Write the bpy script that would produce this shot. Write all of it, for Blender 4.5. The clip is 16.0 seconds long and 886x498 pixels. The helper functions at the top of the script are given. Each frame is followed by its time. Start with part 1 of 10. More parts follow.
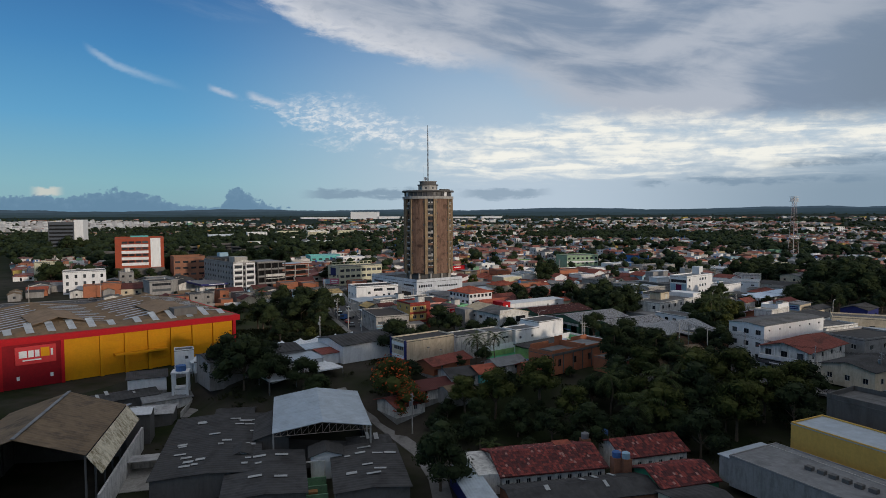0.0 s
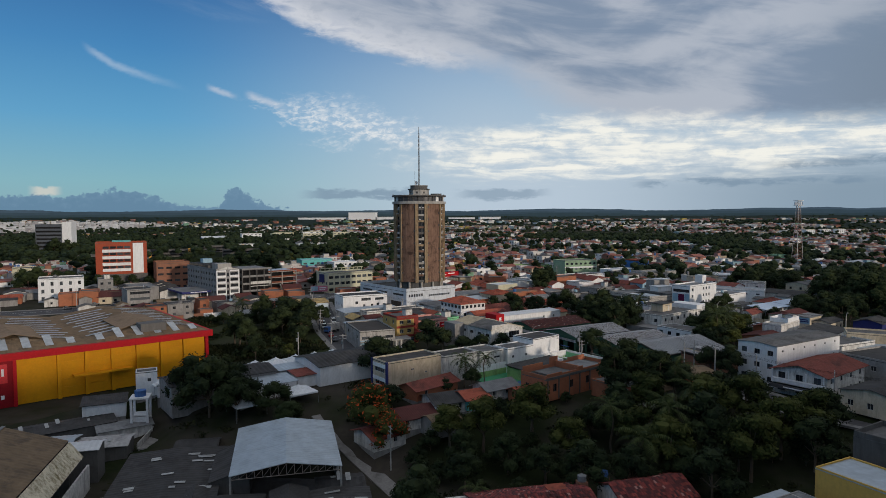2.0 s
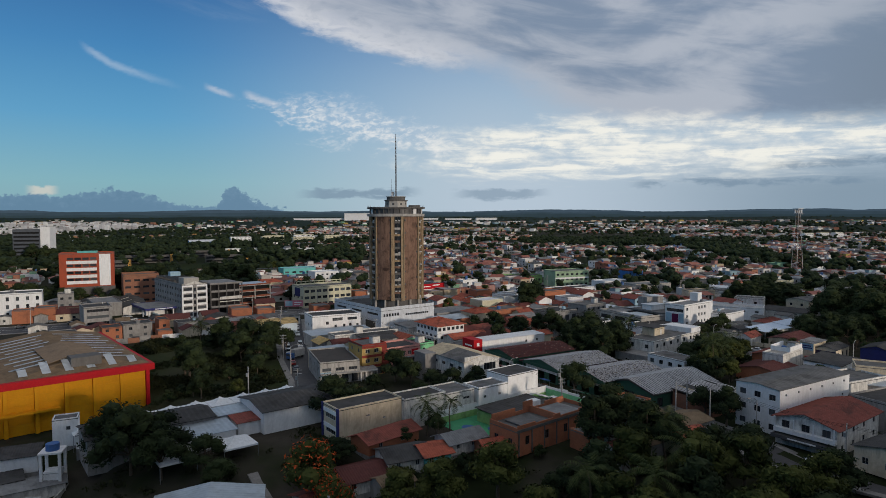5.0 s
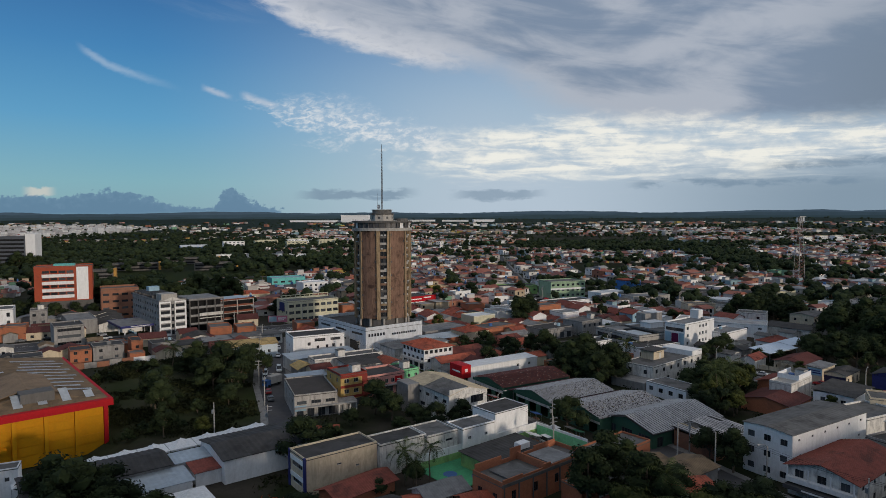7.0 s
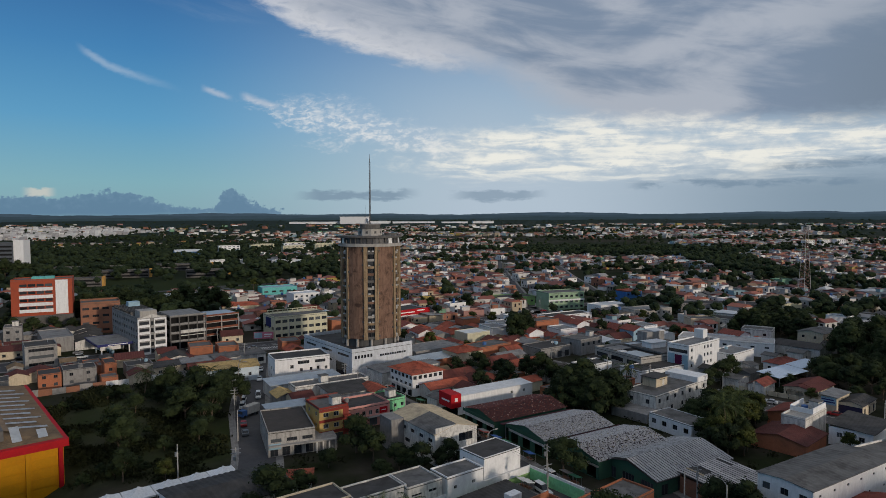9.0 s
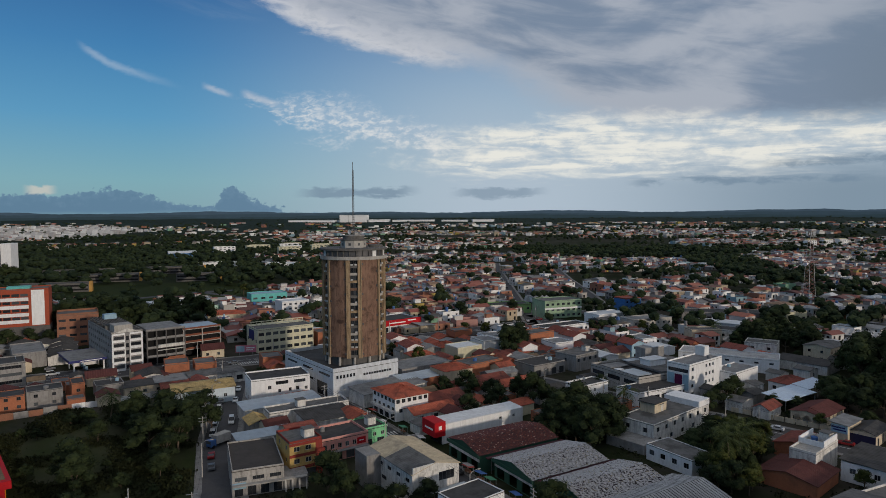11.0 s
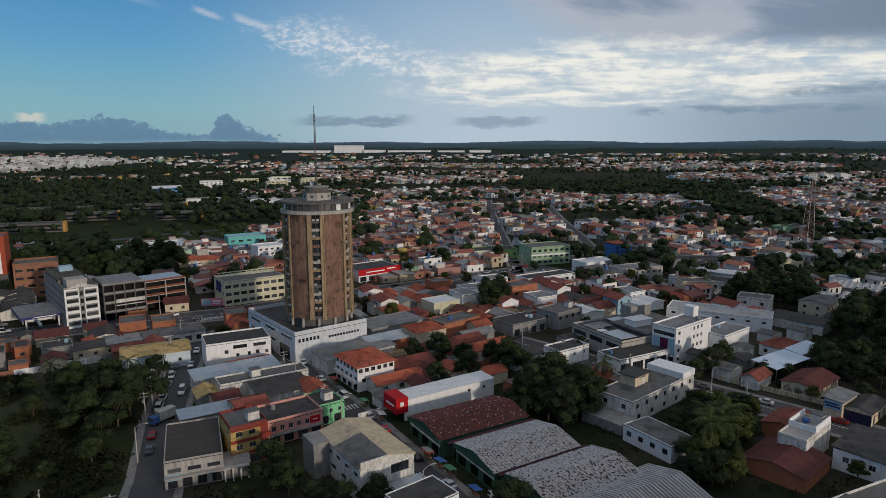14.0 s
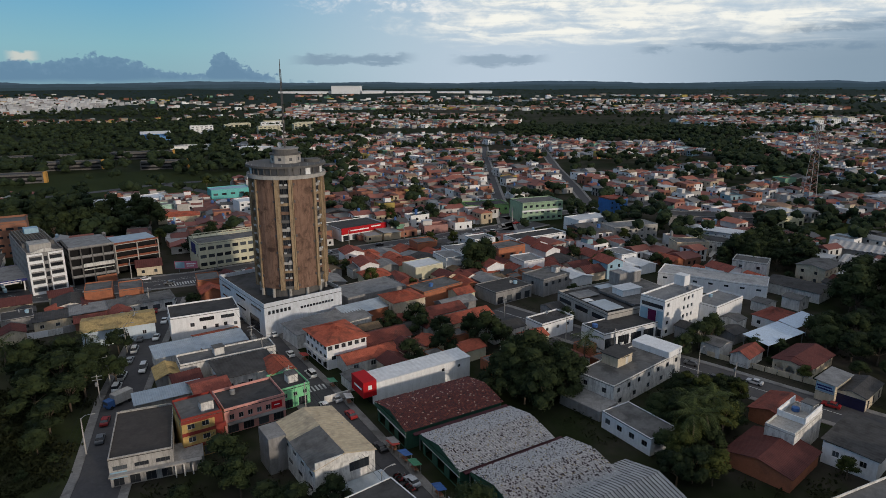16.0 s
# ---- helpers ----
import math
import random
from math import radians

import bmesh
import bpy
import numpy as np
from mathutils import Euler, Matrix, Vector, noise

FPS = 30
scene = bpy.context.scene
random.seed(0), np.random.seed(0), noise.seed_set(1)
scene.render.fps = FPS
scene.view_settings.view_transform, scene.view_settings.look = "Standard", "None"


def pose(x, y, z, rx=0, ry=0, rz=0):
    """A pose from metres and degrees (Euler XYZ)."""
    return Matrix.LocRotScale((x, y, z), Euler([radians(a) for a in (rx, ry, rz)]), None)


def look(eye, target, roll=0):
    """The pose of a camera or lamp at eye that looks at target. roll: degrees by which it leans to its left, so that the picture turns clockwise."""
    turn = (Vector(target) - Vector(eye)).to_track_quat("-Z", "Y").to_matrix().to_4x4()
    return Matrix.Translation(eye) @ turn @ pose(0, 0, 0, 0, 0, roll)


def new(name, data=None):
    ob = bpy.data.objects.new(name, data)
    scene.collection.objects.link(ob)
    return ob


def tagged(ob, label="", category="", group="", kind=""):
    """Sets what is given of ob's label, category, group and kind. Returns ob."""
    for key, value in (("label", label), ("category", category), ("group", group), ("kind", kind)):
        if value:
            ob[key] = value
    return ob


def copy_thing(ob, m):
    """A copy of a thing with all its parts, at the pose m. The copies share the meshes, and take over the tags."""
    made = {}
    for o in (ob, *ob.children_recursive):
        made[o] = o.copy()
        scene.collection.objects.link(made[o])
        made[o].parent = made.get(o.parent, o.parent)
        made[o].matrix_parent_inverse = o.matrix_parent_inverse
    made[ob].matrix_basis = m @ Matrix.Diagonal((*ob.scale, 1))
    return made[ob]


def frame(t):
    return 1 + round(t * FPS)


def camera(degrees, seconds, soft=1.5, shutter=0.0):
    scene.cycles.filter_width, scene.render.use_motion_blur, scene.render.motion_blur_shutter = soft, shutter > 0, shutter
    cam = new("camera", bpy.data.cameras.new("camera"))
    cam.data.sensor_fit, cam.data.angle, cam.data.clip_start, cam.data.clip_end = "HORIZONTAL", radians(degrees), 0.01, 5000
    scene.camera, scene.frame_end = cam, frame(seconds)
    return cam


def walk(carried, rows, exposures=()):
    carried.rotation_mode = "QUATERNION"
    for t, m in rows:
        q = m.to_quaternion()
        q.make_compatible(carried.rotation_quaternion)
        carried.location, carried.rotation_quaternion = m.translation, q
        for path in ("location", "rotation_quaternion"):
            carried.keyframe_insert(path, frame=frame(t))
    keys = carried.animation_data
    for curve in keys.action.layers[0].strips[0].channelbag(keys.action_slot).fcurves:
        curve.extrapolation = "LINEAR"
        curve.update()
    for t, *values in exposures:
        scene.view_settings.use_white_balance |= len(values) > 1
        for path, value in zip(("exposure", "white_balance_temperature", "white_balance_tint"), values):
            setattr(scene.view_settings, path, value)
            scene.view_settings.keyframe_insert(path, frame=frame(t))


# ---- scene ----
cam = camera(70.0, 16.0, soft=0.85)
PATH = [
    (0, (0.561, -0.680, 40.485), (0.360, 1.307, 40.378), -0.3),
    (0.5, (0.879, 2.782, 41.018), (0.680, 4.769, 40.912), -0.2),
    (1, (1.340, 6.162, 41.601), (1.141, 8.150, 41.495), -0.2),
    (1.5, (1.843, 9.755, 42.294), (1.646, 11.743, 42.187), -0.2),
    (2, (2.462, 13.288, 42.959), (2.265, 15.276, 42.853), -0.2),
    (2.5, (3.329, 16.533, 43.688), (3.133, 18.521, 43.581), -0.2),
    (3, (4.360, 19.759, 44.411), (4.165, 21.746, 44.305), -0.1),
    (3.5, (5.275, 22.997, 45.305), (5.084, 24.985, 45.199), -0.2),
    (4, (6.447, 26.088, 46.142), (6.256, 28.076, 46.036), -0.1),
    (6.5, (11.352, 42.831, 52.935), (11.166, 44.820, 52.828), -0.2),
    (7, (11.537, 46.055, 54.037), (11.354, 48.044, 53.933), -0.2),
    (7.5, (11.854, 49.401, 55.371), (11.672, 51.390, 55.269), -0.2),
    (8, (12.469, 52.735, 56.821), (12.288, 54.724, 56.719), -0.2),
    (8.5, (13.159, 56.010, 58.167), (12.976, 57.999, 58.065), -0.2),
    (9, (13.805, 59.487, 59.425), (13.622, 61.476, 59.323), -0.2),
    (9.5, (14.340, 63.566, 60.314), (14.156, 65.555, 60.214), -0.2),
    (12, (19.984, 78.761, 66.918), (19.798, 80.747, 66.771), -0.3),
    (12.5, (20.883, 82.368, 67.696), (20.701, 84.346, 67.470), -0.2),
    (13, (22.040, 86.026, 68.610), (21.862, 87.994, 68.307), -0.2),
    (13.5, (23.562, 89.423, 69.783), (23.384, 91.389, 69.465), -0.2),
    (14, (24.920, 92.771, 71.066), (24.743, 94.735, 70.737), -0.1),
    (14.5, (26.466, 96.058, 72.517), (26.289, 98.020, 72.176), -0.1),
    (15, (28.036, 99.427, 73.840), (27.858, 101.385, 73.471), -0.1),
    (15.5, (29.573, 103.127, 75.267), (29.396, 105.070, 74.828), -0.1),
    (16, (31.143, 106.882, 76.638), (30.966, 108.809, 76.130), -0.1),
]
walk(cam, [(t, look(eye, target, roll)) for t, eye, target, roll in PATH], exposures=[(0.0, 0.12), (4.0, 0.10), (7.0, 0.05), (9.5, 0.0), (12.5, -0.08), (13.3, -0.02), (14.5, 0.10), (16.0, 0.17)])

# ---- world, sun ----
SUN_AZ = radians(133.0)      # clockwise from +y
SUN_EL = radians(9.0)
world = bpy.data.worlds.new("sky")
scene.world = world
world.use_nodes = True


class Net:
    """Short names for shader nodes."""

    def __init__(self, tree):
        self.tree = tree

    def node(self, kind):
        return self.tree.nodes.new(kind)

    def put(self, socket, value):
        if isinstance(value, bpy.types.NodeSocket):
            self.tree.links.new(value, socket)
        else:
            socket.default_value = value

    def math(self, op, a, b=0.0, c=0.0):
        n = self.node("ShaderNodeMath")
        n.operation = op
        self.put(n.inputs[0], a), self.put(n.inputs[1], b), self.put(n.inputs[2], c)
        return n.outputs[0]

    def smooth(self, a, lo, hi):
        n = self.node("ShaderNodeMapRange")
        n.interpolation_type = "SMOOTHSTEP"
        self.put(n.inputs["Value"], a), self.put(n.inputs["From Min"], lo), self.put(n.inputs["From Max"], hi)
        return n.outputs["Result"]

    def vec(self, x, y, z=0.0):
        n = self.node("ShaderNodeCombineXYZ")
        self.put(n.inputs[0], x), self.put(n.inputs[1], y), self.put(n.inputs[2], z)
        return n.outputs[0]

    def noise(self, vector, scale, detail=4.0, rough=0.55, warp=0.0):
        n = self.node("ShaderNodeTexNoise")
        self.put(n.inputs["Vector"], vector), self.put(n.inputs["Scale"], scale), self.put(n.inputs["Detail"], detail)
        self.put(n.inputs["Roughness"], rough), self.put(n.inputs["Distortion"], warp)
        return n.outputs["Fac"]

    def mix(self, fac, a, b, blend="MIX"):
        n = self.node("ShaderNodeMix")
        n.data_type, n.blend_type = "RGBA", blend
        self.put(n.inputs[0], fac), self.put(n.inputs[6], a), self.put(n.inputs[7], b)
        return n.outputs[2]

    def ramp(self, fac, stops, constant=False):
        n = self.node("ShaderNodeValToRGB")
        n.color_ramp.interpolation = "CONSTANT" if constant else "LINEAR"
        while len(n.color_ramp.elements) < len(stops):
            n.color_ramp.elements.new(0.5)
        for e, (at, colour) in zip(n.color_ramp.elements, stops):
            e.position, e.color = at, (*colour, 1.0)
        self.put(n.inputs[0], fac)
        return n.outputs[0]

    def curve(self, x, pts):
        """Piecewise linear curve through (x, y) points."""
        x0, x1 = pts[0][0], pts[-1][0]
        lo, hi = min(p[1] for p in pts), max(p[1] for p in pts)
        at = self.math("DIVIDE", self.math("SUBTRACT", x, x0), x1 - x0)
        level = [((p[0] - x0) / (x1 - x0), ((p[1] - lo) / (hi - lo),) * 3) for p in pts]
        return self.math("ADD", self.math("MULTIPLY", self.ramp(at, level), hi - lo), lo)

    def sum(self, first, *rest):
        for value, factor in rest:
            first = self.math("ADD", first, self.math("MULTIPLY", value, factor))
        return first

    def times(self, first, *rest):
        for value in rest:
            first = self.math("MULTIPLY", first, value)
        return first


def build_sky():
    tree = world.node_tree
    tree.nodes.clear()
    N = Net(tree)
    out, back = N.node("ShaderNodeOutputWorld"), N.node("ShaderNodeBackground")
    tree.links.new(back.outputs[0], out.inputs[0])
    sky = N.node("ShaderNodeTexSky")
    sky.sky_type, sky.sun_disc, sky.sun_elevation, sky.sun_rotation = "NISHITA", False, SUN_EL, SUN_AZ
    sky.air_density, sky.dust_density, sky.ozone_density = 1.3, 0.6, 2.0
    way = N.node("ShaderNodeTexCoord").outputs["Generated"]
    xyz = N.node("ShaderNodeSeparateXYZ")
    tree.links.new(way, xyz.inputs[0])
    x, y, z = xyz.outputs
    # bearing and height as slopes over the ground
    flat = N.math("SQRT", N.math("ADD", N.math("MULTIPLY", x, x), N.math("MULTIPLY", y, y)))
    el = N.math("DIVIDE", z, N.math("MAXIMUM", flat, 0.02))
    az = N.math("ARCTAN2", x, y)
    # cloud textures in bearing and height, centred on zero
    def texture(kx, ky, lean=0.0, detail=6, rough=0.58, warp=0.3, seed=0.0):
        h = N.math("ADD", el, N.math("MULTIPLY", az, lean))
        f = N.noise(N.vec(N.math("MULTIPLY", az, kx), N.math("MULTIPLY", h, ky), seed), 1.0, detail, rough, warp)
        return N.math("SUBTRACT", f, 0.5)

    broad = texture(2.4, 7.5, 0.17, 5, 0.5, 0.6, 1.0)
    drift = texture(6.0, 24.0, 0.17, 6, 0.6, 0.5, 2.0)
    streaks = texture(9.0, 70.0, 0.02, 6, 0.6, 0.5, 3.0)
    lumps = texture(26.0, 52.0, 0.0, 6, 0.62, 0.4, 4.0)
    flecks = texture(75.0, 150.0, -0.10, 5, 0.62, 0.5, 5.0)
    knobs = texture(95.0, 110.0, 0.0, 4, 0.55, 0.2, 6.0)
    ragged = N.sum(N.math("MULTIPLY", drift, 0.05), (lumps, 0.03))
    # grey sheet over the right, its lower edge falling from the bright rim
    brink = N.curve(az, [(-1.6, 0.60), (-0.75, 0.47), (-0.45, 0.36), (-0.367, 0.322), (-0.31, 0.290), (-0.225, 0.262), (-0.155, 0.244), (-0.10, 0.238), (-0.05, 0.236), (0.0, 0.226), (0.06, 0.190), (0.12, 0.156), (0.20, 0.140), (0.5, 0.122), (0.9, 0.11), (1.6, 0.10)])
    over = N.sum(N.math("SUBTRACT", el, brink), (ragged, 1.0))
    blur = N.curve(az, [(-1.6, 0.03), (-0.40, 0.012), (-0.18, 0.014), (-0.06, 0.026), (0.06, 0.045), (0.2, 0.025), (1.6, 0.030)])
    sheet = N.math("MULTIPLY", N.smooth(over, N.math("MULTIPLY", blur, -1.0), blur), N.smooth(az, -0.42, -0.30))
    sheet = N.math("MAXIMUM", sheet, N.smooth(el, 0.40, 0.75))
    rim = N.times(N.smooth(over, -0.014, 0.016), N.smooth(N.math("ADD", over, N.math("MULTIPLY", lumps, 0.08)), 0.050, 0.000), N.smooth(az, -0.43, -0.36), N.smooth(az, 0.0, -0.16))
    # white band under the sheet, broken by blue gaps
    top = N.curve(az, [(-0.40, 0.120), (-0.20, 0.125), (-0.05, 0.128), (0.05, 0.140), (0.13, 0.146), (0.30, 0.138), (0.50, 0.126), (0.9, 0.12)])
    under = N.curve(az, [(-0.40, 0.080), (-0.16, 0.075), (0.1, 0.062), (0.30, 0.064), (0.50, 0.078), (0.9, 0.085)])
    low = N.times(N.smooth(N.sum(N.math("SUBTRACT", top, el), (ragged, 1.0)), -0.016, 0.020), N.smooth(N.sum(N.math("SUBTRACT", el, under), (streaks, 0.06)), -0.022, 0.020), N.smooth(N.sum(az, (lumps, 0.25)), -0.20, -0.02))
    low = N.math("MULTIPLY", low, N.smooth(N.sum(N.math("MULTIPLY", streaks, 1.0), (lumps, 0.8), (drift, 0.7)), -0.34, 0.12))
    # mackerel patch, a wedge that widens to the right, and its outriders
    mid = N.curve(az, [(-0.40, 0.176), (-0.33, 0.158), (-0.27, 0.148), (-0.20, 0.138), (-0.13, 0.122), (-0.04, 0.110)])
    thick = N.curve(az, [(-0.41, 0.001), (-0.36, 0.012), (-0.30, 0.034), (-0.26, 0.040), (-0.20, 0.030), (-0.14, 0.026), (-0.04, 0.020)])
    wedge = N.smooth(N.math("DIVIDE", N.math("ABSOLUTE", N.sum(N.math("SUBTRACT", el, mid), (lumps, 0.09))), thick), 1.25, 0.0)
    wedge = N.times(wedge, N.smooth(az, -0.42, -0.30), N.smooth(az, -0.04, -0.14))
    patch = N.math("MULTIPLY", wedge, N.smooth(N.sum(N.math("MULTIPLY", flecks, 1.2), (lumps, 0.8)), -0.14, 0.24))

    def wisp(pts, wide, fade_in, fade_out):
        """A thin curved trail along (bearing, height) points."""
        line = N.curve(az, pts)
        off = N.math("ABSOLUTE", N.sum(N.math("SUBTRACT", el, line), (flecks, 0.007), (drift, 0.008)))
        return N.times(N.smooth(off, wide, 0.0), N.smooth(az, *fade_in), N.smooth(az, *fade_out))

    trail = wisp([(-0.62, 0.242), (-0.601, 0.227), (-0.573, 0.211), (-0.537, 0.200), (-0.501, 0.191), (-0.473, 0.183), (-0.44, 0.178)], 0.0085, (-0.613, -0.590), (-0.470, -0.575))
    tufts = N.math("ADD", wisp([(-0.47, 0.192), (-0.443, 0.187), (-0.415, 0.178), (-0.38, 0.172)], 0.007, (-0.455, -0.440), (-0.405, -0.425)),
                   wisp([(-0.42, 0.184), (-0.395, 0.181), (-0.354, 0.169), (-0.32, 0.158)], 0.009, (-0.402, -0.385), (-0.335, -0.360)))
    veil = N.math("MULTIPLY", wisp([(-0.62, 0.345), (-0.50, 0.318), (-0.44, 0.305), (-0.38, 0.302), (-0.32, 0.300)], 0.022, (-0.60, -0.50), (-0.34, -0.42)), N.smooth(drift, -0.15, 0.2))
    # cumulus along the left horizon and a small tower beside it
    crest = N.curve(az, [(-1.6, 0.030), (-0.72, 0.027), (-0.69, 0.030), (-0.665, 0.033), (-0.64, 0.027), (-0.625, 0.031), (-0.61, 0.029), (-0.60, 0.035), (-0.585, 0.034), (-0.575, 0.037), (-0.553, 0.036), (-0.54, 0.030), (-0.525, 0.031), (-0.51, 0.023), (-0.48, 0.017), (-0.455, 0.012), (-0.437, 0.014), (-0.430, 0.036),
                              (-0.418, 0.045), (-0.405, 0.040), (-0.39, 0.028), (-0.37, 0.020), (-0.345, 0.012), (-0.32, 0.004), (-0.2, -0.01), (1.6, -0.01)])
    crest = N.sum(crest, (knobs, 0.032), (lumps, 0.018))
    cum = N.math("MULTIPLY", N.smooth(N.math("SUBTRACT", crest, el), -0.0005, 0.0035), N.smooth(N.sum(el, (drift, 0.012)), -0.006, 0.008))
    glint = N.times(N.smooth(N.math("ABSOLUTE", N.math("ADD", az, 0.658)), 0.022, 0.006), N.smooth(N.math("ABSOLUTE", N.math("SUBTRACT", el, N.sum(0.0345, (knobs, 0.012)))), 0.0075, 0.003))
    # flat grey clouds low over the middle and right
    def slab(c0, c1, height, deep):
        off = N.math("ABSOLUTE", N.sum(N.math("SUBTRACT", el, height), (streaks, 0.022), (lumps, 0.022)))
        return N.times(N.smooth(off, deep, deep * 0.25), N.smooth(az, c0 - 0.02, c0 + 0.03), N.smooth(az, c1 + 0.02, c1 - 0.03))

    flats = N.math("MAXIMUM", slab(-0.31, -0.14, 0.034, 0.008), N.math("MULTIPLY", slab(-0.07, 0.06, 0.033, 0.008), 0.8))
    flats = N.math("MAXIMUM", flats, N.math("MULTIPLY", N.math("MAXIMUM", slab(0.20, 0.50, 0.047, 0.010), slab(0.38, 0.62, 0.070, 0.010)), N.smooth(N.sum(lumps, (drift, 0.8)), -0.16, 0.10)))

    base = N.mix(1.0, sky.outputs[0], (SKY_GAIN, SKY_GAIN, SKY_GAIN, 1.0), "MULTIPLY")
    blue = N.ramp(el, [(0.0, (0.20, 0.385, 0.465)), (0.05, (0.170, 0.400, 0.510)), (0.14, (0.075, 0.300, 0.545)), (0.24, (0.033, 0.195, 0.45)), (0.34, (0.018, 0.115, 0.33)), (1.0, (0.035, 0.14, 0.34))])
    base = N.mix(0.88, base, blue)
    pale = N.mix(N.math("MULTIPLY", N.smooth(az, -0.55, 0.0), N.smooth(el, 0.46, 0.02)), base, (0.43, 0.52, 0.61, 1.0))
    pale = N.mix(N.math("MULTIPLY", N.smooth(az, 0.05, 0.50), N.smooth(N.sum(el, (streaks, 0.03)), 0.10, 0.03)), pale, (0.22, 0.30, 0.38, 1.0))
    tone = N.sum(N.math("MULTIPLY", broad, 1.0), (drift, 0.55), (N.math("SUBTRACT", el, 0.2), 0.25))
    grey = N.mix(N.smooth(tone, -0.12, 0.13), (0.190, 0.250, 0.345, 1.0), (0.40, 0.435, 0.500, 1.0))
    grey = N.mix(N.math("MULTIPLY", N.smooth(az, 0.36, 0.56), N.smooth(el, 0.34, 0.18)), grey, (0.165, 0.215, 0.285, 1.0))
    grey = N.mix(N.smooth(el, 0.42, 1.2), grey, (0.42, 0.435, 0.465, 1.0))
    c = N.mix(N.math("MULTIPLY", sheet, 0.94), pale, grey)
    cream = N.mix(N.smooth(N.sum(streaks, (lumps, 0.6)), -0.10, 0.15), (0.64, 0.675, 0.685, 1.0), (0.86, 0.845, 0.770, 1.0))
    c = N.mix(N.math("MULTIPLY", low, 0.90), c, cream)
    c = N.mix(N.math("MULTIPLY", wedge, 0.26), c, (0.50, 0.57, 0.66, 1.0))
    c = N.mix(N.math("MULTIPLY", patch, 0.72), c, (0.78, 0.78, 0.77, 1.0))
    c = N.mix(N.math("MULTIPLY", rim, 0.66), c, N.mix(N.smooth(lumps, -0.15, 0.10), (0.50, 0.53, 0.60, 1.0), (0.76, 0.76, 0.78, 1.0)))
    c = N.mix(N.math("MULTIPLY", trail, 0.30), c, (0.62, 0.68, 0.74, 1.0))
    c = N.mix(N.math("MULTIPLY", tufts, 0.38), c, (0.70, 0.68, 0.70, 1.0))
    c = N.mix(N.math("MULTIPLY", veil, 0.30), c, (0.45, 0.52, 0.62, 1.0))
    c = N.mix(N.math("MULTIPLY", flats, 0.75), c, (0.175, 0.255, 0.345, 1.0))
    c = N.mix(N.math("MULTIPLY", cum, 0.85), c, N.mix(N.smooth(N.sum(N.math("SUBTRACT", crest, el), (knobs, 0.02)), 0.016, 0.0), (0.100, 0.190, 0.300, 1.0), (0.120, 0.215, 0.330, 1.0)))
    c = N.mix(N.math("MULTIPLY", glint, 0.75), c, (0.60, 0.58, 0.52, 1.0))
    tree.links.new(c, back.inputs[0])
    back.inputs[1].default_value = SKY_STRENGTH


SKY_GAIN = 0.10
SKY_STRENGTH = 1.0
build_sky()
sun = new("sun", bpy.data.lights.new("sun", "SUN"))
sun.data.energy, sun.data.angle, sun.data.color = 1.75, radians(3.0), (1.0, 0.86, 0.71)
sun.matrix_world = look((math.sin(SUN_AZ) * 100, math.cos(SUN_AZ) * 100, math.tan(SUN_EL) * 100), (0, 0, 0))

# ---- materials ----
MATS = {}


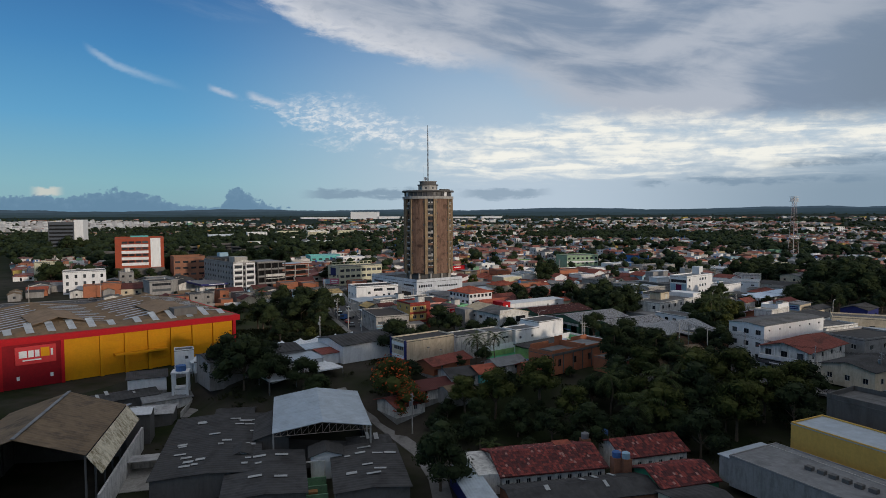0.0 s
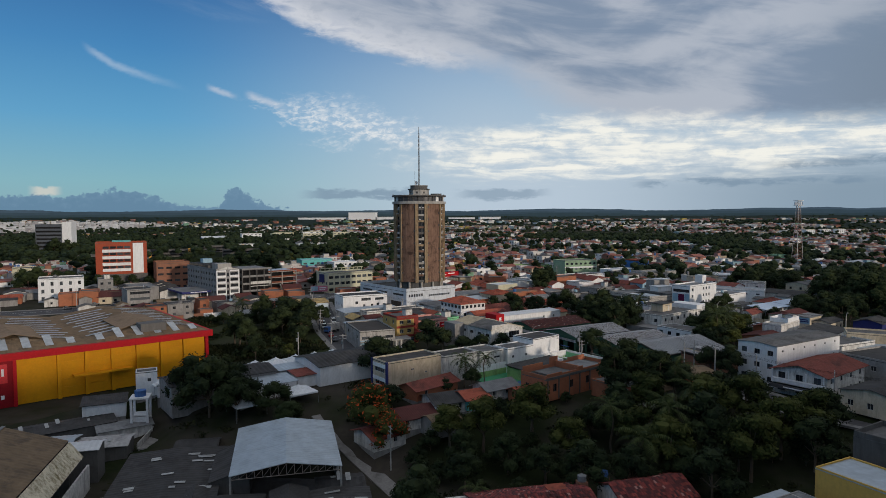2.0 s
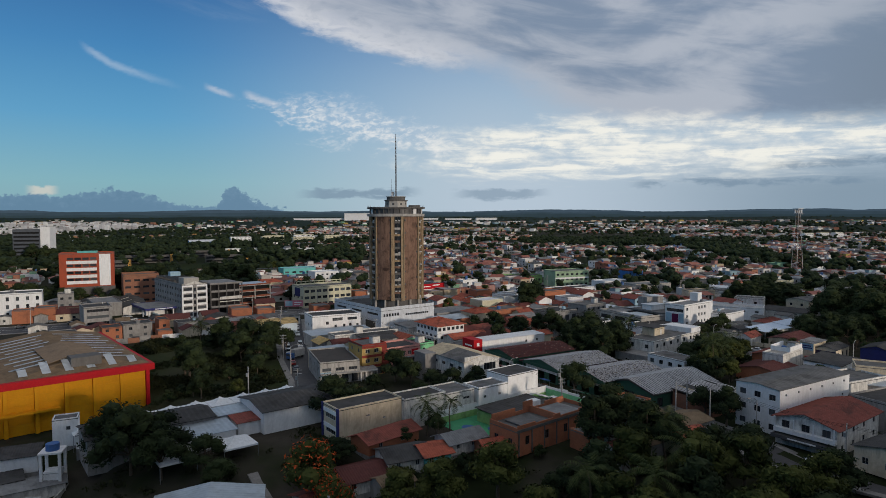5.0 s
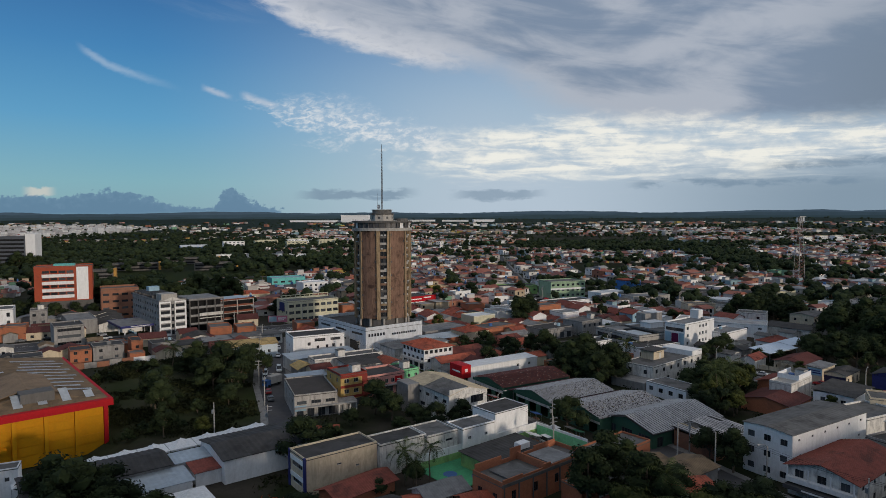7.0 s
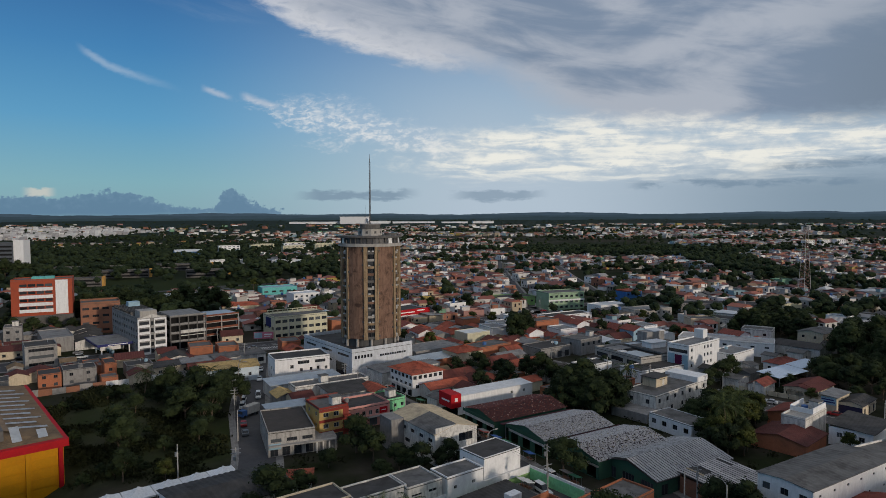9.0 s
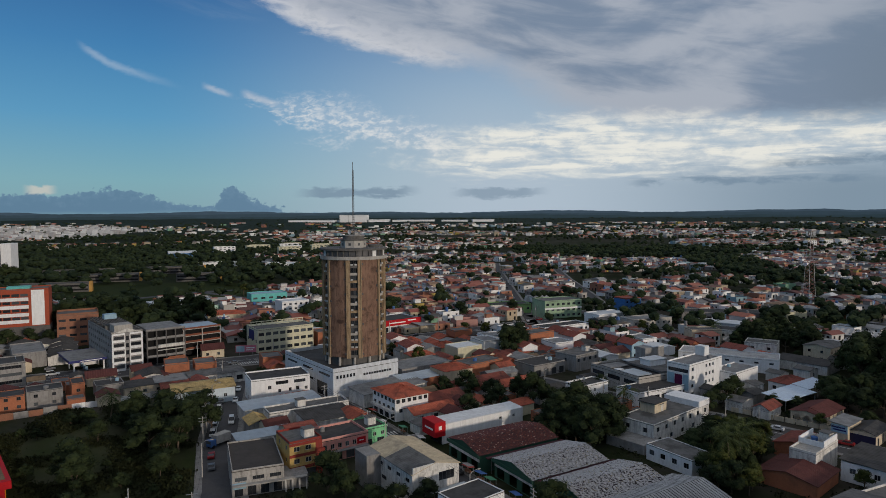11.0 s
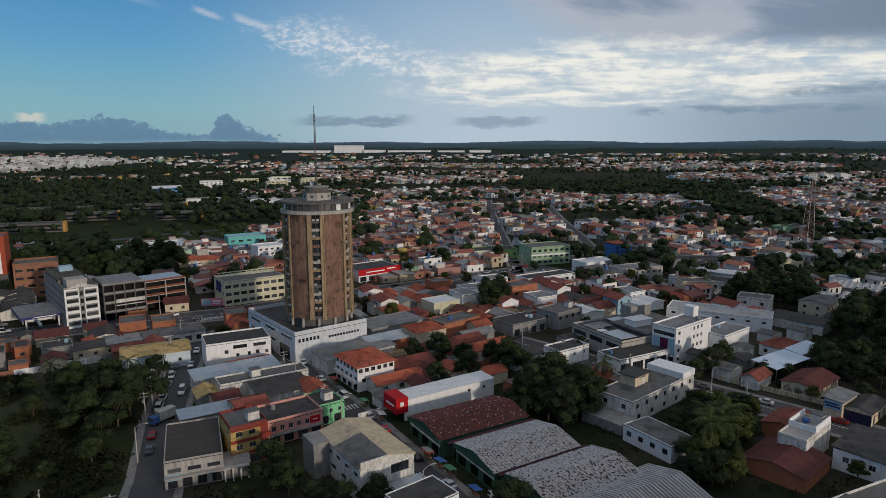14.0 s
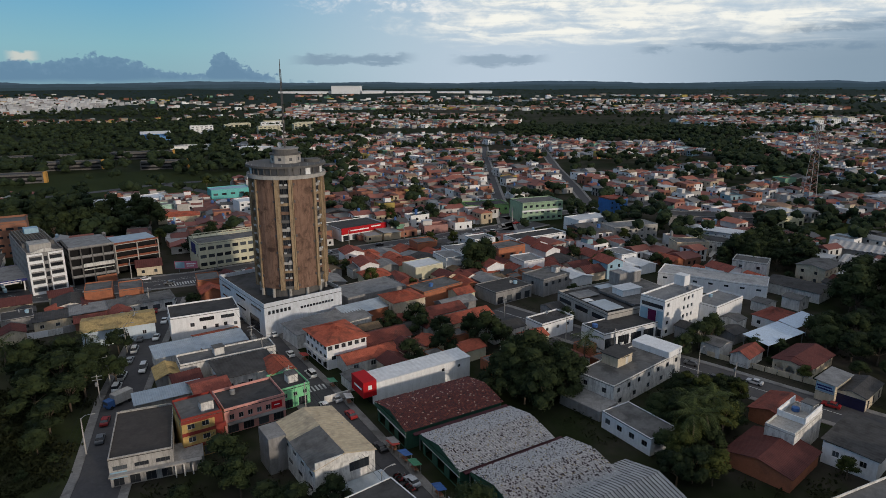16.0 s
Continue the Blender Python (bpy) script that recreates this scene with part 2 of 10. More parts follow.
def mat(name, colour, rough=0.85, stain=0.35, metal=0.0, dirt=(0.05, 0.045, 0.04), grain=2.2, streak=0.0, bump=0.15, vary=0.12):
    """Matte surface with broad stains, fine grain and, on walls, rain streaks."""
    if name in MATS:
        return MATS[name]
    m = bpy.data.materials.new(name)
    m.use_nodes = True
    N = Net(m.node_tree)
    shade = m.node_tree.nodes["Principled BSDF"]
    at = N.node("ShaderNodeTexCoord").outputs["Object"]
    info = N.node("ShaderNodeObjectInfo")
    shift = N.node("ShaderNodeVectorMath")
    N.put(shift.inputs[0], at)
    N.put(shift.inputs[1], N.vec(N.math("MULTIPLY", info.outputs["Random"], 60.0), N.math("MULTIPLY", info.outputs["Random"], 37.0)))
    at = shift.outputs[0]
    broad = N.noise(at, 0.28, 5, 0.62, 0.4)
    small = N.noise(at, grain, 5, 0.6)
    value = N.math("ADD", 1.0 - vary / 2, N.math("MULTIPLY", info.outputs["Random"], vary))
    blot = N.noise(at, grain * 0.33, 6, 0.68, 0.6)
    value = N.math("MULTIPLY", value, N.math("ADD", 0.86, N.math("MULTIPLY", small, 0.28)) if streak else N.math("ADD", 0.66, N.math("MULTIPLY", small, 0.68)))
    value = N.math("MULTIPLY", value, N.math("ADD", 1.0 - stain * 0.75, N.math("MULTIPLY", blot, stain * 1.5)))
    col = N.mix(1.0, (*colour, 1.0), N.vec(value, value, value), "MULTIPLY")
    mask = N.math("MULTIPLY", N.smooth(broad, 0.46, 0.70), stain)
    if streak:
        stretch = N.node("ShaderNodeMapping")
        N.put(stretch.inputs[0], at)
        stretch.inputs["Scale"].default_value = (0.95, 0.95, 0.17)
        runs = N.smooth(N.math("ADD", N.math("MULTIPLY", N.noise(stretch.outputs[0], 1.0, 8, 0.75, 0.6), 0.62), N.math("MULTIPLY", blot, 0.38)), 0.42, 0.62)
        mask = N.math("MAXIMUM", mask, N.math("MULTIPLY", runs, streak))
    col = N.mix(mask, col, (*dirt, 1.0))
    N.put(shade.inputs["Base Color"], col)
    N.put(shade.inputs["Roughness"], N.math("ADD", rough - 0.08, N.math("MULTIPLY", small, 0.16)))
    shade.inputs["Metallic"].default_value = metal
    shade.inputs["Specular IOR Level"].default_value = 0.5 if rough < 0.6 else 0.2
    if bump:
        b = N.node("ShaderNodeBump")
        b.inputs["Strength"].default_value, b.inputs["Distance"].default_value = bump, 0.05
        N.put(b.inputs["Height"], small)
        N.put(shade.inputs["Normal"], b.outputs[0])
    MATS[name] = m
    return m


def island_mat(name, stops, rough=0.85, grain=0.6):
    """Surface whose colour changes from piece to piece of one mesh."""
    m = bpy.data.materials.new(name)
    m.use_nodes = True
    N = Net(m.node_tree)
    shade = m.node_tree.nodes["Principled BSDF"]
    geo = N.node("ShaderNodeNewGeometry")
    col = N.ramp(geo.outputs["Random Per Island"], stops, True)
    small = N.noise(geo.outputs["Position"], grain, 5, 0.65)
    value = N.math("ADD", 0.65, N.math("MULTIPLY", small, 0.65))
    N.put(shade.inputs["Base Color"], N.mix(1.0, col, N.vec(value, value, value), "MULTIPLY"))
    shade.inputs["Roughness"].default_value = rough
    return m


def leaf_mat(name, dark, light, scale=0.9):
    m = bpy.data.materials.new(name)
    m.use_nodes = True
    N = Net(m.node_tree)
    shade = m.node_tree.nodes["Principled BSDF"]
    geo, info = N.node("ShaderNodeNewGeometry"), N.node("ShaderNodeObjectInfo")
    clump = N.noise(geo.outputs["Position"], scale * 0.35, 3, 0.6)
    fac = N.math("ADD", N.math("MULTIPLY", geo.outputs["Random Per Island"], 0.42), N.math("MULTIPLY", clump, 0.75))
    fac = N.math("ADD", fac, N.math("MULTIPLY", N.math("SUBTRACT", info.outputs["Random"], 0.5), 0.35))
    N.put(shade.inputs["Base Color"], N.mix(N.smooth(fac, 0.2, 0.95), (*dark, 1.0), (*light, 1.0)))
    shade.inputs["Roughness"].default_value = 0.8
    shade.inputs["Specular IOR Level"].default_value = 0.08
    MATS[name] = m
    return m


def glass_mat():
    m = bpy.data.materials.new("window_glass")
    m.use_nodes = True
    N = Net(m.node_tree)
    shade = m.node_tree.nodes["Principled BSDF"]
    info = N.node("ShaderNodeObjectInfo")
    N.put(shade.inputs["Base Color"], N.ramp(info.outputs["Random"], [(0.0, (0.012, 0.014, 0.017)), (0.6, (0.03, 0.034, 0.04)), (1.0, (0.09, 0.10, 0.11))]))
    shade.inputs["Roughness"].default_value = 0.12
    MATS["glass"] = m
    return m


GLASS = glass_mat()
WHITE = mat("white_render", (0.78, 0.78, 0.78), streak=0.26, stain=0.15, dirt=(0.26, 0.255, 0.245))
OLDWHITE = mat("weathered_white_render", (0.70, 0.68, 0.64), streak=0.62, stain=0.35, dirt=(0.12, 0.11, 0.10))
CREAM = mat("stained_cream_render", (0.62, 0.53, 0.39), streak=0.45, stain=0.45, dirt=(0.20, 0.15, 0.10))
PALEYELLOW = mat("pale_yellow_render", (0.58, 0.55, 0.40), streak=0.25, stain=0.25, dirt=(0.2, 0.17, 0.1))
GREYWALL = mat("grey_cement_render", (0.30, 0.29, 0.28), streak=0.45, stain=0.4)
DARKCON = mat("dark_weathered_concrete", (0.13, 0.125, 0.12), streak=0.4, stain=0.5)
FLATROOF = mat("grey_cement_roof", (0.130, 0.127, 0.124), stain=0.8, grain=1.0, dirt=(0.06, 0.058, 0.055))
DARKROOF = mat("blackened_fibre_cement_roof", (0.060, 0.058, 0.057), stain=0.8, grain=1.0, dirt=(0.032, 0.030, 0.029))
GREYROOF = mat("grey_fibre_cement_roof", (0.21, 0.211, 0.212), stain=0.65, grain=1.2, dirt=(0.10, 0.10, 0.10))
PALEROOF = mat("pale_corrugated_roof", (0.40, 0.39, 0.38), stain=0.55, grain=1.6, dirt=(0.14, 0.13, 0.13))
METALROOF = mat("pale_blue_metal_roof", (0.37, 0.42, 0.46), rough=0.45, stain=0.35, metal=0.2, grain=0.8, dirt=(0.2, 0.22, 0.24))
WHITEROOF = mat("white_sheet_roof", (0.60, 0.61, 0.62), rough=0.5, stain=0.2, grain=0.8, dirt=(0.3, 0.3, 0.3))
BEIGEROOF = mat("beige_corrugated_roof", (0.47, 0.39, 0.27), stain=0.5, grain=1.2, dirt=(0.16, 0.14, 0.12))
BROWNROOF = mat("brown_weathered_roof", (0.17, 0.12, 0.075), stain=0.6, grain=0.9, dirt=(0.05, 0.042, 0.035))
TILE = mat("red_clay_tile", (0.21, 0.062, 0.046), stain=0.8, grain=3.0, dirt=(0.08, 0.035, 0.028), vary=0.3)
TILEOR = mat("orange_clay_tile", (0.34, 0.088, 0.052), stain=0.75, grain=2.4, dirt=(0.09, 0.04, 0.03), vary=0.3)
TILEDARK = mat("dark_red_clay_tile", (0.105, 0.036, 0.032), stain=0.5, grain=3.0, dirt=(0.05, 0.02, 0.018))
YELTILE = mat("mottled_yellow_tile", (0.42, 0.30, 0.13), stain=0.85, grain=3.5, dirt=(0.10, 0.075, 0.045))
BRICK = mat("orange_hollow_brick", (0.36, 0.135, 0.072), stain=0.35, grain=4.0, dirt=(0.12, 0.07, 0.05))
BROWNBRICK = mat("brown_brick", (0.26, 0.12, 0.075), stain=0.3, grain=4.0)
FRAME = mat("pale_window_frame", (0.45, 0.45, 0.44), rough=0.5, stain=0.1)
DARKFRAME = mat("dark_window_frame", (0.06, 0.06, 0.065), rough=0.5, stain=0.1)
RED = mat("red_paint", (0.42, 0.008, 0.014), rough=0.7, stain=0.12, dirt=(0.2, 0.01, 0.01))
YELLOW = mat("golden_yellow_cladding", (0.66, 0.29, 0.006), rough=0.7, stain=0.16, dirt=(0.35, 0.15, 0.01), streak=0.1)
ORANGE = mat("orange_red_paint", (0.34, 0.068, 0.032), rough=0.7, stain=0.2)
NAVY = mat("navy_blue_paint", (0.025, 0.03, 0.13), rough=0.6, stain=0.15)
BLUE = mat("blue_paint", (0.06, 0.14, 0.34), rough=0.6, stain=0.2)
SKYBLUE = mat("pale_blue_paint", (0.30, 0.45, 0.55), rough=0.7, stain=0.2, streak=0.2)
TEAL = mat("turquoise_paint", (0.12, 0.42, 0.40), rough=0.7, stain=0.2)
GREEN = mat("dark_green_paint", (0.035, 0.10, 0.065), rough=0.7, stain=0.35, streak=0.2)
MINT = mat("mint_green_paint", (0.22, 0.58, 0.30), rough=0.7, stain=0.2)
LIME = mat("faded_lime_paint", (0.25, 0.42, 0.16), rough=0.8, stain=0.35)
PINK = mat("pink_paint", (0.62, 0.30, 0.26), rough=0.75, stain=0.25, streak=0.25)
STEEL = mat("galvanised_steel", (0.28, 0.29, 0.30), rough=0.5, metal=0.6, stain=0.3)
MASTSTEEL = mat("dark_mast_steel", (0.09, 0.085, 0.085), rough=0.6, stain=0.3)
CONCRETE = mat("pale_concrete", (0.42, 0.40, 0.37), streak=0.35, stain=0.4)
# near-black stands in for the unlit depth behind openings and windows
BLACK = mat("unlit_interior_shade", (0.012, 0.012, 0.013), stain=0.0, bump=0)
ASPHALT = mat("asphalt", (0.072, 0.070, 0.073), stain=0.4, grain=1.5, dirt=(0.09, 0.085, 0.08))
PAVING = mat("cement_pavement", (0.22, 0.21, 0.20), stain=0.5, grain=2.0)
PAINTLINE = mat("worn_white_road_paint", (0.55, 0.55, 0.53), stain=0.5)
TENTCLOTH = mat("white_tent_canvas", (0.72, 0.73, 0.74), rough=0.8, stain=0.1, dirt=(0.4, 0.4, 0.42))
TARP = mat("pale_blue_tarpaulin", (0.46, 0.55, 0.66), rough=0.6, stain=0.15, dirt=(0.3, 0.36, 0.42))
RUBBER = mat("tyre_rubber", (0.015, 0.015, 0.015), stain=0)
BARK = mat("tree_bark", (0.12, 0.09, 0.065), grain=5.0)
TOWERBROWN = mat("brown_ceramic_cladding", (0.215, 0.130, 0.092), stain=0.95, grain=1.0, dirt=(0.055, 0.032, 0.024), streak=0.75)
TOWERTAN = mat("tan_weathered_concrete", (0.37, 0.27, 0.165), stain=0.5, streak=0.7, dirt=(0.07, 0.048, 0.034))
LEAF = leaf_mat("broad_leaves", (0.010, 0.017, 0.009), (0.036, 0.049, 0.019))
LEAF2 = leaf_mat("yellow_green_leaves", (0.018, 0.027, 0.008), (0.080, 0.088, 0.024))
PALM = leaf_mat("palm_fronds", (0.014, 0.025, 0.010), (0.075, 0.092, 0.032))
BLOSSOM = leaf_mat("orange_red_blossom", (0.34, 0.035, 0.012), (0.60, 0.11, 0.03))

# ---- shape helpers ----


def step(a, lo, hi):
    k = min(1.0, max(0.0, (a - lo) / (hi - lo)))
    return k * k * (3 - 2 * k)


def land(x, y):
    """Ground height: a hollow near the start, an added shading rise, hills far off."""
    z = -7.8 * (1 - step(y, 128, 166)) * (1 - 0.45 * step(x, 25, 65)) * (1 - 0.40 * step(-x, 85, 125))
    z -= 3.2 * (1 - step(math.hypot(x + 83, y - 148), 6, 15))
    out, along = 0.721 * (x + 85.6) - 0.693 * (y - 194.3), -0.693 * (x + 85.6) - 0.721 * (y - 194.3)
    z = min(z, -4.6 * step(out, 24, 15) * step(along, -4, 6) * step(along, 130, 100) * step(out, -60, -50))
    # unseen rise added on the sun's side, to cast shade over the hollow
    q, side = 0.731 * x - 0.682 * y, 0.682 * x + 0.731 * y
    z += (31 + 8 * step(side, 152, 122) + 8 * step(side, 112, 82)) * step(q, 6, 48) * step(q, 190, 110) * step(side, 222, 198) * step(side, -140, -60)
    r = math.hypot(x, y)
    if r > 1500:
        ridge = 0.75 + 0.5 * noise.noise((x * 0.0011, y * 0.0011, 3.0)) + 0.22 * noise.noise((x * 0.004, y * 0.004, 7.0))
        z += 22 * step(r, 1800, 3700) + 20 * step(r, 3850, 4650) * ridge + 6 * step(r, 1500, 2500) * noise.noise((x * 0.002, y * 0.002, 1.0))
    return z


def part(name, bm, material, parent, label=""):
    me = bpy.data.meshes.new(name)
    bm.to_mesh(me)
    bm.free()
    return part_of(name, me, material, parent, label)


def part_of(name, me, material, parent, label=""):
    if material and not me.materials:
        me.materials.append(material)
    ob = new(name, me)
    ob.parent = parent
    if label:
        tagged(ob, label)
    return ob


def thing(name, x, y, rot, label, category, group="", z=None, kind=""):
    ob = new(name)
    ob.empty_display_size = 0.5
    ob.matrix_world = pose(x, y, land(x, y) if z is None else z, 0, 0, rot)
    return tagged(ob, label, category, group, kind)


def box(bm, x0, x1, y0, y1, z0, z1):
    v = [bm.verts.new(p) for p in ((x0, y0, z0), (x1, y0, z0), (x1, y1, z0), (x0, y1, z0), (x0, y0, z1), (x1, y0, z1), (x1, y1, z1), (x0, y1, z1))]
    for f in ((3, 2, 1, 0), (4, 5, 6, 7), (0, 1, 5, 4), (1, 2, 6, 5), (2, 3, 7, 6), (3, 0, 4, 7)):
        bm.faces.new([v[i] for i in f])
    return v


def boxes(*rows):
    bm = bmesh.new()
    for r in rows:
        box(bm, *r)
    return bm


def prism(bm, ring, z0, z1):
    """Upright prism on a ring of (x, y) points, counter-clockwise."""
    a = [bm.verts.new((x, y, z0)) for x, y in ring]
    b = [bm.verts.new((x, y, z1)) for x, y in ring]
    n = len(ring)
    for i in range(n):
        bm.faces.new((a[i], a[(i + 1) % n], b[(i + 1) % n], b[i]))
    bm.faces.new(b)
    bm.faces.new(a[::-1])


def circle(r, n, turn=0.0, cx=0.0, cy=0.0):
    return [(cx + r * math.cos(turn + 2 * math.pi * i / n), cy + r * math.sin(turn + 2 * math.pi * i / n)) for i in range(n)]


def tube(bm, p, q, r0, r1=None, n=6):
    """Tapered round bar from p to q."""
    p, q = Vector(p), Vector(q)
    r1 = r0 if r1 is None else r1
    turn = (q - p).to_track_quat("Z", "Y").to_matrix()
    a, b = [], []
    for i in range(n):
        c = Vector((math.cos(2 * math.pi * i / n), math.sin(2 * math.pi * i / n), 0))
        a.append(bm.verts.new(p + turn @ (c * r0))), b.append(bm.verts.new(q + turn @ (c * r1)))
    for i in range(n):
        bm.faces.new((a[i], a[(i + 1) % n], b[(i + 1) % n], b[i]))
    bm.faces.new(b), bm.faces.new(a[::-1])


def slope(bm, a, b, c, d, period=0.6, amp=0.05, thick=0.10, ends=True):
    """Ribbed roof plane with eave a-b and ridge d-c; ribs run up the slope."""
    a, b, c, d = (Vector(p) for p in (a, b, c, d))
    up = (b - a).cross(d - a).normalized()
    n = max(2, int((b - a).length / period)) * 2
    low, high = [], []
    for i in range(n + 1):
        off = up * (amp if i % 2 else 0.0)
        k = i / n
        low.append(bm.verts.new(a.lerp(b, k) + off)), high.append(bm.verts.new(d.lerp(c, k) + off))
    for i in range(n):
        bm.faces.new((low[i], low[i + 1], high[i + 1], high[i]))
    under = [bm.verts.new(p - up * thick) for p in (a, b, c, d)]
    bm.faces.new(under[::-1])
    bm.faces.new([under[0], under[1], *reversed(low)])
    bm.faces.new([under[2], under[3], *high])
    bm.faces.new((under[1], under[2], high[-1], low[-1]))
    bm.faces.new((under[3], under[0], low[0], high[0]))


def wall_shell(w, d, h, holes, gable=None, reveal=0.22):
    """Outer walls of a box w x d x h with openings cut in; holes: side -> (u0, u1, z0, z1), u from the wall's left as seen from outside.
    gable: ("x" or "y", rise) adds the pointed ends under a ridge along that axis."""
    bm = bmesh.new()
    sides = {"f": ((-w / 2, -d / 2), (1, 0), w), "r": ((w / 2, -d / 2), (0, 1), d), "b": ((w / 2, d / 2), (-1, 0), w), "l": ((-w / 2, d / 2), (0, -1), d)}
    for key, (o, u, length) in sides.items():
        inward = (-u[1], u[0])
        cut = [q for q in holes.get(key, ()) if q[0] > 0.05 and q[1] < length - 0.05 and q[3] < h - 0.02]
        us = sorted({0.0, length, *(round(v, 3) for q in cut for v in q[:2])})
        zs = sorted({0.0, h, *(round(v, 3) for q in cut for v in q[2:])})

        def at(s, z, deep=0.0):
            return bm.verts.new((o[0] + u[0] * s + inward[0] * deep, o[1] + u[1] * s + inward[1] * deep, z))

        for i in range(len(us) - 1):
            for j in range(len(zs) - 1):
                mu, mz = (us[i] + us[i + 1]) / 2, (zs[j] + zs[j + 1]) / 2
                if any(q[0] < mu < q[1] and q[2] < mz < q[3] for q in cut):
                    continue
                bm.faces.new((at(us[i], zs[j]), at(us[i + 1], zs[j]), at(us[i + 1], zs[j + 1]), at(us[i], zs[j + 1])))
        for u0, u1, z0, z1 in cut:
            ring = ((u0, z0), (u1, z0), (u1, z1), (u0, z1))
            for k in range(4):
                (s0, t0), (s1, t1) = ring[k], ring[(k + 1) % 4]
                bm.faces.new((at(s1, t1), at(s0, t0), at(s0, t0, reveal), at(s1, t1, reveal)))
        if gable and key in (("l", "r") if gable[0] == "x" else ("f", "b")):
            bm.faces.new((at(0, h), at(length, h), at(length / 2, h + gable[1])))
    return bm


PANES = {}
FOOT = []        # footprints already built on
ROADS = []       # road lines and widths


def free(x, y, r):
    """Whether a disc of radius r is clear of buildings and roads."""
    for fx, fy, w, d, a in FOOT:
        dx, dy = x - fx, y - fy
        if abs(dx) + abs(dy) > 90:
            continue
        u, v = dx * math.cos(a) + dy * math.sin(a), -dx * math.sin(a) + dy * math.cos(a)
        if abs(u) < w / 2 + r and abs(v) < d / 2 + r:
            return False
    for pts, half in ROADS:
        for (x0, y0), (x1, y1) in zip(pts, pts[1:]):
            k = ((x - x0) * (x1 - x0) + (y - y0) * (y1 - y0)) / ((x1 - x0) ** 2 + (y1 - y0) ** 2)
            k = min(1, max(0, k))
            if math.hypot(x - x0 - k * (x1 - x0), y - y0 - k * (y1 - y0)) < half + r:
                return False
    return True


def window_at(parent, w, d, side, u0, u1, z0, z1, frame_mat, name="window", plain=False):
    """A framed window with its pane, set back in its opening."""
    ww, wh = round(u1 - u0, 2), round(z1 - z0, 2)
    key = (ww, wh, frame_mat.name, plain)
    if key not in PANES:
        t = 0.07
        bars = [(-ww / 2, ww / 2, -0.05, 0.05, 0, t), (-ww / 2, ww / 2, -0.05, 0.05, wh - t, wh), (-ww / 2, -ww / 2 + t, -0.05, 0.05, t, wh - t),
                (ww / 2 - t, ww / 2, -0.05, 0.05, t, wh - t)]
        n = max(1, int(ww / 1.1))
        bars += [(-ww / 2 + ww * k / (n + 1) - 0.03, -ww / 2 + ww * k / (n + 1) + 0.03, -0.04, 0.04, t, wh - t) for k in range(1, n + 1)]
        bm = boxes(*bars)
        fr = bpy.data.meshes.new(name + "_frame")
        bm.to_mesh(fr), bm.free()
        fr.materials.append(frame_mat)
        bm = boxes((-ww / 2 + 0.02, ww / 2 - 0.02, 0.0, 0.03, 0.02, wh - 0.02))
        pa = bpy.data.meshes.new("pane")
        bm.to_mesh(pa), bm.free()
        pa.materials.append(GLASS)
        PANES[key] = fr, pa
    fr, pa = PANES[key]
    mid = (u0 + u1) / 2
    x, y, turn = {"f": (-w / 2 + mid, -d / 2 + 0.16, 0), "r": (w / 2 - 0.16, -d / 2 + mid, 90), "b": (w / 2 - mid, d / 2 - 0.16, 180), "l": (-w / 2 + 0.16, d / 2 - mid, -90)}[side]
    ob = new(name, pa if plain else fr)
    ob.parent = parent
    ob.matrix_basis = pose(x, y, z0, 0, 0, turn)
    if not plain:
        p = new("pane", pa)
        p.parent = ob
    return ob


def row(length, n, ww, z0, wh, start=None, end=None):
    """n openings ww wide and wh high, evenly along a wall."""
    a, b = (0.0 if start is None else start), (length if end is None else end)
    gap = (b - a) / n
    return [(a + gap * (i + 0.5) - ww / 2, a + gap * (i + 0.5) + ww / 2, z0, z0 + wh) for i in range(n)]


def storeys(length, n, ww, floors, floor_h, sill=0.95, wh=1.2, start=None, end=None, first=0):
    return [q for k in range(first, floors) for q in row(length, n, ww, k * floor_h + sill, wh, start, end)]


def gable_roof(w, d, h, rise, axis, over, period, amp):
    bm = bmesh.new()
    a, b = w / 2 + over, d / 2 + over
    if axis == "x":
        dz = rise * over / (d / 2)
        lo = h - dz + 0.1
        slope(bm, (-a, -b, lo), (a, -b, lo), (a, 0, h + rise + 0.1), (-a, 0, h + rise + 0.1), period, amp)
        slope(bm, (a, b, lo), (-a, b, lo), (-a, 0, h + rise + 0.1), (a, 0, h + rise + 0.1), period, amp)
    else:
        dz = rise * over / (w / 2)
        lo = h - dz + 0.1
        slope(bm, (a, -b, lo), (a, b, lo), (0, b, h + rise + 0.1), (0, -b, h + rise + 0.1), period, amp)
        slope(bm, (-a, b, lo), (-a, -b, lo), (0, -b, h + rise + 0.1), (0, b, h + rise + 0.1), period, amp)
    return bm


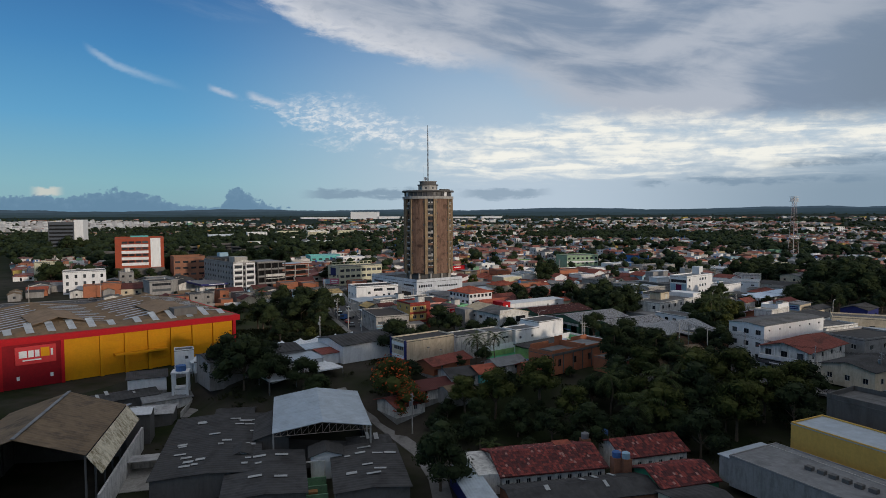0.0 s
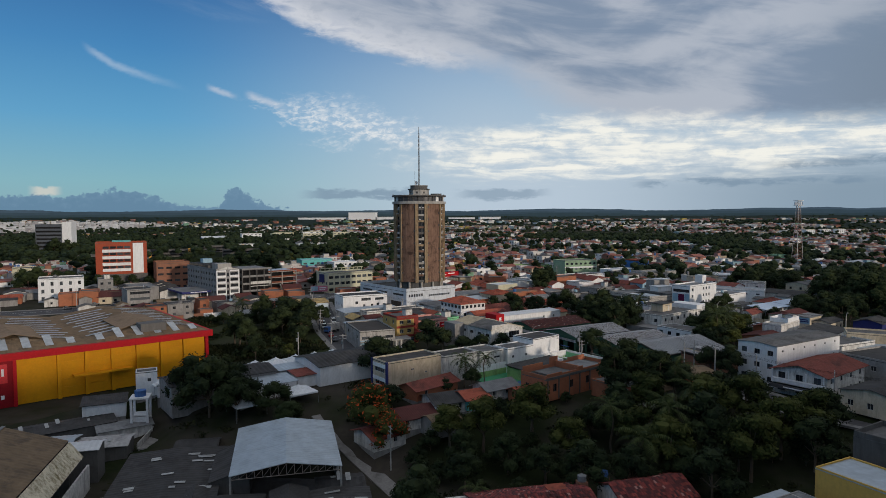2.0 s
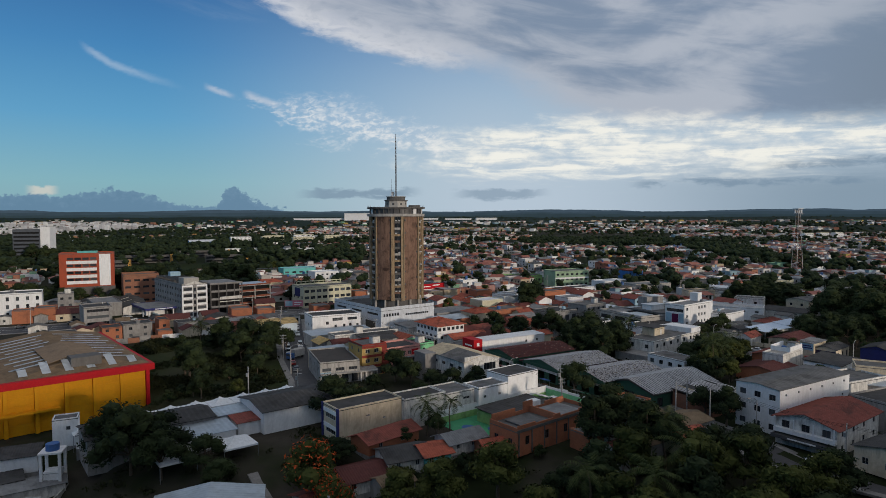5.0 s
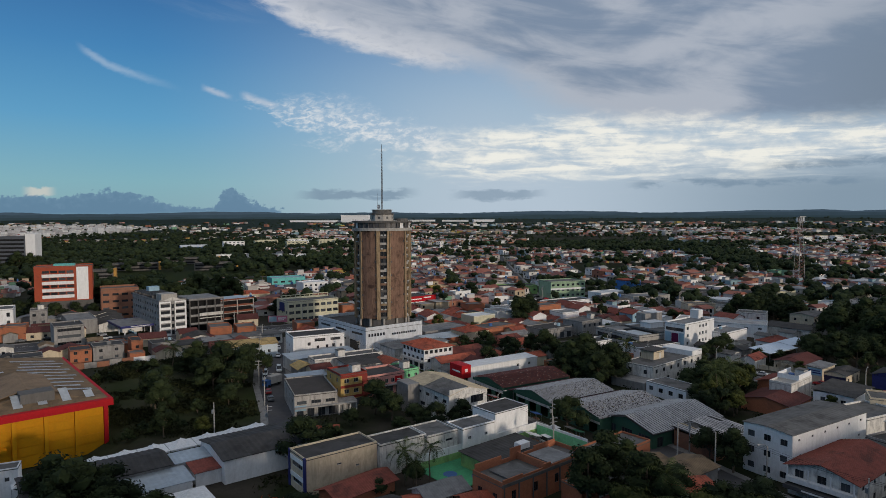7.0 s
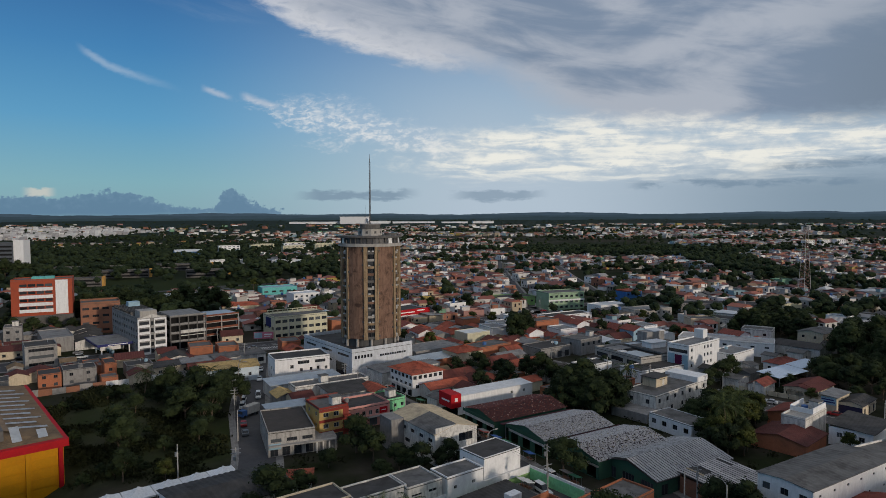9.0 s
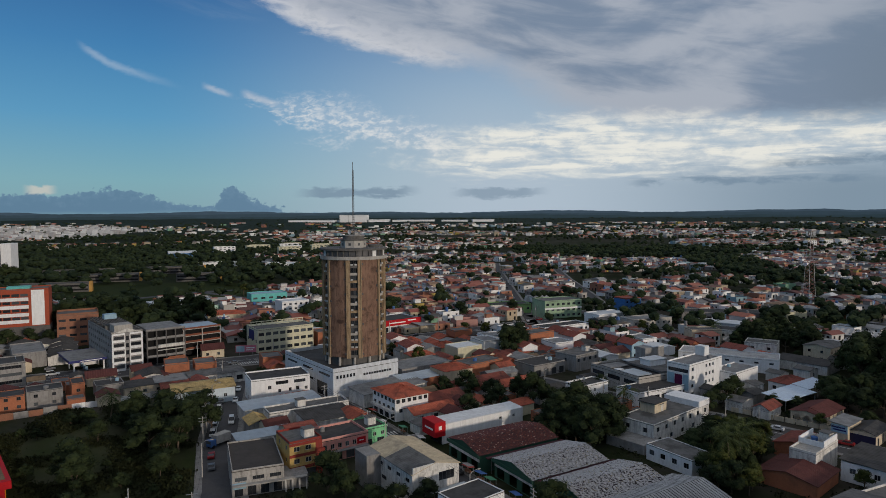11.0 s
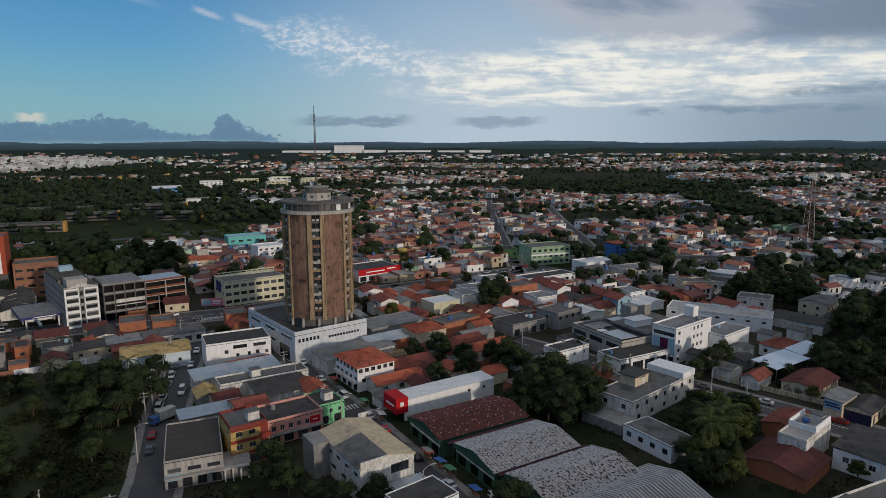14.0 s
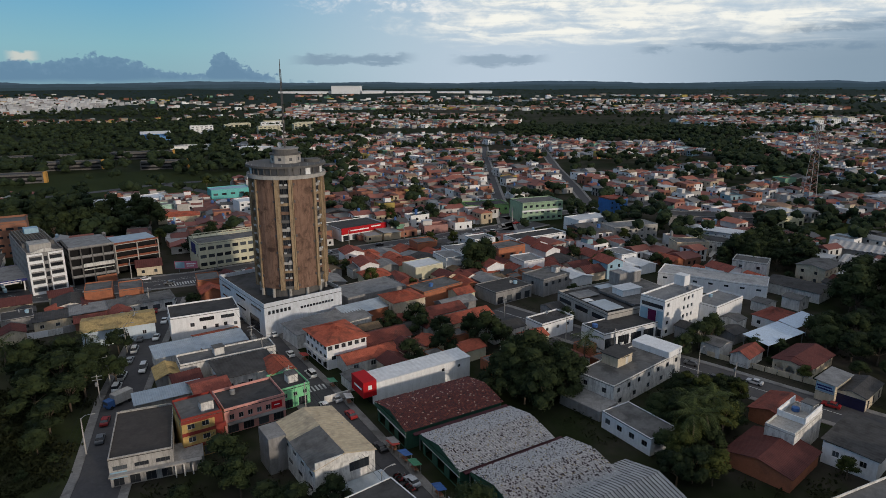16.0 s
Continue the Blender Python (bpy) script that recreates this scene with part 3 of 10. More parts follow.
def hip_roof(w, d, h, rise, over, period, amp):
    bm = bmesh.new()
    a, b, z = w / 2 + over, d / 2 + over, h + 0.06
    if w >= d:
        r, top = a - b, h + rise
        slope(bm, (-a, -b, z), (a, -b, z), (r + 0.01, 0, top), (-r - 0.01, 0, top), period, amp)
        slope(bm, (a, b, z), (-a, b, z), (-r - 0.01, 0, top), (r + 0.01, 0, top), period, amp)
        slope(bm, (a, -b, z), (a, b, z), (r, 0.01, top), (r, -0.01, top), period, amp)
        slope(bm, (-a, b, z), (-a, -b, z), (-r, -0.01, top), (-r, 0.01, top), period, amp)
    else:
        r, top = b - a, h + rise
        slope(bm, (a, -b, z), (a, b, z), (0, r + 0.01, top), (0, -r - 0.01, top), period, amp)
        slope(bm, (-a, b, z), (-a, -b, z), (0, -r - 0.01, top), (0, r + 0.01, top), period, amp)
        slope(bm, (-a, -b, z), (a, -b, z), (0.01, -r, top), (-0.01, -r, top), period, amp)
        slope(bm, (a, b, z), (-a, b, z), (-0.01, r, top), (0.01, r, top), period, amp)
    return bm


def building(name, label, category, x, y, w, d, rot, h, wall, roof="flat", roof_mat=None, windows=None, frame_mat=None, rise=1.6, axis="x",
             over=0.45, period=0.5, amp=0.05, parapet=0.45, group="", z=None, par_mat=None, tilt=0.5, plain=False):
    """A house: walls with openings, windows with panes, a flat, pitched, hipped or lean-to roof. windows: side -> list of openings."""
    roof_mat = roof_mat or FLATROOF
    frame_mat = frame_mat or FRAME
    windows = windows or {}
    plain = plain or y > 300
    base = thing(name, x, y, rot, label, category, group, z)
    FOOT.append((x, y, w, d, radians(rot)))
    deep = 3.0 if z is None and y < 172 else 0.0
    holes = {k: [(a, b, c, e) for a, b, c, e in v] for k, v in windows.items()}
    part("wall", wall_shell(w, d, h, holes, (axis, rise) if roof == "gable" else None), wall, base)
    if deep:
        part("plinth", boxes((-w / 2 + 0.05, w / 2 - 0.05, -d / 2 + 0.05, d / 2 - 0.05, -deep, 0.02)), GREYWALL, base)
    for side, rows in windows.items():
        length = w if side in "fb" else d
        for q in rows:
            if q[0] > 0.05 and q[1] < length - 0.05 and q[3] < h - 0.02:
                if q[2] < 0.12:
                    window_at(base, w, d, side, *q, DARKFRAME, "door", plain)
                else:
                    window_at(base, w, d, side, *q, frame_mat, "window", plain)
    if roof == "flat":
        part("roof", boxes((-w / 2 - 0.06, w / 2 + 0.06, -d / 2 - 0.06, d / 2 + 0.06, h, h + 0.14)), roof_mat, base)
        if parapet:
            a, b, t, z0, z1 = w / 2 - 0.01, d / 2 - 0.01, 0.2, h + 0.14, h + 0.14 + parapet
            part("parapet", boxes((-a, a, -b, -b + t, z0, z1), (-a, a, b - t, b, z0, z1), (-a, -a + t, -b + t, b - t, z0, z1), (a - t, a, -b + t, b - t, z0, z1)), par_mat or wall, base)
    elif roof == "gable":
        part("roof", gable_roof(w, d, h, rise, axis, over, period, amp), roof_mat, base)
    elif roof == "hip":
        part("roof", hip_roof(w, d, h, rise, over, period, amp), roof_mat, base)
    elif roof == "shed":
        bm = bmesh.new()
        a, b = w / 2 + over, d / 2 + over
        slope(bm, (-a, -b, h + 0.08), (a, -b, h + 0.08), (a, b, h + 0.08 + tilt), (-a, b, h + 0.08 + tilt), period, amp)
        part("roof", bm, roof_mat, base)
        part("gable_wall", boxes((-w / 2 + 0.02, w / 2 - 0.02, d / 2 - 0.2, d / 2 - 0.02, h, h + tilt - 0.1)), wall, base)
    return base


def water_tank(x, y, z, r=0.8, h=1.1, material=None, label="round blue plastic roof water tank"):
    t = thing("water_tank", x, y, 0, label, "water tank", "roof water tanks", z)
    bm = bmesh.new()
    prism(bm, circle(r * 0.88, 14), 0, 0.05), prism(bm, circle(r, 14), 0.05, h)
    part("body", bm, material or BLUE, t)
    bm = bmesh.new()
    tube(bm, (0, 0, h), (0, 0, h + 0.22), r * 1.04, r * 0.45, 14)
    part("lid", bm, material or BLUE, t)
    return t

# ---- ground and streets ----


def spread(lo, mid0, mid1, hi, fine):
    """Coordinates that are fine from mid0 to mid1 and widen outwards."""
    out, s, p = [], fine, mid1
    c = list(np.arange(mid0, mid1 + 0.01, fine))
    while p < hi:
        s *= 1.13
        p += s
        out.append(min(p, hi))
    low, s, p = [], fine, mid0
    while p > lo:
        s *= 1.13
        p -= s
        low.append(max(p, lo))
    return sorted({*low, *c, *out})


def build_ground():
    xs, ys = spread(-4800, -150, 150, 4800, 5.0), spread(-900, 40, 260, 4850, 5.0)
    verts = [(x, y, land(x, y)) for y in ys for x in xs]
    n = len(xs)
    faces = [(j * n + i, j * n + i + 1, (j + 1) * n + i + 1, (j + 1) * n + i) for j in range(len(ys) - 1) for i in range(n - 1)]
    me = bpy.data.meshes.new("ground")
    me.from_pydata(verts, [], faces)
    for p in me.polygons:
        p.use_smooth = True
    m = bpy.data.materials.new("ground_soil_and_grass")
    m.use_nodes = True
    N = Net(m.node_tree)
    shade = m.node_tree.nodes["Principled BSDF"]
    pos = N.node("ShaderNodeNewGeometry").outputs["Position"]
    big, mid, fine = N.noise(pos, 0.006, 4, 0.6), N.noise(pos, 0.05, 5, 0.65), N.noise(pos, 0.8, 5, 0.65)
    soil = N.mix(fine, (0.032, 0.029, 0.026, 1), (0.085, 0.072, 0.058, 1))
    grass = N.mix(fine, (0.008, 0.013, 0.006, 1), (0.030, 0.038, 0.016, 1))
    cover = N.smooth(N.math("ADD", N.math("MULTIPLY", big, 0.6), N.math("MULTIPLY", mid, 0.5)), 0.44, 0.62)
    xyz = N.node("ShaderNodeSeparateXYZ")
    N.put(xyz.inputs[0], pos)
    near = N.mix(cover, soil, grass)

    def patch_of(cx, cy, rx, ry):
        u = N.math("DIVIDE", N.math("SUBTRACT", xyz.outputs[0], cx), rx)
        v = N.math("DIVIDE", N.math("SUBTRACT", xyz.outputs[1], cy), ry)
        r = N.math("ADD", N.math("MULTIPLY", u, u), N.math("MULTIPLY", v, v))
        return N.smooth(N.math("ADD", r, N.math("MULTIPLY", N.math("SUBTRACT", mid, 0.5), 1.4)), 1.15, 0.75)
    lawn = N.mix(N.math("ADD", N.math("MULTIPLY", fine, 0.5), N.math("MULTIPLY", mid, 0.5)), (0.022, 0.034, 0.011, 1), (0.080, 0.100, 0.030, 1))
    near = N.mix(N.math("MAXIMUM", patch_of(-250, 575, 170, 75), N.math("MAXIMUM", patch_of(205, 450, 60, 26), N.math("MAXIMUM", patch_of(-420, 1350, 330, 90), N.math("MULTIPLY", patch_of(-86, 228, 42, 40), 0.35)))), near, lawn)
    # unbroken woodland on the far hills
    reach = N.math("SQRT", N.math("ADD", N.math("MULTIPLY", xyz.outputs[0], xyz.outputs[0]), N.math("MULTIPLY", xyz.outputs[1], xyz.outputs[1])))
    wood = N.mix(N.noise(pos, 0.025, 6, 0.7), (0.012, 0.021, 0.018, 1), (0.034, 0.050, 0.040, 1))
    town = N.smooth(N.math("ADD", xyz.outputs[0], N.math("MULTIPLY", N.math("SUBTRACT", xyz.outputs[1], 400.0), 0.14)), -150, -90)
    near = N.mix(N.math("MULTIPLY", N.smooth(reach, 420, 700), N.math("SUBTRACT", 0.75, N.math("MULTIPLY", town, 0.60))), near, grass)
    N.put(shade.inputs["Base Color"], N.mix(N.smooth(N.math("ADD", reach, N.math("MULTIPLY", N.math("SUBTRACT", big, 0.5), 1500.0)), 1700, 3000), near, wood))
    shade.inputs["Roughness"].default_value = 0.95
    shade.inputs["Specular IOR Level"].default_value = 0.03
    me.materials.append(m)
    return tagged(new("ground", me), "dark soil and patchy grass rising to low wooded hills", "ground", kind="structure")


build_ground()


def far_hills():
    """Wooded hills that close the view, three ridges deep, hazed by a blue glow."""
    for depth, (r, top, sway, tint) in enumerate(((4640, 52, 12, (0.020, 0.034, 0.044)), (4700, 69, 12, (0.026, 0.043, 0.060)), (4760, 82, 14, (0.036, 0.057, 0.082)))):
        bm = bmesh.new()
        rows = []
        for i in range(421):
            a = -1.05 + 2.1 * i / 420
            x, y = r * math.sin(a), r * math.cos(a)
            z = top + sway * noise.noise((a * 6.0, depth * 9.0, 0.0)) + sway * 0.45 * noise.noise((a * 26.0, depth * 9.0, 4.0)) + 3.0 * noise.noise((a * 140.0, depth * 9.0, 8.0))
            rows.append([bm.verts.new(q) for q in ((x, y, -30.0), (x, y, z), (x * 1.012, y * 1.012, z - 8.0))])
        for p, q in zip(rows, rows[1:]):
            bm.faces.new((p[0], q[0], q[1], p[1])), bm.faces.new((p[1], q[1], q[2], p[2]))
        m = bpy.data.materials.new("far_hill_%s" % "abc"[depth])
        m.use_nodes = True
        N = Net(m.node_tree)
        shade = m.node_tree.nodes["Principled BSDF"]
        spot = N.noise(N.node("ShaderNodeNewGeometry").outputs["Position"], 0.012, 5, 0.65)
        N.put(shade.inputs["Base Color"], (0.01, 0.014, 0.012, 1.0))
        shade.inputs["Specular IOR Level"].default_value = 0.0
        # distance haze is put in as emission, brighter and bluer on farther ridges
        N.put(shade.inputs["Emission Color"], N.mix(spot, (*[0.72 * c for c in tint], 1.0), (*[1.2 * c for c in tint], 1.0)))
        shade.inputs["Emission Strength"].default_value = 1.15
        tagged(part("backdrop", bm, m, None), "wooded hills on the horizon with painted blue haze glow", "hills", kind="structure")


far_hills()


def street(name, label, pts, width, kerbs=True, material=None, lift=0.05):
    """A road strip with kerbed pavements along a line of points."""
    ROADS.append((pts, width / 2 + 1.8))
    me_r = bmesh.new()
    line = []
    for (x0, y0), (x1, y1) in zip(pts, pts[1:]):
        n = max(1, int(math.hypot(x1 - x0, y1 - y0) / 6))
        line += [(x0 + (x1 - x0) * i / n, y0 + (y1 - y0) * i / n) for i in range(n)]
    line.append(pts[-1])
    rows = []
    for i, (x, y) in enumerate(line):
        (xa, ya), (xb, yb) = line[max(0, i - 1)], line[min(len(line) - 1, i + 1)]
        k = math.hypot(xb - xa, yb - ya)
        rows.append((x, y, -(yb - ya) / k, (xb - xa) / k))

    def strip(bm, s0, s1, z0, z1):
        """Solid strip between two side offsets."""
        prev = None
        for x, y, nx, ny in rows:
            g = land(x, y)
            cur = [bm.verts.new((x + nx * s, y + ny * s, g + z)) for s, z in ((s0, z0), (s0, z1), (s1, z1), (s1, z0))]
            if prev:
                for a in range(3):
                    bm.faces.new((prev[a], prev[a + 1], cur[a + 1], cur[a]))
            prev = cur
    strip(me_r, width / 2, -width / 2, -0.3, lift)
    road = tagged(part(name, me_r, material or ASPHALT, None), label, "road", kind="structure")
    if kerbs:
        for sign in (1, -1):
            bm = bmesh.new()
            a, b = sign * width / 2, sign * (width / 2 + 1.8)
            strip(bm, max(a, b), min(a, b), -0.3, 0.17)
            tagged(part("pavement", bm, PAVING, None), "worn grey cement pavement with a raised kerb", "pavement", kind="structure")
    return road


LEFT_ST = [(-37.5, 186), (-48, 213), (-62.3, 243), (-75.2, 277), (-89.5, 318)]
MID_ST = [(33, 186), (8, 219), (-11, 245), (-31, 270), (-55, 304)]
AVENUE = [(-230, 262), (-150, 312), (-92, 342), (-45, 382), (4, 419), (36, 446), (52, 462)]
RIGHT_RD = [(30, 316), (61, 291), (88, 271), (114, 250), (150, 222)]
street("road_left", "narrow dark asphalt side street lined with parked cars", LEFT_ST, 8.8)
street("road_middle", "busy asphalt street past market barns", MID_ST, 9.0)
street("road_avenue", "broad asphalt avenue beyond the round tower", AVENUE, 17.0)
street("pavement_median", "raised pale median strip along the avenue", AVENUE[2:6], 1.6, False, PAVING, 0.17)
street("road_right", "asphalt road with a pale central line", RIGHT_RD, 11.0)
street("road_link", "asphalt lane in front of the white block", [(46, 196), (66, 160), (80, 152), (120, 150)], 8.0)
street("road_far", "long straight asphalt road through the red-roofed houses", [(36, 440), (34, 470), (24, 620), (14, 780), (10, 900)], 6.5)
street("road_lane", "narrow broken cement lane in the hollow", [(-40, 152), (-32, 142.5), (-23.7, 133.5), (-16.8, 124.3), (-12, 112), (-9, 98)], 3.4, False, PAVING)
street("road_campus", "pale asphalt road past the school lawns", [(-330, 478), (-300, 503), (-268, 532), (-234, 580), (-190, 607), (-120, 640)], 8.0, False)
street("road_junction", "asphalt link road beside a lawn", [(-234, 580), (-200, 558), (-175, 540), (-150, 545), (-110, 575)], 7.0, False)
street("road_second", "narrow straight road with parked cars between red roofs", [(89, 478), (87, 594), (82, 700), (80, 860)], 6.0)
street("road_cross", "asphalt cross road lined with houses", [(34, 470), (120, 520), (260, 640), (420, 830)], 8.0)

# ---- round tower on its podium ----


def round_tower():
    cx, cy, z0, z1 = -37.5, 304.5, 13.2, 48.2
    t = thing("tower_block", cx, cy, 0, "round brown tower block with tan fins and window strips", "tower", z=0)
    bm = bmesh.new()
    prism(bm, circle(10.0, 36), 9.8, z1)
    part("core", bm, DARKCON, t)
    R, floors = 11.6, 13
    fh = (z1 - z0) / floors

    def sector(name, a0, a1, r0, r1, za, zb, material, label="", n=2):
        bm = bmesh.new()
        ring = [(r1 * math.cos(a0 + (a1 - a0) * i / n), r1 * math.sin(a0 + (a1 - a0) * i / n)) for i in range(n + 1)]
        ring += [(r0 * math.cos(a1 + (a0 - a1) * i / n), r0 * math.sin(a1 + (a0 - a1) * i / n)) for i in range(n + 1)]
        prism(bm, ring, za, zb)
        return part(name, bm, material, t, label)

    for k in range(6):
        mid = radians(-77 + 60 * k)                      # a strip of windows
        pan = mid + radians(30)                          # a blind brown panel
        sector("cladding_panel", pan - radians(16), pan + radians(16), 10.1, R, z0, z1, TOWERBROWN, "" if k else "stained brown ceramic cladding", 3)
        for s in (-1, 1):
            for off, half, rr in ((9.5, 2.6, R + 0.25), (12.6, 0.7, R + 0.55)):
                c = mid + s * radians(off)
                sector("fin", c - radians(half), c + radians(half), 10.1, rr, z0 - 0.3, z1, TOWERTAN)
            for f in range(floors):
                c = mid + s * radians(15.4)
                if (f + k) % 2 == 0:
                    sector("vent_box", c - radians(1.0), c + radians(1.0), R - 0.2, R + 0.30, z0 + f * fh + 0.9, z0 + f * fh + 1.6, DARKFRAME, "", 1)
        for f in range(floors):
            zf = z0 + f * fh
            sector("floor_slab", mid - radians(7), mid + radians(7), 9.8, R - 0.25, zf - 0.12, zf + 0.75, (DARKCON, CONCRETE, TOWERTAN, TOWERBROWN)[(f * 3 + k) % 4])
            for s in (-1, 1):
                a = mid + s * radians(3.4)
                ob = window_mesh(t, (10.85 * math.cos(a), 10.85 * math.sin(a), zf + 0.78), math.degrees(a) + 90, 1.15, fh - 1.0)
                if random.random() < 0.55:
                    bm = boxes((-0.42, 0.42, -0.75, -0.15, 0.0, 0.5))
                    ac = part("air_conditioner", bm, FRAME, t)
                    ac.matrix_basis = pose(11.0 * math.cos(a), 11.0 * math.sin(a), zf + 0.78, 0, 0, math.degrees(a) + 90)
    for i in range(12):
        a = radians(-77 + 30 * i)
        bm = bmesh.new()
        prism(bm, circle(0.5, 10, 0, 10.6 * math.cos(a), 10.6 * math.sin(a)), 9.8, z0)
        part("pillar", bm, CONCRETE, t)
    for name, r, za, zb, m in (("ring_slab", 12.35, z1, z1 + 1.15, CONCRETE), ("gallery_wall", 11.0, z1 + 1.15, z1 + 3.3, DARKFRAME),
                               ("roof_slab", 12.5, z1 + 3.3, z1 + 4.0, DARKCON)):
        bm = bmesh.new()
        prism(bm, circle(r, 48), za, zb)
        part(name, bm, m, t)
    for i in range(30):
        a = 2 * math.pi * i / 30
        if i % 9 == 0:
            bm = boxes((-0.9, 0.9, -0.12, 0.12, 0, 2.15))
            ob = part("gallery_panel", bm, WHITE, t)
        else:
            bm = boxes((-0.14, 0.14, -0.14, 0.14, 0, 2.15))
            ob = part("gallery_post", bm, DARKCON, t)
        ob.matrix_basis = pose(11.25 * math.cos(a), 11.25 * math.sin(a), z1 + 1.15, 0, 0, math.degrees(a) + 90)
    zr = z1 + 4.0
    bm = bmesh.new()
    prism(bm, circle(4.7, 8, 0.3), zr, zr + 2.6)
    house = part("penthouse", bm, CONCRETE, t)
    for i in range(8):
        a = 0.3 + math.pi / 8 + math.pi / 4 * i
        bm = boxes((-0.45, 0.45, -0.05, 0.08, 0.8, 1.7))
        ob = part("vent", bm, DARKFRAME, house)
        ob.matrix_basis = pose(4.38 * math.cos(a), 4.38 * math.sin(a), zr, 0, 0, math.degrees(a) + 90)
    bm = bmesh.new()
    prism(bm, circle(5.1, 24), zr + 2.6, zr + 3.0)
    part("deck", bm, DARKCON, t)
    bm = bmesh.new()
    prism(bm, circle(4.0, 24), zr + 3.0, zr + 4.3)
    part("tank_room", bm, DARKCON, t)
    bm = bmesh.new()
    prism(bm, circle(4.3, 24), zr + 4.3, zr + 4.6)
    part("cap", bm, GREYWALL, t)
    bm = bmesh.new()
    prism(bm, circle(2.6, 20, 0, 7.6, 3.4), zr, zr + 0.9)
    part("round_tank", bm, DARKCON, t)
    for i in range(28):
        a = 2 * math.pi * i / 28
        bm = bmesh.new()
        tube(bm, (12.1 * math.cos(a), 12.1 * math.sin(a), zr), (12.1 * math.cos(a), 12.1 * math.sin(a), zr + 0.6), 0.05, n=4)
        part("rail_post", bm, STEEL, t)
    # aerial: lattice mast, stays and a whip
    m = thing("aerial_mast", cx, cy, 0, "tall thin red and white lattice aerial on the tower roof", "antenna", z=zr + 4.6)
    top = 27.0
    for i in range(3):
        a = 2 * math.pi * i / 3
        bm = bmesh.new()
        tube(bm, (0.34 * math.cos(a), 0.34 * math.sin(a), 0), (0.24 * math.cos(a), 0.24 * math.sin(a), top - 3), 0.085, n=4)
        part("leg", bm, MASTSTEEL, m)
    bm = bmesh.new()
    for j in range(40):
        z = j * 0.6
        for i in range(3):
            a, b = 2 * math.pi * i / 3, 2 * math.pi * (i + 1) / 3
            tube(bm, (0.3 * math.cos(a), 0.3 * math.sin(a), z), (0.3 * math.cos(b), 0.3 * math.sin(b), z + 0.6), 0.045, n=3)
    part("bracing", bm, MASTSTEEL, m)
    bm = bmesh.new()
    tube(bm, (0, 0, top - 3), (0, 0, top), 0.14, 0.08, 5)
    part("whip", bm, MASTSTEEL, m)
    bm = bmesh.new()
    tube(bm, (-2.0, 0.6, 0), (-2.0, 0.6, 7.5), 0.06, 0.03, 5)
    part("short_whip", bm, MASTSTEEL, m)
    dish(cx - 0.9, cy - 2.2, zr + 4.6, 0.95, 150)


def window_mesh(parent, at, turn, ww, wh):
    ob = window_at(parent, 0, 0, "f", -ww / 2, ww / 2, 0, wh, DARKFRAME)
    ob.matrix_basis = pose(*at, 0, 0, turn)
    return ob


def dish(x, y, z, r, turn):
    d = thing("satellite_dish", x, y, turn, "pale round satellite dish on a short post", "dish", "satellite dishes", z)
    bm = bmesh.new()
    rings = []
    for k in range(4):
        rr = r * (k / 3) if k else 0.02
        rings.append([bm.verts.new((c * 1.0, 0.35 * (rr / r) ** 2 * r - 0.25, s + 1.1)) for c, s in circle(rr, 16)])
    for k in range(3):
        for i in range(16):
            bm.faces.new((rings[k][i], rings[k][(i + 1) % 16], rings[k + 1][(i + 1) % 16], rings[k + 1][i]))
    bmesh.ops.solidify(bm, geom=list(bm.faces), thickness=0.04)
    part("bowl", bm, WHITE, d)
    bm = bmesh.new()
    tube(bm, (0, -0.25, 0), (0, -0.25, 1.1), 0.06)
    part("post", bm, STEEL, d)


round_tower()
P = building("podium_building", "white two-storey podium building under the round tower", "building", -44.2, 308.1, 27.0, 39.4, 43.4, 9.6, mat("pale_grey_render", (0.62, 0.65, 0.69), streak=0.4, stain=0.3, dirt=(0.2, 0.2, 0.2)), roof_mat=DARKROOF, parapet=1.3,
             windows={"l": row(39.4, 3, 8.5, 7.6, 0.9) + row(39.4, 3, 8.5, 4.2, 0.8)[:2] + [(27, 35, 0.1, 5.0)],
                      "f": row(27, 11, 0.9, 6.9, 0.8, 12, 24) + row(27, 6, 0.9, 7.2, 1.2, 1, 9)}, frame_mat=DARKFRAME)

# ---- buildings round the tower ----
building("white_house", "white three-storey house with small balconies and windows", "house", -61.4, 287.2, 20.1, 12.5, 32, 8.1, WHITE, roof_mat=DARKROOF,
         windows={"f": [(5.5, 6.7, 4.8, 6.0), (8.2, 12.5, 6.1, 7.3), (9, 10, 3.4, 4.5), (12.6, 13.6, 3.4, 4.6), (15.2, 16.2, 3.6, 4.8), (14.5, 18.5, 6.1, 7.2), (18.2, 19.2, 3.4, 4.5)],
                  "l": storeys(12.5, 3, 1.0, 2, 3.0)}, frame_mat=DARKFRAME)
building("long_shed", "long low shed under a pale blue metal roof", "shed", -53.8, 268.5, 24.7, 8.5, 38, 4.4, OLDWHITE, "shed", METALROOF, tilt=0.5)
building("row_house", "flat grey-roofed row house with stained white walls", "house", -42.5, 261.0, 25.0, 7.0, 36, 5.6, OLDWHITE, roof_mat=FLATROOF, windows={"f": row(25, 4, 1.2, 3.4, 1.0)})
building("row_house", "small house under a mottled yellow tile roof", "house", -55.0, 252.2, 6.0, 8.0, 36, 3.6, GREYWALL, "gable", YELTILE, rise=1.2, axis="y")
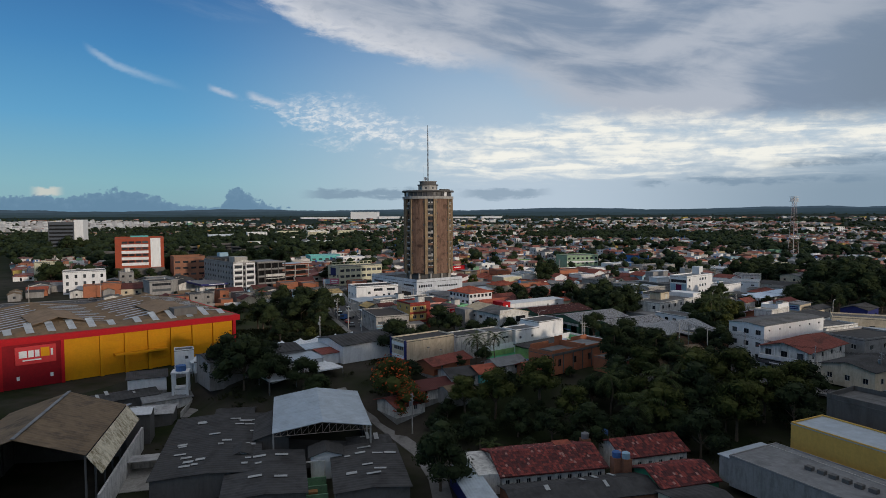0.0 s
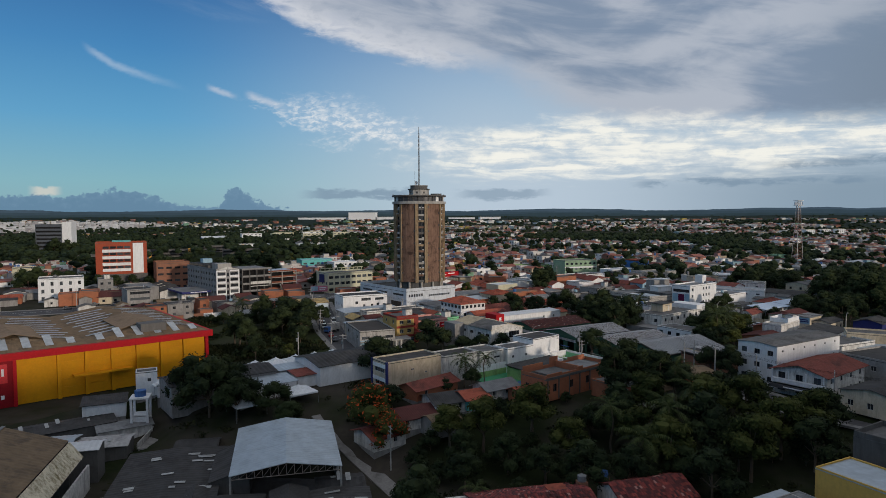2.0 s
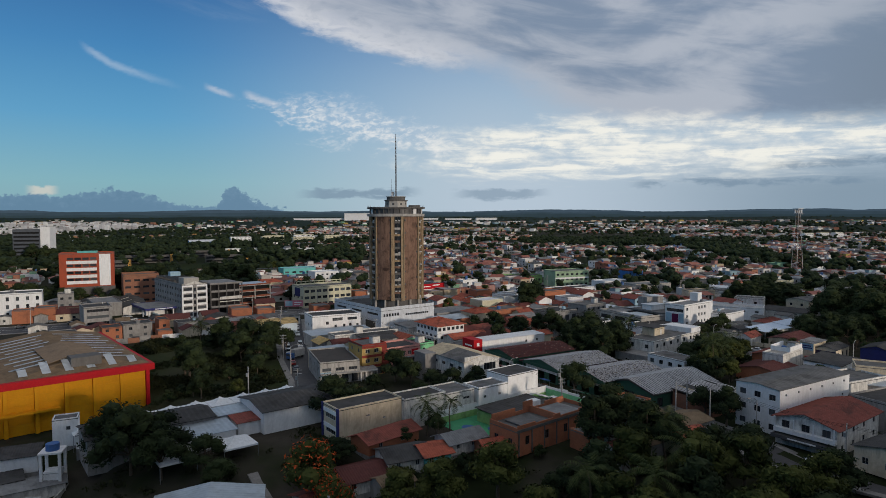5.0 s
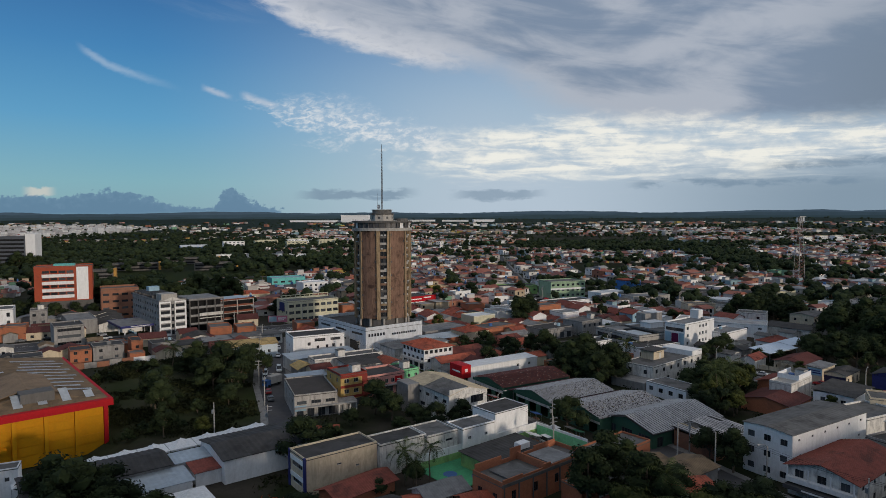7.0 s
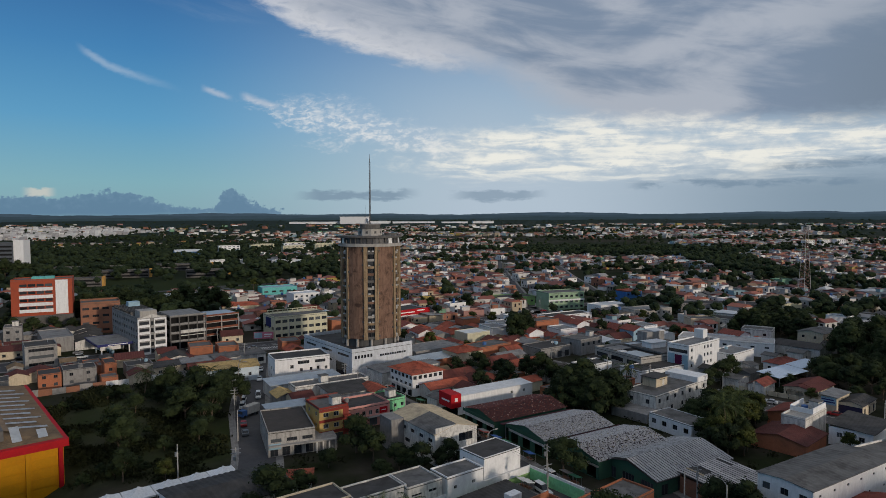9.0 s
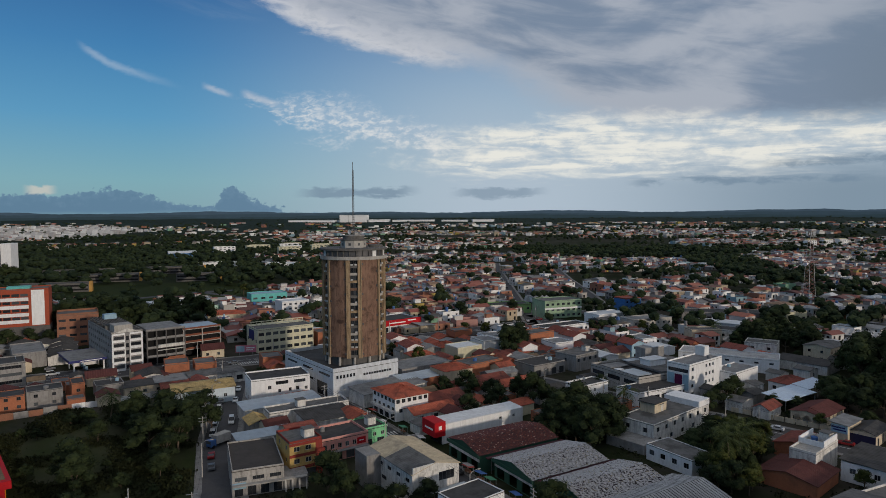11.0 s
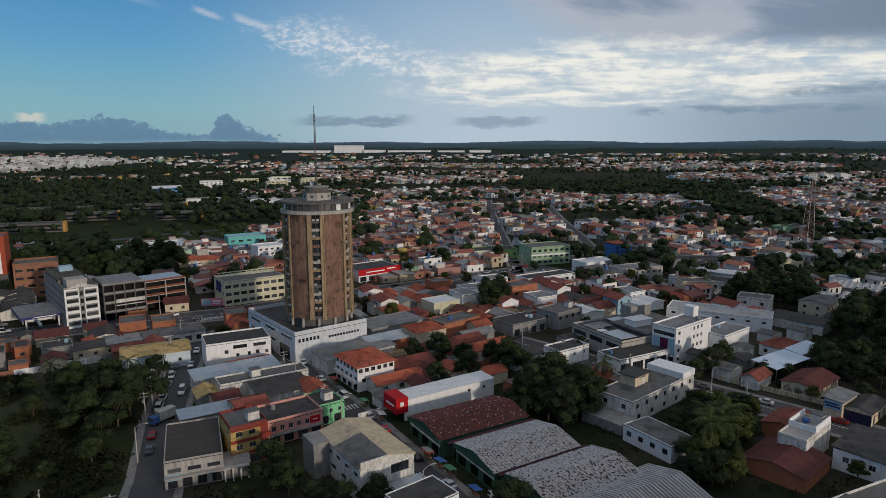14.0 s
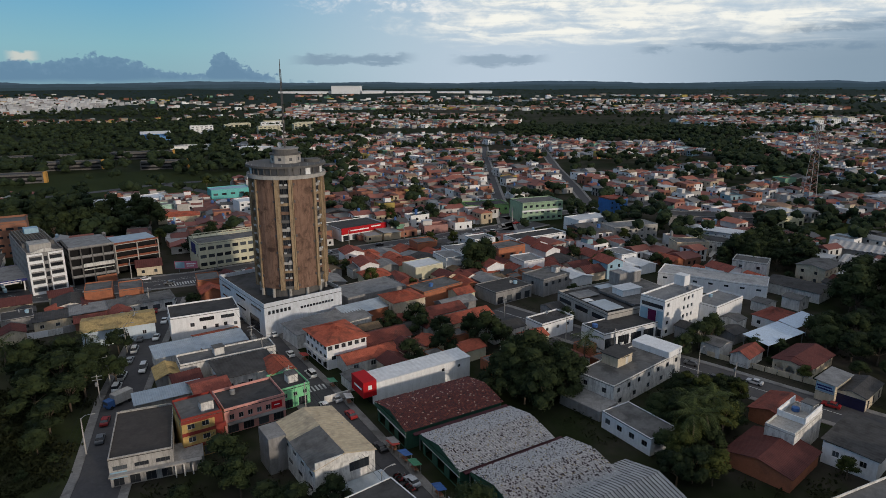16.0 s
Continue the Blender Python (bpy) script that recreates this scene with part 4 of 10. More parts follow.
building("row_house", "low white house with skylights in its dark roof", "house", -34.5, 253.6, 14.5, 10.5, 38, 5.4, OLDWHITE, "shed", DARKROOF, tilt=0.7, period=0.8, windows={"f": row(14.5, 3, 1.2, 2.6, 1.1)})
building("row_house", "corner house under an orange clay tile roof", "house", -26.0, 254.6, 6.2, 9.5, 38, 5.4, OLDWHITE, "gable", TILEOR, rise=1.1, axis="y", windows={"f": row(6.2, 2, 1.1, 3.0, 1.1)})
building("row_house", "low house under a red-brown clay tile roof", "house", -39.5, 243.6, 8.2, 8.7, 40, 4.6, CREAM, "gable", TILE, rise=1.3, axis="x")
building("row_shed", "lean-to under pale blue corrugated metal", "shed", -48.5, 240.5, 15.0, 5.5, 36, 3.7, GREYWALL, "shed", METALROOF, tilt=0.4)


DARKRED = mat("brick_red_paint", (0.24, 0.035, 0.025), rough=0.75, stain=0.3, streak=0.2)


def corner_flats():
    """Three-storey orange and yellow corner building."""
    t = building("corner_flats", "orange-red and yellow three-storey flats above a shop", "house", -33.2, 224.9, 8.2, 10.0, 38, 9.0, mat("faded_yellow_paint", (0.50, 0.34, 0.12), stain=0.3, streak=0.3), roof_mat=FLATROOF, parapet=0.5, par_mat=DARKRED,
                 windows={"f": storeys(8.2, 2, 1.5, 3, 3.0, 0.9, 1.2, 0.4, 6.2, 1) + [(0.6, 3.4, 0.1, 2.3), (4.0, 7.2, 0.1, 2.3)], "l": storeys(10, 2, 1.1, 3, 3.0, first=1)})
    for z in (2.5, 5.55, 8.35):
        part("band", boxes((-4.16, 4.16, -5.06, -4.99, z, z + 0.75)), DARKRED, t)
    part("corner_pier", boxes((2.5, 4.18, -5.10, -4.96, 0.3, 8.95)), DARKRED, t)
    part("balcony", boxes((2.4, 4.6, -5.9, -5.1, 3.0, 3.9), (2.4, 4.6, -5.9, -5.1, 6.0, 6.9)), DARKRED, t)


corner_flats()
PK = building("pink_shop", "pink two-storey shop with a dark roof and red sign", "shop", -27.0, 237.6, 14.0, 10.5, 38.5, 5.6, PINK, roof_mat=DARKROOF, parapet=0.6,
              windows={"f": row(14, 5, 1.1, 3.3, 1.3, 0.6, 11) + row(14, 4, 2.4, 0.1, 2.3)})
part("sign", boxes((3.7, 6.2, -5.40, -5.26, 3.3, 5.0)), RED, PK, "red shop sign")
part("sign_lettering", boxes((4.3, 5.6, -5.43, -5.40, 4.05, 4.3)), WHITE, PK)
part("awning", boxes((-6.5, 6.8, -6.6, -5.26, 2.7, 2.85)), GREYROOF, PK)
building("green_shop", "mint green two-storey corner shop", "shop", -20.6, 246.8, 7.5, 9.5, 40, 5.0, MINT, roof_mat=DARKROOF, windows={"f": row(7.5, 3, 1.0, 2.9, 1.1) + row(7.5, 2, 2.2, 0.1, 2.2)})


def corner_shop():
    t = building("corner_shop", "stained white corner shop with a dark flat roof", "shop", -42.7, 219.8, 11.6, 19.5, 27, 5.9, mat("grimy_pale_render", (0.42, 0.40, 0.37), streak=0.7, stain=0.45, dirt=(0.09, 0.085, 0.08)), roof_mat=mat("dark_brown_roof_felt", (0.060, 0.052, 0.047), stain=0.5, grain=1.2), parapet=0.35,
                 windows={"f": row(11.6, 3, 2.6, 3.6, 0.9) + row(11.6, 4, 1.9, 0.1, 2.4), "l": row(19.5, 3, 1.2, 3.5, 1.0)}, frame_mat=DARKFRAME)
    part("ledge", boxes((-5.9, 11.0, -11.0, -9.78, 2.75, 3.05)), CONCRETE, t)
    part("sign", boxes((-5.7, -2.7, -9.95, -9.80, 1.9, 3.3)), SKYBLUE, t, "pale blue shop sign")
    for k in range(4):
        part("post", boxes((5.9 + 1.6 * k, 6.15 + 1.6 * k, -10.9, -10.65, 0, 2.75)), OLDWHITE, t)
    part("rear_wall", boxes((-5.5, 4.0, 9.8, 12.4, 0, 5.2)), CREAM, t)
    part("annex", boxes((5.82, 11.4, -9.7, -3.0, 0, 3.1)), GREYWALL, t)


corner_shop()


def beige_hall():
    t = building("beige_hall", "stained pale two-storey hall under a beige corrugated roof", "building", -3.5, 218.5, 12.5, 20.5, 39.3, 7.6, OLDWHITE, "gable", BEIGEROOF, rise=1.5, axis="y", over=0.3, period=0.9, amp=0.09,
                 windows={"l": row(20.5, 4, 2.4, 2.2, 1.0) + row(20.5, 5, 1.8, 5.3, 0.9), "f": [(7.0, 11.2, 4.6, 6.6), (2, 3.2, 2, 3.4)]}, frame_mat=DARKFRAME)
    part("stair_block", boxes((-10.0, -6.3, 4.0, 10.2, 0, 8.0)), GREYWALL, t)
    bm = bmesh.new()
    slope(bm, (-6.75, 1.5, 7.72), (-6.75, -10.3, 7.72), (-0.15, -10.3, 9.26), (-0.15, 1.5, 9.26), 0.7, 0.07)
    part("old_roof_sheet", bm, FLATROOF, t, "blackened grey corrugated sheets")
    part("broken_wall", boxes((-6.2, 0.4, -10.5, -10.26, 7.6, 9.1)), OLDWHITE, t)
    part("shed_roof", boxes((-2, 7.5, -14.6, -10.6, 2.9, 3.05)), METALROOF, t)
    part("shed_wall", boxes((-1.8, 7.3, -14.4, -10.7, -0.5, 2.9)), GREYWALL, t)


beige_hall()


def bank():
    t = building("long_shop", "long white shop building with a pale flat metal roof", "shop", 10.6, 257.3, 29.0, 6.2, 38.0, 5.6, WHITE, "shed", WHITEROOF, tilt=0.25, over=0.15, period=1.2, windows={"f": row(29, 2, 0.9, 3.4, 0.9, 18, 28)})
    part("sign_box", boxes((-17.2, -13.6, -3.35, 3.35, 2.4, 6.5)), RED, t, "bright red shop sign box")
    part("sign_stripe", boxes((-17.25, -17.2, -2.4, 1.8, 4.2, 4.7)), WHITE, t)
    part("sign_mark", boxes((-15.9, -14.9, -3.40, -3.35, 4.3, 5.4)), WHITE, t)
    part("glass_front", boxes((-14.8, -14.6, -2.9, 2.9, 0.1, 2.4)), GLASS, t)
    part("forecourt_wall", boxes((-24.5, -17.5, 3.6, 3.9, -0.3, 1.9)), OLDWHITE, t)


bank()
RS = building("red_roof_restaurant", "white three-storey restaurant under a red hipped tile roof", "restaurant", -15.2, 273.1, 12.2, 14.4, 40.1, 7.4, WHITE, "hip", TILEOR, rise=2.3, over=0.8, period=0.5,
              windows={"f": row(12.2, 6, 1.3, 5.6, 1.2) + row(12.2, 3, 1.3, 2.6, 1.2), "l": row(14.4, 6, 1.5, 5.6, 1.2) + row(14.4, 5, 1.6, 2.9, 1.4) + row(14.4, 4, 2.5, 0.1, 2.2)}, frame_mat=DARKFRAME)
part("balcony", boxes((-7.2, -6.12, -7.0, 7.0, 2.6, 3.4)), OLDWHITE, RS)
building("tiled_annex", "low white annex under an orange clay tile roof", "house", -5.0, 268.5, 16.0, 7.0, 40, 3.4, OLDWHITE, "gable", TILEOR, rise=1.4, axis="x", windows={"f": row(16, 3, 1.6, 1.2, 1.4)})
building("tiled_annex", "low annex under a dark red clay tile roof", "house", -4.0, 280.0, 17.0, 9.0, 40, 3.8, OLDWHITE, "gable", TILE, rise=1.6, axis="x")
building("low_shed", "long low shed with a grey fibre-cement roof", "shed", -22.0, 289.5, 26.0, 10.0, 44, 4.4, OLDWHITE, "shed", GREYROOF, tilt=0.7, period=0.9)
building("low_shed", "brick-walled shed with a pale metal roof", "shed", -13.0, 302.0, 17.0, 7.0, 42, 4.6, BRICK, "shed", METALROOF, tilt=0.8, period=0.9)
building("low_shed", "grey flat-roofed market shed with a broad eave", "shed", -16.0, 322.0, 24.0, 14.0, 42, 5.0, GREYWALL, roof_mat=GREYROOF, parapet=0.2)
HP = building("hipped_house", "cream two-storey house under an orange hipped tile roof", "house", -1.5, 309.0, 12.2, 10.5, 38, 6.6, CREAM, "hip", TILEOR, rise=1.8, over=0.4, windows={"f": storeys(12.2, 1, 1.0, 2, 3.0, start=8, end=11), "l": storeys(10.5, 4, 0.9, 2, 3.0)})
building("brick_house", "unfinished orange brick house with a grey flat roof", "house", 8.0, 325.2, 18.3, 10.1, 46, 5.6, BRICK, roof_mat=FLATROOF, parapet=0.3, windows={"l": row(10, 2, 1.2, 3, 1.4)})
building("tiled_house", "small house under red clay tiles", "house", 12.0, 306.0, 15.0, 8.0, 40, 3.4, OLDWHITE, "gable", TILE, rise=1.5)
building("tiled_house", "small house under a grey fibre-cement roof", "house", 16.5, 312.5, 13.0, 6.5, 40, 4.2, GREYWALL, "gable", GREYROOF, rise=1.2, axis="x")
building("tiled_house", "long low house under red clay tiles", "house", 21.0, 300.5, 16.0, 7.5, 40, 3.6, CREAM, "gable", TILEOR, rise=1.5)
building("tiled_house", "low house with a dark fibre-cement roof", "house", 32.5, 292.0, 12.0, 8.0, 38, 3.8, OLDWHITE, "gable", DARKROOF, rise=1.2)
building("small_white_house", "small white house with a dark flat roof", "house", 47.5, 297.0, 13.5, 7.5, 40, 4.8, WHITE, roof_mat=DARKROOF, windows={"f": row(13.5, 3, 1.1, 2.6, 1.1)})
building("grey_house", "grey cement two-storey house with white upper windows", "house", 49.0, 340.0, 14.5, 11.0, 44, 6.2, GREYWALL, roof_mat=FLATROOF, windows={"f": row(14.5, 4, 1.5, 3.8, 1.4), "l": row(11, 1, 1.2, 3.6, 1.3)})
building("low_shop", "low shop with a dark roof and coloured shopfronts", "shop", 33.0, 330.5, 17.0, 12.0, 40, 4.4, GREYWALL, roof_mat=DARKROOF, parapet=0.3, windows={"f": row(17, 4, 2.6, 0.1, 2.6)})
DK = building("department_store", "large low white store with grey patched flat roofs", "shop", 73.6, 317.0, 36.0, 25.0, 33, 6.2, CONCRETE, roof_mat=DARKROOF, parapet=0.7, windows={"l": row(25, 3, 6.5, 3.6, 1.6), "f": row(36, 5, 5, 0.1, 3.0)}, frame_mat=DARKFRAME)
part("roof_bay", boxes((-6, 16.5, -11.5, 6, 6.75, 7.5)), FLATROOF, DK)
for x, y, w, d, m in ((-13, -6, 7, 9, METALROOF), (-12, 6, 9, 6, GREYROOF), (-15, 0.5, 3, 2.4, WHITEROOF), (0, 9, 7, 4, METALROOF)):
    part("roof_sheet", boxes((x - w / 2, x + w / 2, y - d / 2, y + d / 2, 6.76, 6.98)), m, DK)
part("roof_house", boxes((-4, 4, -4, 1, 7.5, 9.6)), WHITE, DK)
part("roof_house_slab", boxes((-4.4, 4.4, -4.4, 1.4, 9.6, 9.85)), WHITEROOF, DK)
part("tank_block", boxes((4, 14, 6.2, 11.5, 6.75, 11.5)), GREYWALL, DK)
part("tank_block_slab", boxes((8, 14.4, 6.0, 11.9, 11.5, 11.8)), WHITEROOF, DK)
W4 = building("white_office", "white four-storey office with a maroon sign panel", "office", 86.9, 305.9, 22.0, 8.6, 44, 11.6, WHITE, roof_mat=GREYROOF, parapet=0.5,
              windows={"f": storeys(22, 1, 1.4, 4, 2.9, start=0.3, end=4) + storeys(22, 3, 1.1, 4, 2.9, start=10, end=17), "l": [(0.5, 8.1, 9.0, 10.3), (0.5, 8.1, 0.1, 2.4)]}, frame_mat=DARKFRAME)
part("sign_panel", boxes((-11.15, -11.02, -1.6, 1.2, 3.6, 8.2)), mat("maroon_paint", (0.10, 0.012, 0.05)), W4, "maroon sign panel")
part("facade_band", boxes((-11.10, -11.01, 1.4, 4.0, 3.0, 8.4)), SKYBLUE, W4)
part("facade_band", boxes((-11.10, -11.01, -4.0, -1.8, 3.0, 8.4)), SKYBLUE, W4)
part("tank_house", boxes((7.5, 10.8, 0.5, 4.2, 11.75, 15.2)), WHITE, W4)
building("white_annex", "low white annex with a grey roof", "building", 104.0, 314.5, 17.0, 9.0, 44, 6.6, WHITE, roof_mat=GREYROOF, windows={"f": []})
building("long_white_hall", "long white flat-roofed hall", "building", 112.5, 346.0, 38.0, 13.0, -24, 5.4, WHITE, roof_mat=PALEROOF, parapet=0.5, windows={"f": row(38, 7, 1.6, 3.6, 0.8)})
building("low_shop", "low dark shopfront with a deep shaded opening", "shop", 70.5, 295.5, 26.0, 10.0, 34, 4.6, WHITE, roof_mat=DARKROOF, parapet=0.3, windows={"f": row(26, 5, 4.4, 0.1, 3.2)}, frame_mat=DARKFRAME)
MD = building("long_white_house", "long white two-storey house with a stained grey roof", "house", 66.0, 263.1, 31.0, 11.0, 46, 6.0, OLDWHITE, roof_mat=FLATROOF, parapet=0.25,
              windows={"f": row(31, 7, 1.3, 3.9, 1.3) + row(31, 5, 1.4, 0.9, 1.3), "l": row(11, 2, 1.2, 3.6, 1.3)}, frame_mat=DARKFRAME)
part("white_end", boxes((9.0, 15.6, -5.62, 5.62, 6.14, 7.9)), WHITE, MD)
part("roof_room", boxes((-6, 0.5, 0.0, 4.8, 6.14, 9.0)), CREAM, MD)
part("roof_room_slab", boxes((-6.6, 1.1, -0.6, 5.2, 9.0, 9.2)), DARKROOF, MD)
part("front_terrace", boxes((-22.5, -15.5, -6.8, 5, -0.4, 2.6)), GREYWALL, MD)
building("low_white_house", "low white house with a row of dark windows", "house", 63.0, 237.0, 8.5, 14.0, 37, 3.9, WHITE, roof_mat=FLATROOF, parapet=0.15, windows={"l": row(14, 4, 1.5, 1.6, 1.3), "f": row(8.5, 1, 1.2, 1.4, 1.2)}, frame_mat=DARKFRAME)


def villa():
    t = building("arched_villa", "cream villa with an arched porch under a maroon tile roof", "house", 116.6, 278.2, 13.0, 9.4, 44, 3.2, CREAM, "gable", TILEDARK, rise=1.5, over=0.6, windows={"f": row(13, 4, 0.8, 1.2, 1.4)})
    for k in range(4):
        part("porch_pier", boxes((-9.0, -8.6, -4.7 + 2.95 * k, -4.15 + 2.95 * k, 0, 3.2)), CREAM, t)
    for k in range(3):
        y0, y1 = -4.15 + 2.95 * k, -1.75 + 2.95 * k
        pts = [(y0 + (y1 - y0) * i / 10, 1.45 + 1.15 * math.sin(math.pi * i / 10)) for i in range(11)]
        bm = bmesh.new()
        for (a, za), (b, zb) in zip(pts, pts[1:]):
            v = [bm.verts.new(p) for p in ((-9.0, a, za), (-9.0, b, zb), (-9.0, b, 3.2), (-9.0, a, 3.2), (-8.6, a, za), (-8.6, b, zb), (-8.6, b, 3.2), (-8.6, a, 3.2))]
            for q in ((0, 3, 2, 1), (4, 5, 6, 7), (0, 1, 5, 4), (2, 3, 7, 6)):
                bm.faces.new([v[i] for i in q])
        part("arch", bm, CREAM, t)
    bm = bmesh.new()
    slope(bm, (-9.4, -5.2, 3.22), (-6.55, -5.2, 3.22), (-6.55, 0, 4.75), (-9.4, 0, 4.1), 0.5, 0.05)
    slope(bm, (-6.55, 5.2, 3.22), (-9.4, 5.2, 3.22), (-9.4, 0, 4.1), (-6.55, 0, 4.75), 0.5, 0.05)
    part("porch_roof", bm, TILEDARK, t)
    bm = bmesh.new()
    v = [bm.verts.new(p) for x in (-9.0, -8.6) for p in ((x, -4.7, 3.2), (x, 4.7, 3.2), (x, 0, 4.0))]
    for q in ((0, 2, 1), (3, 4, 5), (0, 1, 4, 3), (1, 2, 5, 4), (2, 0, 3, 5)):
        bm.faces.new([v[i] for i in q])
    part("porch_gable", bm, CREAM, t)
    part("porch_floor", boxes((-9.6, -6.5, -5.0, 5.0, -0.3, 0.12)), CONCRETE, t)


villa()
f = thing("garden_wall", 108.0, 270.0, 0, "pale cream garden wall along the road", "wall", z=0)
for k in range(11):
    p = part("panel", boxes((-1.45, 1.45, -0.1, 0.1, -0.2, 1.5)), CREAM, f)
    p.matrix_basis = pose(-15 + 2.5 * k, 12.0 - 1.9 * k, 0, 0, 0, -37)
TR = building("terrace_house", "narrow white house with a raised roof terrace", "house", 95.5, 236.4, 15.0, 6.0, 46, 6.2, OLDWHITE, roof_mat=CONCRETE, parapet=0.5, windows={"l": row(6, 2, 1.0, 1.5, 1.2)})
part("terrace_parapet", boxes((-2.0, 7.2, -2.9, -2.65, 6.7, 8.2), (-2.0, 7.2, 2.65, 2.9, 6.7, 8.2), (-2.0, -1.8, -2.6, 2.6, 6.7, 8.0)), WHITE, TR)
building("dark_roof_house", "white house with a dark patched roof", "house", 108.0, 232.5, 16.0, 10.0, 46, 4.8, WHITE, "shed", DARKROOF, tilt=0.5, period=1.0, windows={"l": row(10, 2, 1.3, 2.2, 1.3)})
building("tiled_shacks", "low shacks under broken dark red tiles", "house", 88.0, 228.0, 14.0, 13.0, 46, 3.2, BRICK, "gable", TILEDARK, rise=1.4)
building("tiled_shacks", "long shack under dark red tiles", "house", 97.5, 247.5, 12.0, 9.0, 46, 3.4, BRICK, "gable", TILE, rise=1.2)
building("flat_block", "beige block with a flat grey terrace roof", "building", 118.0, 216.0, 22.0, 9.0, -22, 6.5, CREAM, roof_mat=FLATROOF, windows={"f": row(22, 3, 1.6, 3.2, 1.3)})
building("metal_lean_to", "lean-to under a pale blue metal roof", "shed", 111.0, 206.5, 20.0, 7.0, -22, 4.2, GREYWALL, "shed", METALROOF, tilt=0.3)
BS = building("blue_shop", "small shop with a blue and white painted sign front", "shop", 115.6, 260.6, 10.0, 4.4, 44, 5.0, CREAM, "shed", GREYROOF, tilt=0.4, windows={"f": row(10, 2, 1.2, 2.2, 1.2)})
part("sign", boxes((-5.2, -5.02, -2.1, 2.1, 2.6, 4.8)), SKYBLUE, BS, "pale blue painted sign")
part("sign_lettering", boxes((-5.24, -5.2, -1.8, 1.6, 3.2, 3.6), (-5.24, -5.2, -1.5, 1.9, 3.9, 4.3)), NAVY, BS)
PS = building("purple_shop", "low corner shop with a dark purple front and blackened roof", "shop", 121.2, 259.0, 12.5, 6.4, 46, 3.5, CREAM, "gable", DARKROOF, rise=0.9, over=0.3, windows={"f": row(12.5, 3, 1.4, 0.1, 2.3)})
part("painted_front", boxes((-6.4, -6.27, -3.1, 3.1, 0.0, 2.9)), mat("dark_purple_paint", (0.022, 0.02, 0.055), rough=0.6, stain=0.3), PS, "dark purple painted front")
building("navy_shop", "corner shop with navy blue walls and a dark roof", "shop", 134.5, 254.0, 12.5, 9.0, 46, 4.4, NAVY, "gable", DARKROOF, rise=1.3, windows={"f": row(12.5, 2, 2.2, 0.1, 2.4)})
building("white_cottage", "small white cottage under a red tile roof", "house", 101.5, 279.5, 9.0, 5.0, 46, 3.2, OLDWHITE, "gable", TILE, rise=1.4)
building("red_roof_cottage", "white cottage under a dark red hipped roof", "house", 121.0, 309.0, 12.0, 9.0, 40, 3.8, WHITE, "hip", TILE, rise=2.0, windows={"f": row(12, 3, 1.3, 1.2, 1.3), "l": row(9, 2, 1.3, 1.2, 1.3)})
TP = thing("tarpaulin_roof", 117.5, 294.6, 38, "large pale blue tarpaulin roof over a yard", "canopy")
bm = bmesh.new()
slope(bm, (-15, -4.2, 4.0), (3.5, -4.6, 4.1), (3.5, 4, 4.9), (-15, 4, 4.8), 1.4, 0.08)
slope(bm, (4, -1.6, 4.3), (18.5, -1.2, 4.4), (18.5, 4.6, 5.1), (4, 4.2, 5.0), 1.4, 0.08)
part("sheet", bm, TARP, TP)
for x, y in ((-14.5, -3.9), (-14.5, 3.6), (-6, -4.0), (3, -4.1), (3, 3.6), (11, -1.1), (18, -0.9), (18, 4.1)):
    part("post", boxes((x - 0.1, x + 0.1, y - 0.1, y + 0.1, -0.2, 4.05)), STEEL, TP)
building("far_white_house", "pale two-storey house with a red-edged flat roof", "house", 158.5, 362.0, 15.0, 11.0, 42, 6.6, CREAM, "gable", FLATROOF, rise=1.0, windows={"f": storeys(14, 4, 1.1, 2, 3.0), "l": storeys(10, 2, 1.2, 2, 3)})
for x, y in ((202, 391), (194, 364)):
    building("long_grey_shed", "long factory shed under pale striped corrugated sheets", "shed", x, y, 46.0, 14.0, -41, 4.6, GREYWALL, "gable", PALEROOF, rise=1.8, period=2.6, amp=0.30, group="factory sheds")
building("white_block", "small white two-storey block with a grey flat roof", "house", 134.0, 366.5, 13.0, 10.0, -28, 6.4, OLDWHITE, roof_mat=FLATROOF, windows={"f": storeys(13, 2, 1.3, 2, 3.0)})
building("dark_roof_house", "low house under a broad blackened roof", "house", 143.0, 343.0, 19.0, 13.0, -45, 3.8, OLDWHITE, "gable", DARKROOF, rise=1.4, axis="x")
building("depot", "long low depot with a dark grey flat roof", "building", 150.0, 466.0, 50.0, 15.0, -3, 5.0, GREYWALL, roof_mat=DARKROOF, parapet=0.4, windows={"f": row(50, 8, 2.2, 1.6, 1.4)})
building("yellow_shop", "yellow and white shop beside a green field", "shop", 187.0, 464.0, 21.0, 9.0, 30, 5.6, PALEYELLOW, roof_mat=GREYROOF, windows={"f": row(21, 4, 2.6, 0.1, 2.6)})
building("long_white_shed", "long white shed under a pale metal roof", "shed", 144.0, 425.0, 28.0, 9.0, -34, 5.0, WHITE, "shed", WHITEROOF, tilt=0.5, period=1.2, windows={"f": row(28, 7, 1.3, 2.6, 1.1)})
building("tan_house", "tan two-storey house with a flat grey roof", "house", 118.0, 398.5, 15.0, 9.0, 8, 6.2, CREAM, roof_mat=FLATROOF, windows={"f": storeys(15, 3, 1.4, 2, 3.0)})
building("flat_house", "stained white house with a dark flat roof", "house", 132.0, 405.0, 16.0, 13.0, -34, 5.4, OLDWHITE, roof_mat=DARKROOF, windows={"f": row(16, 5, 1.3, 2.6, 1.2)})

# ---- market barns along the middle street ----


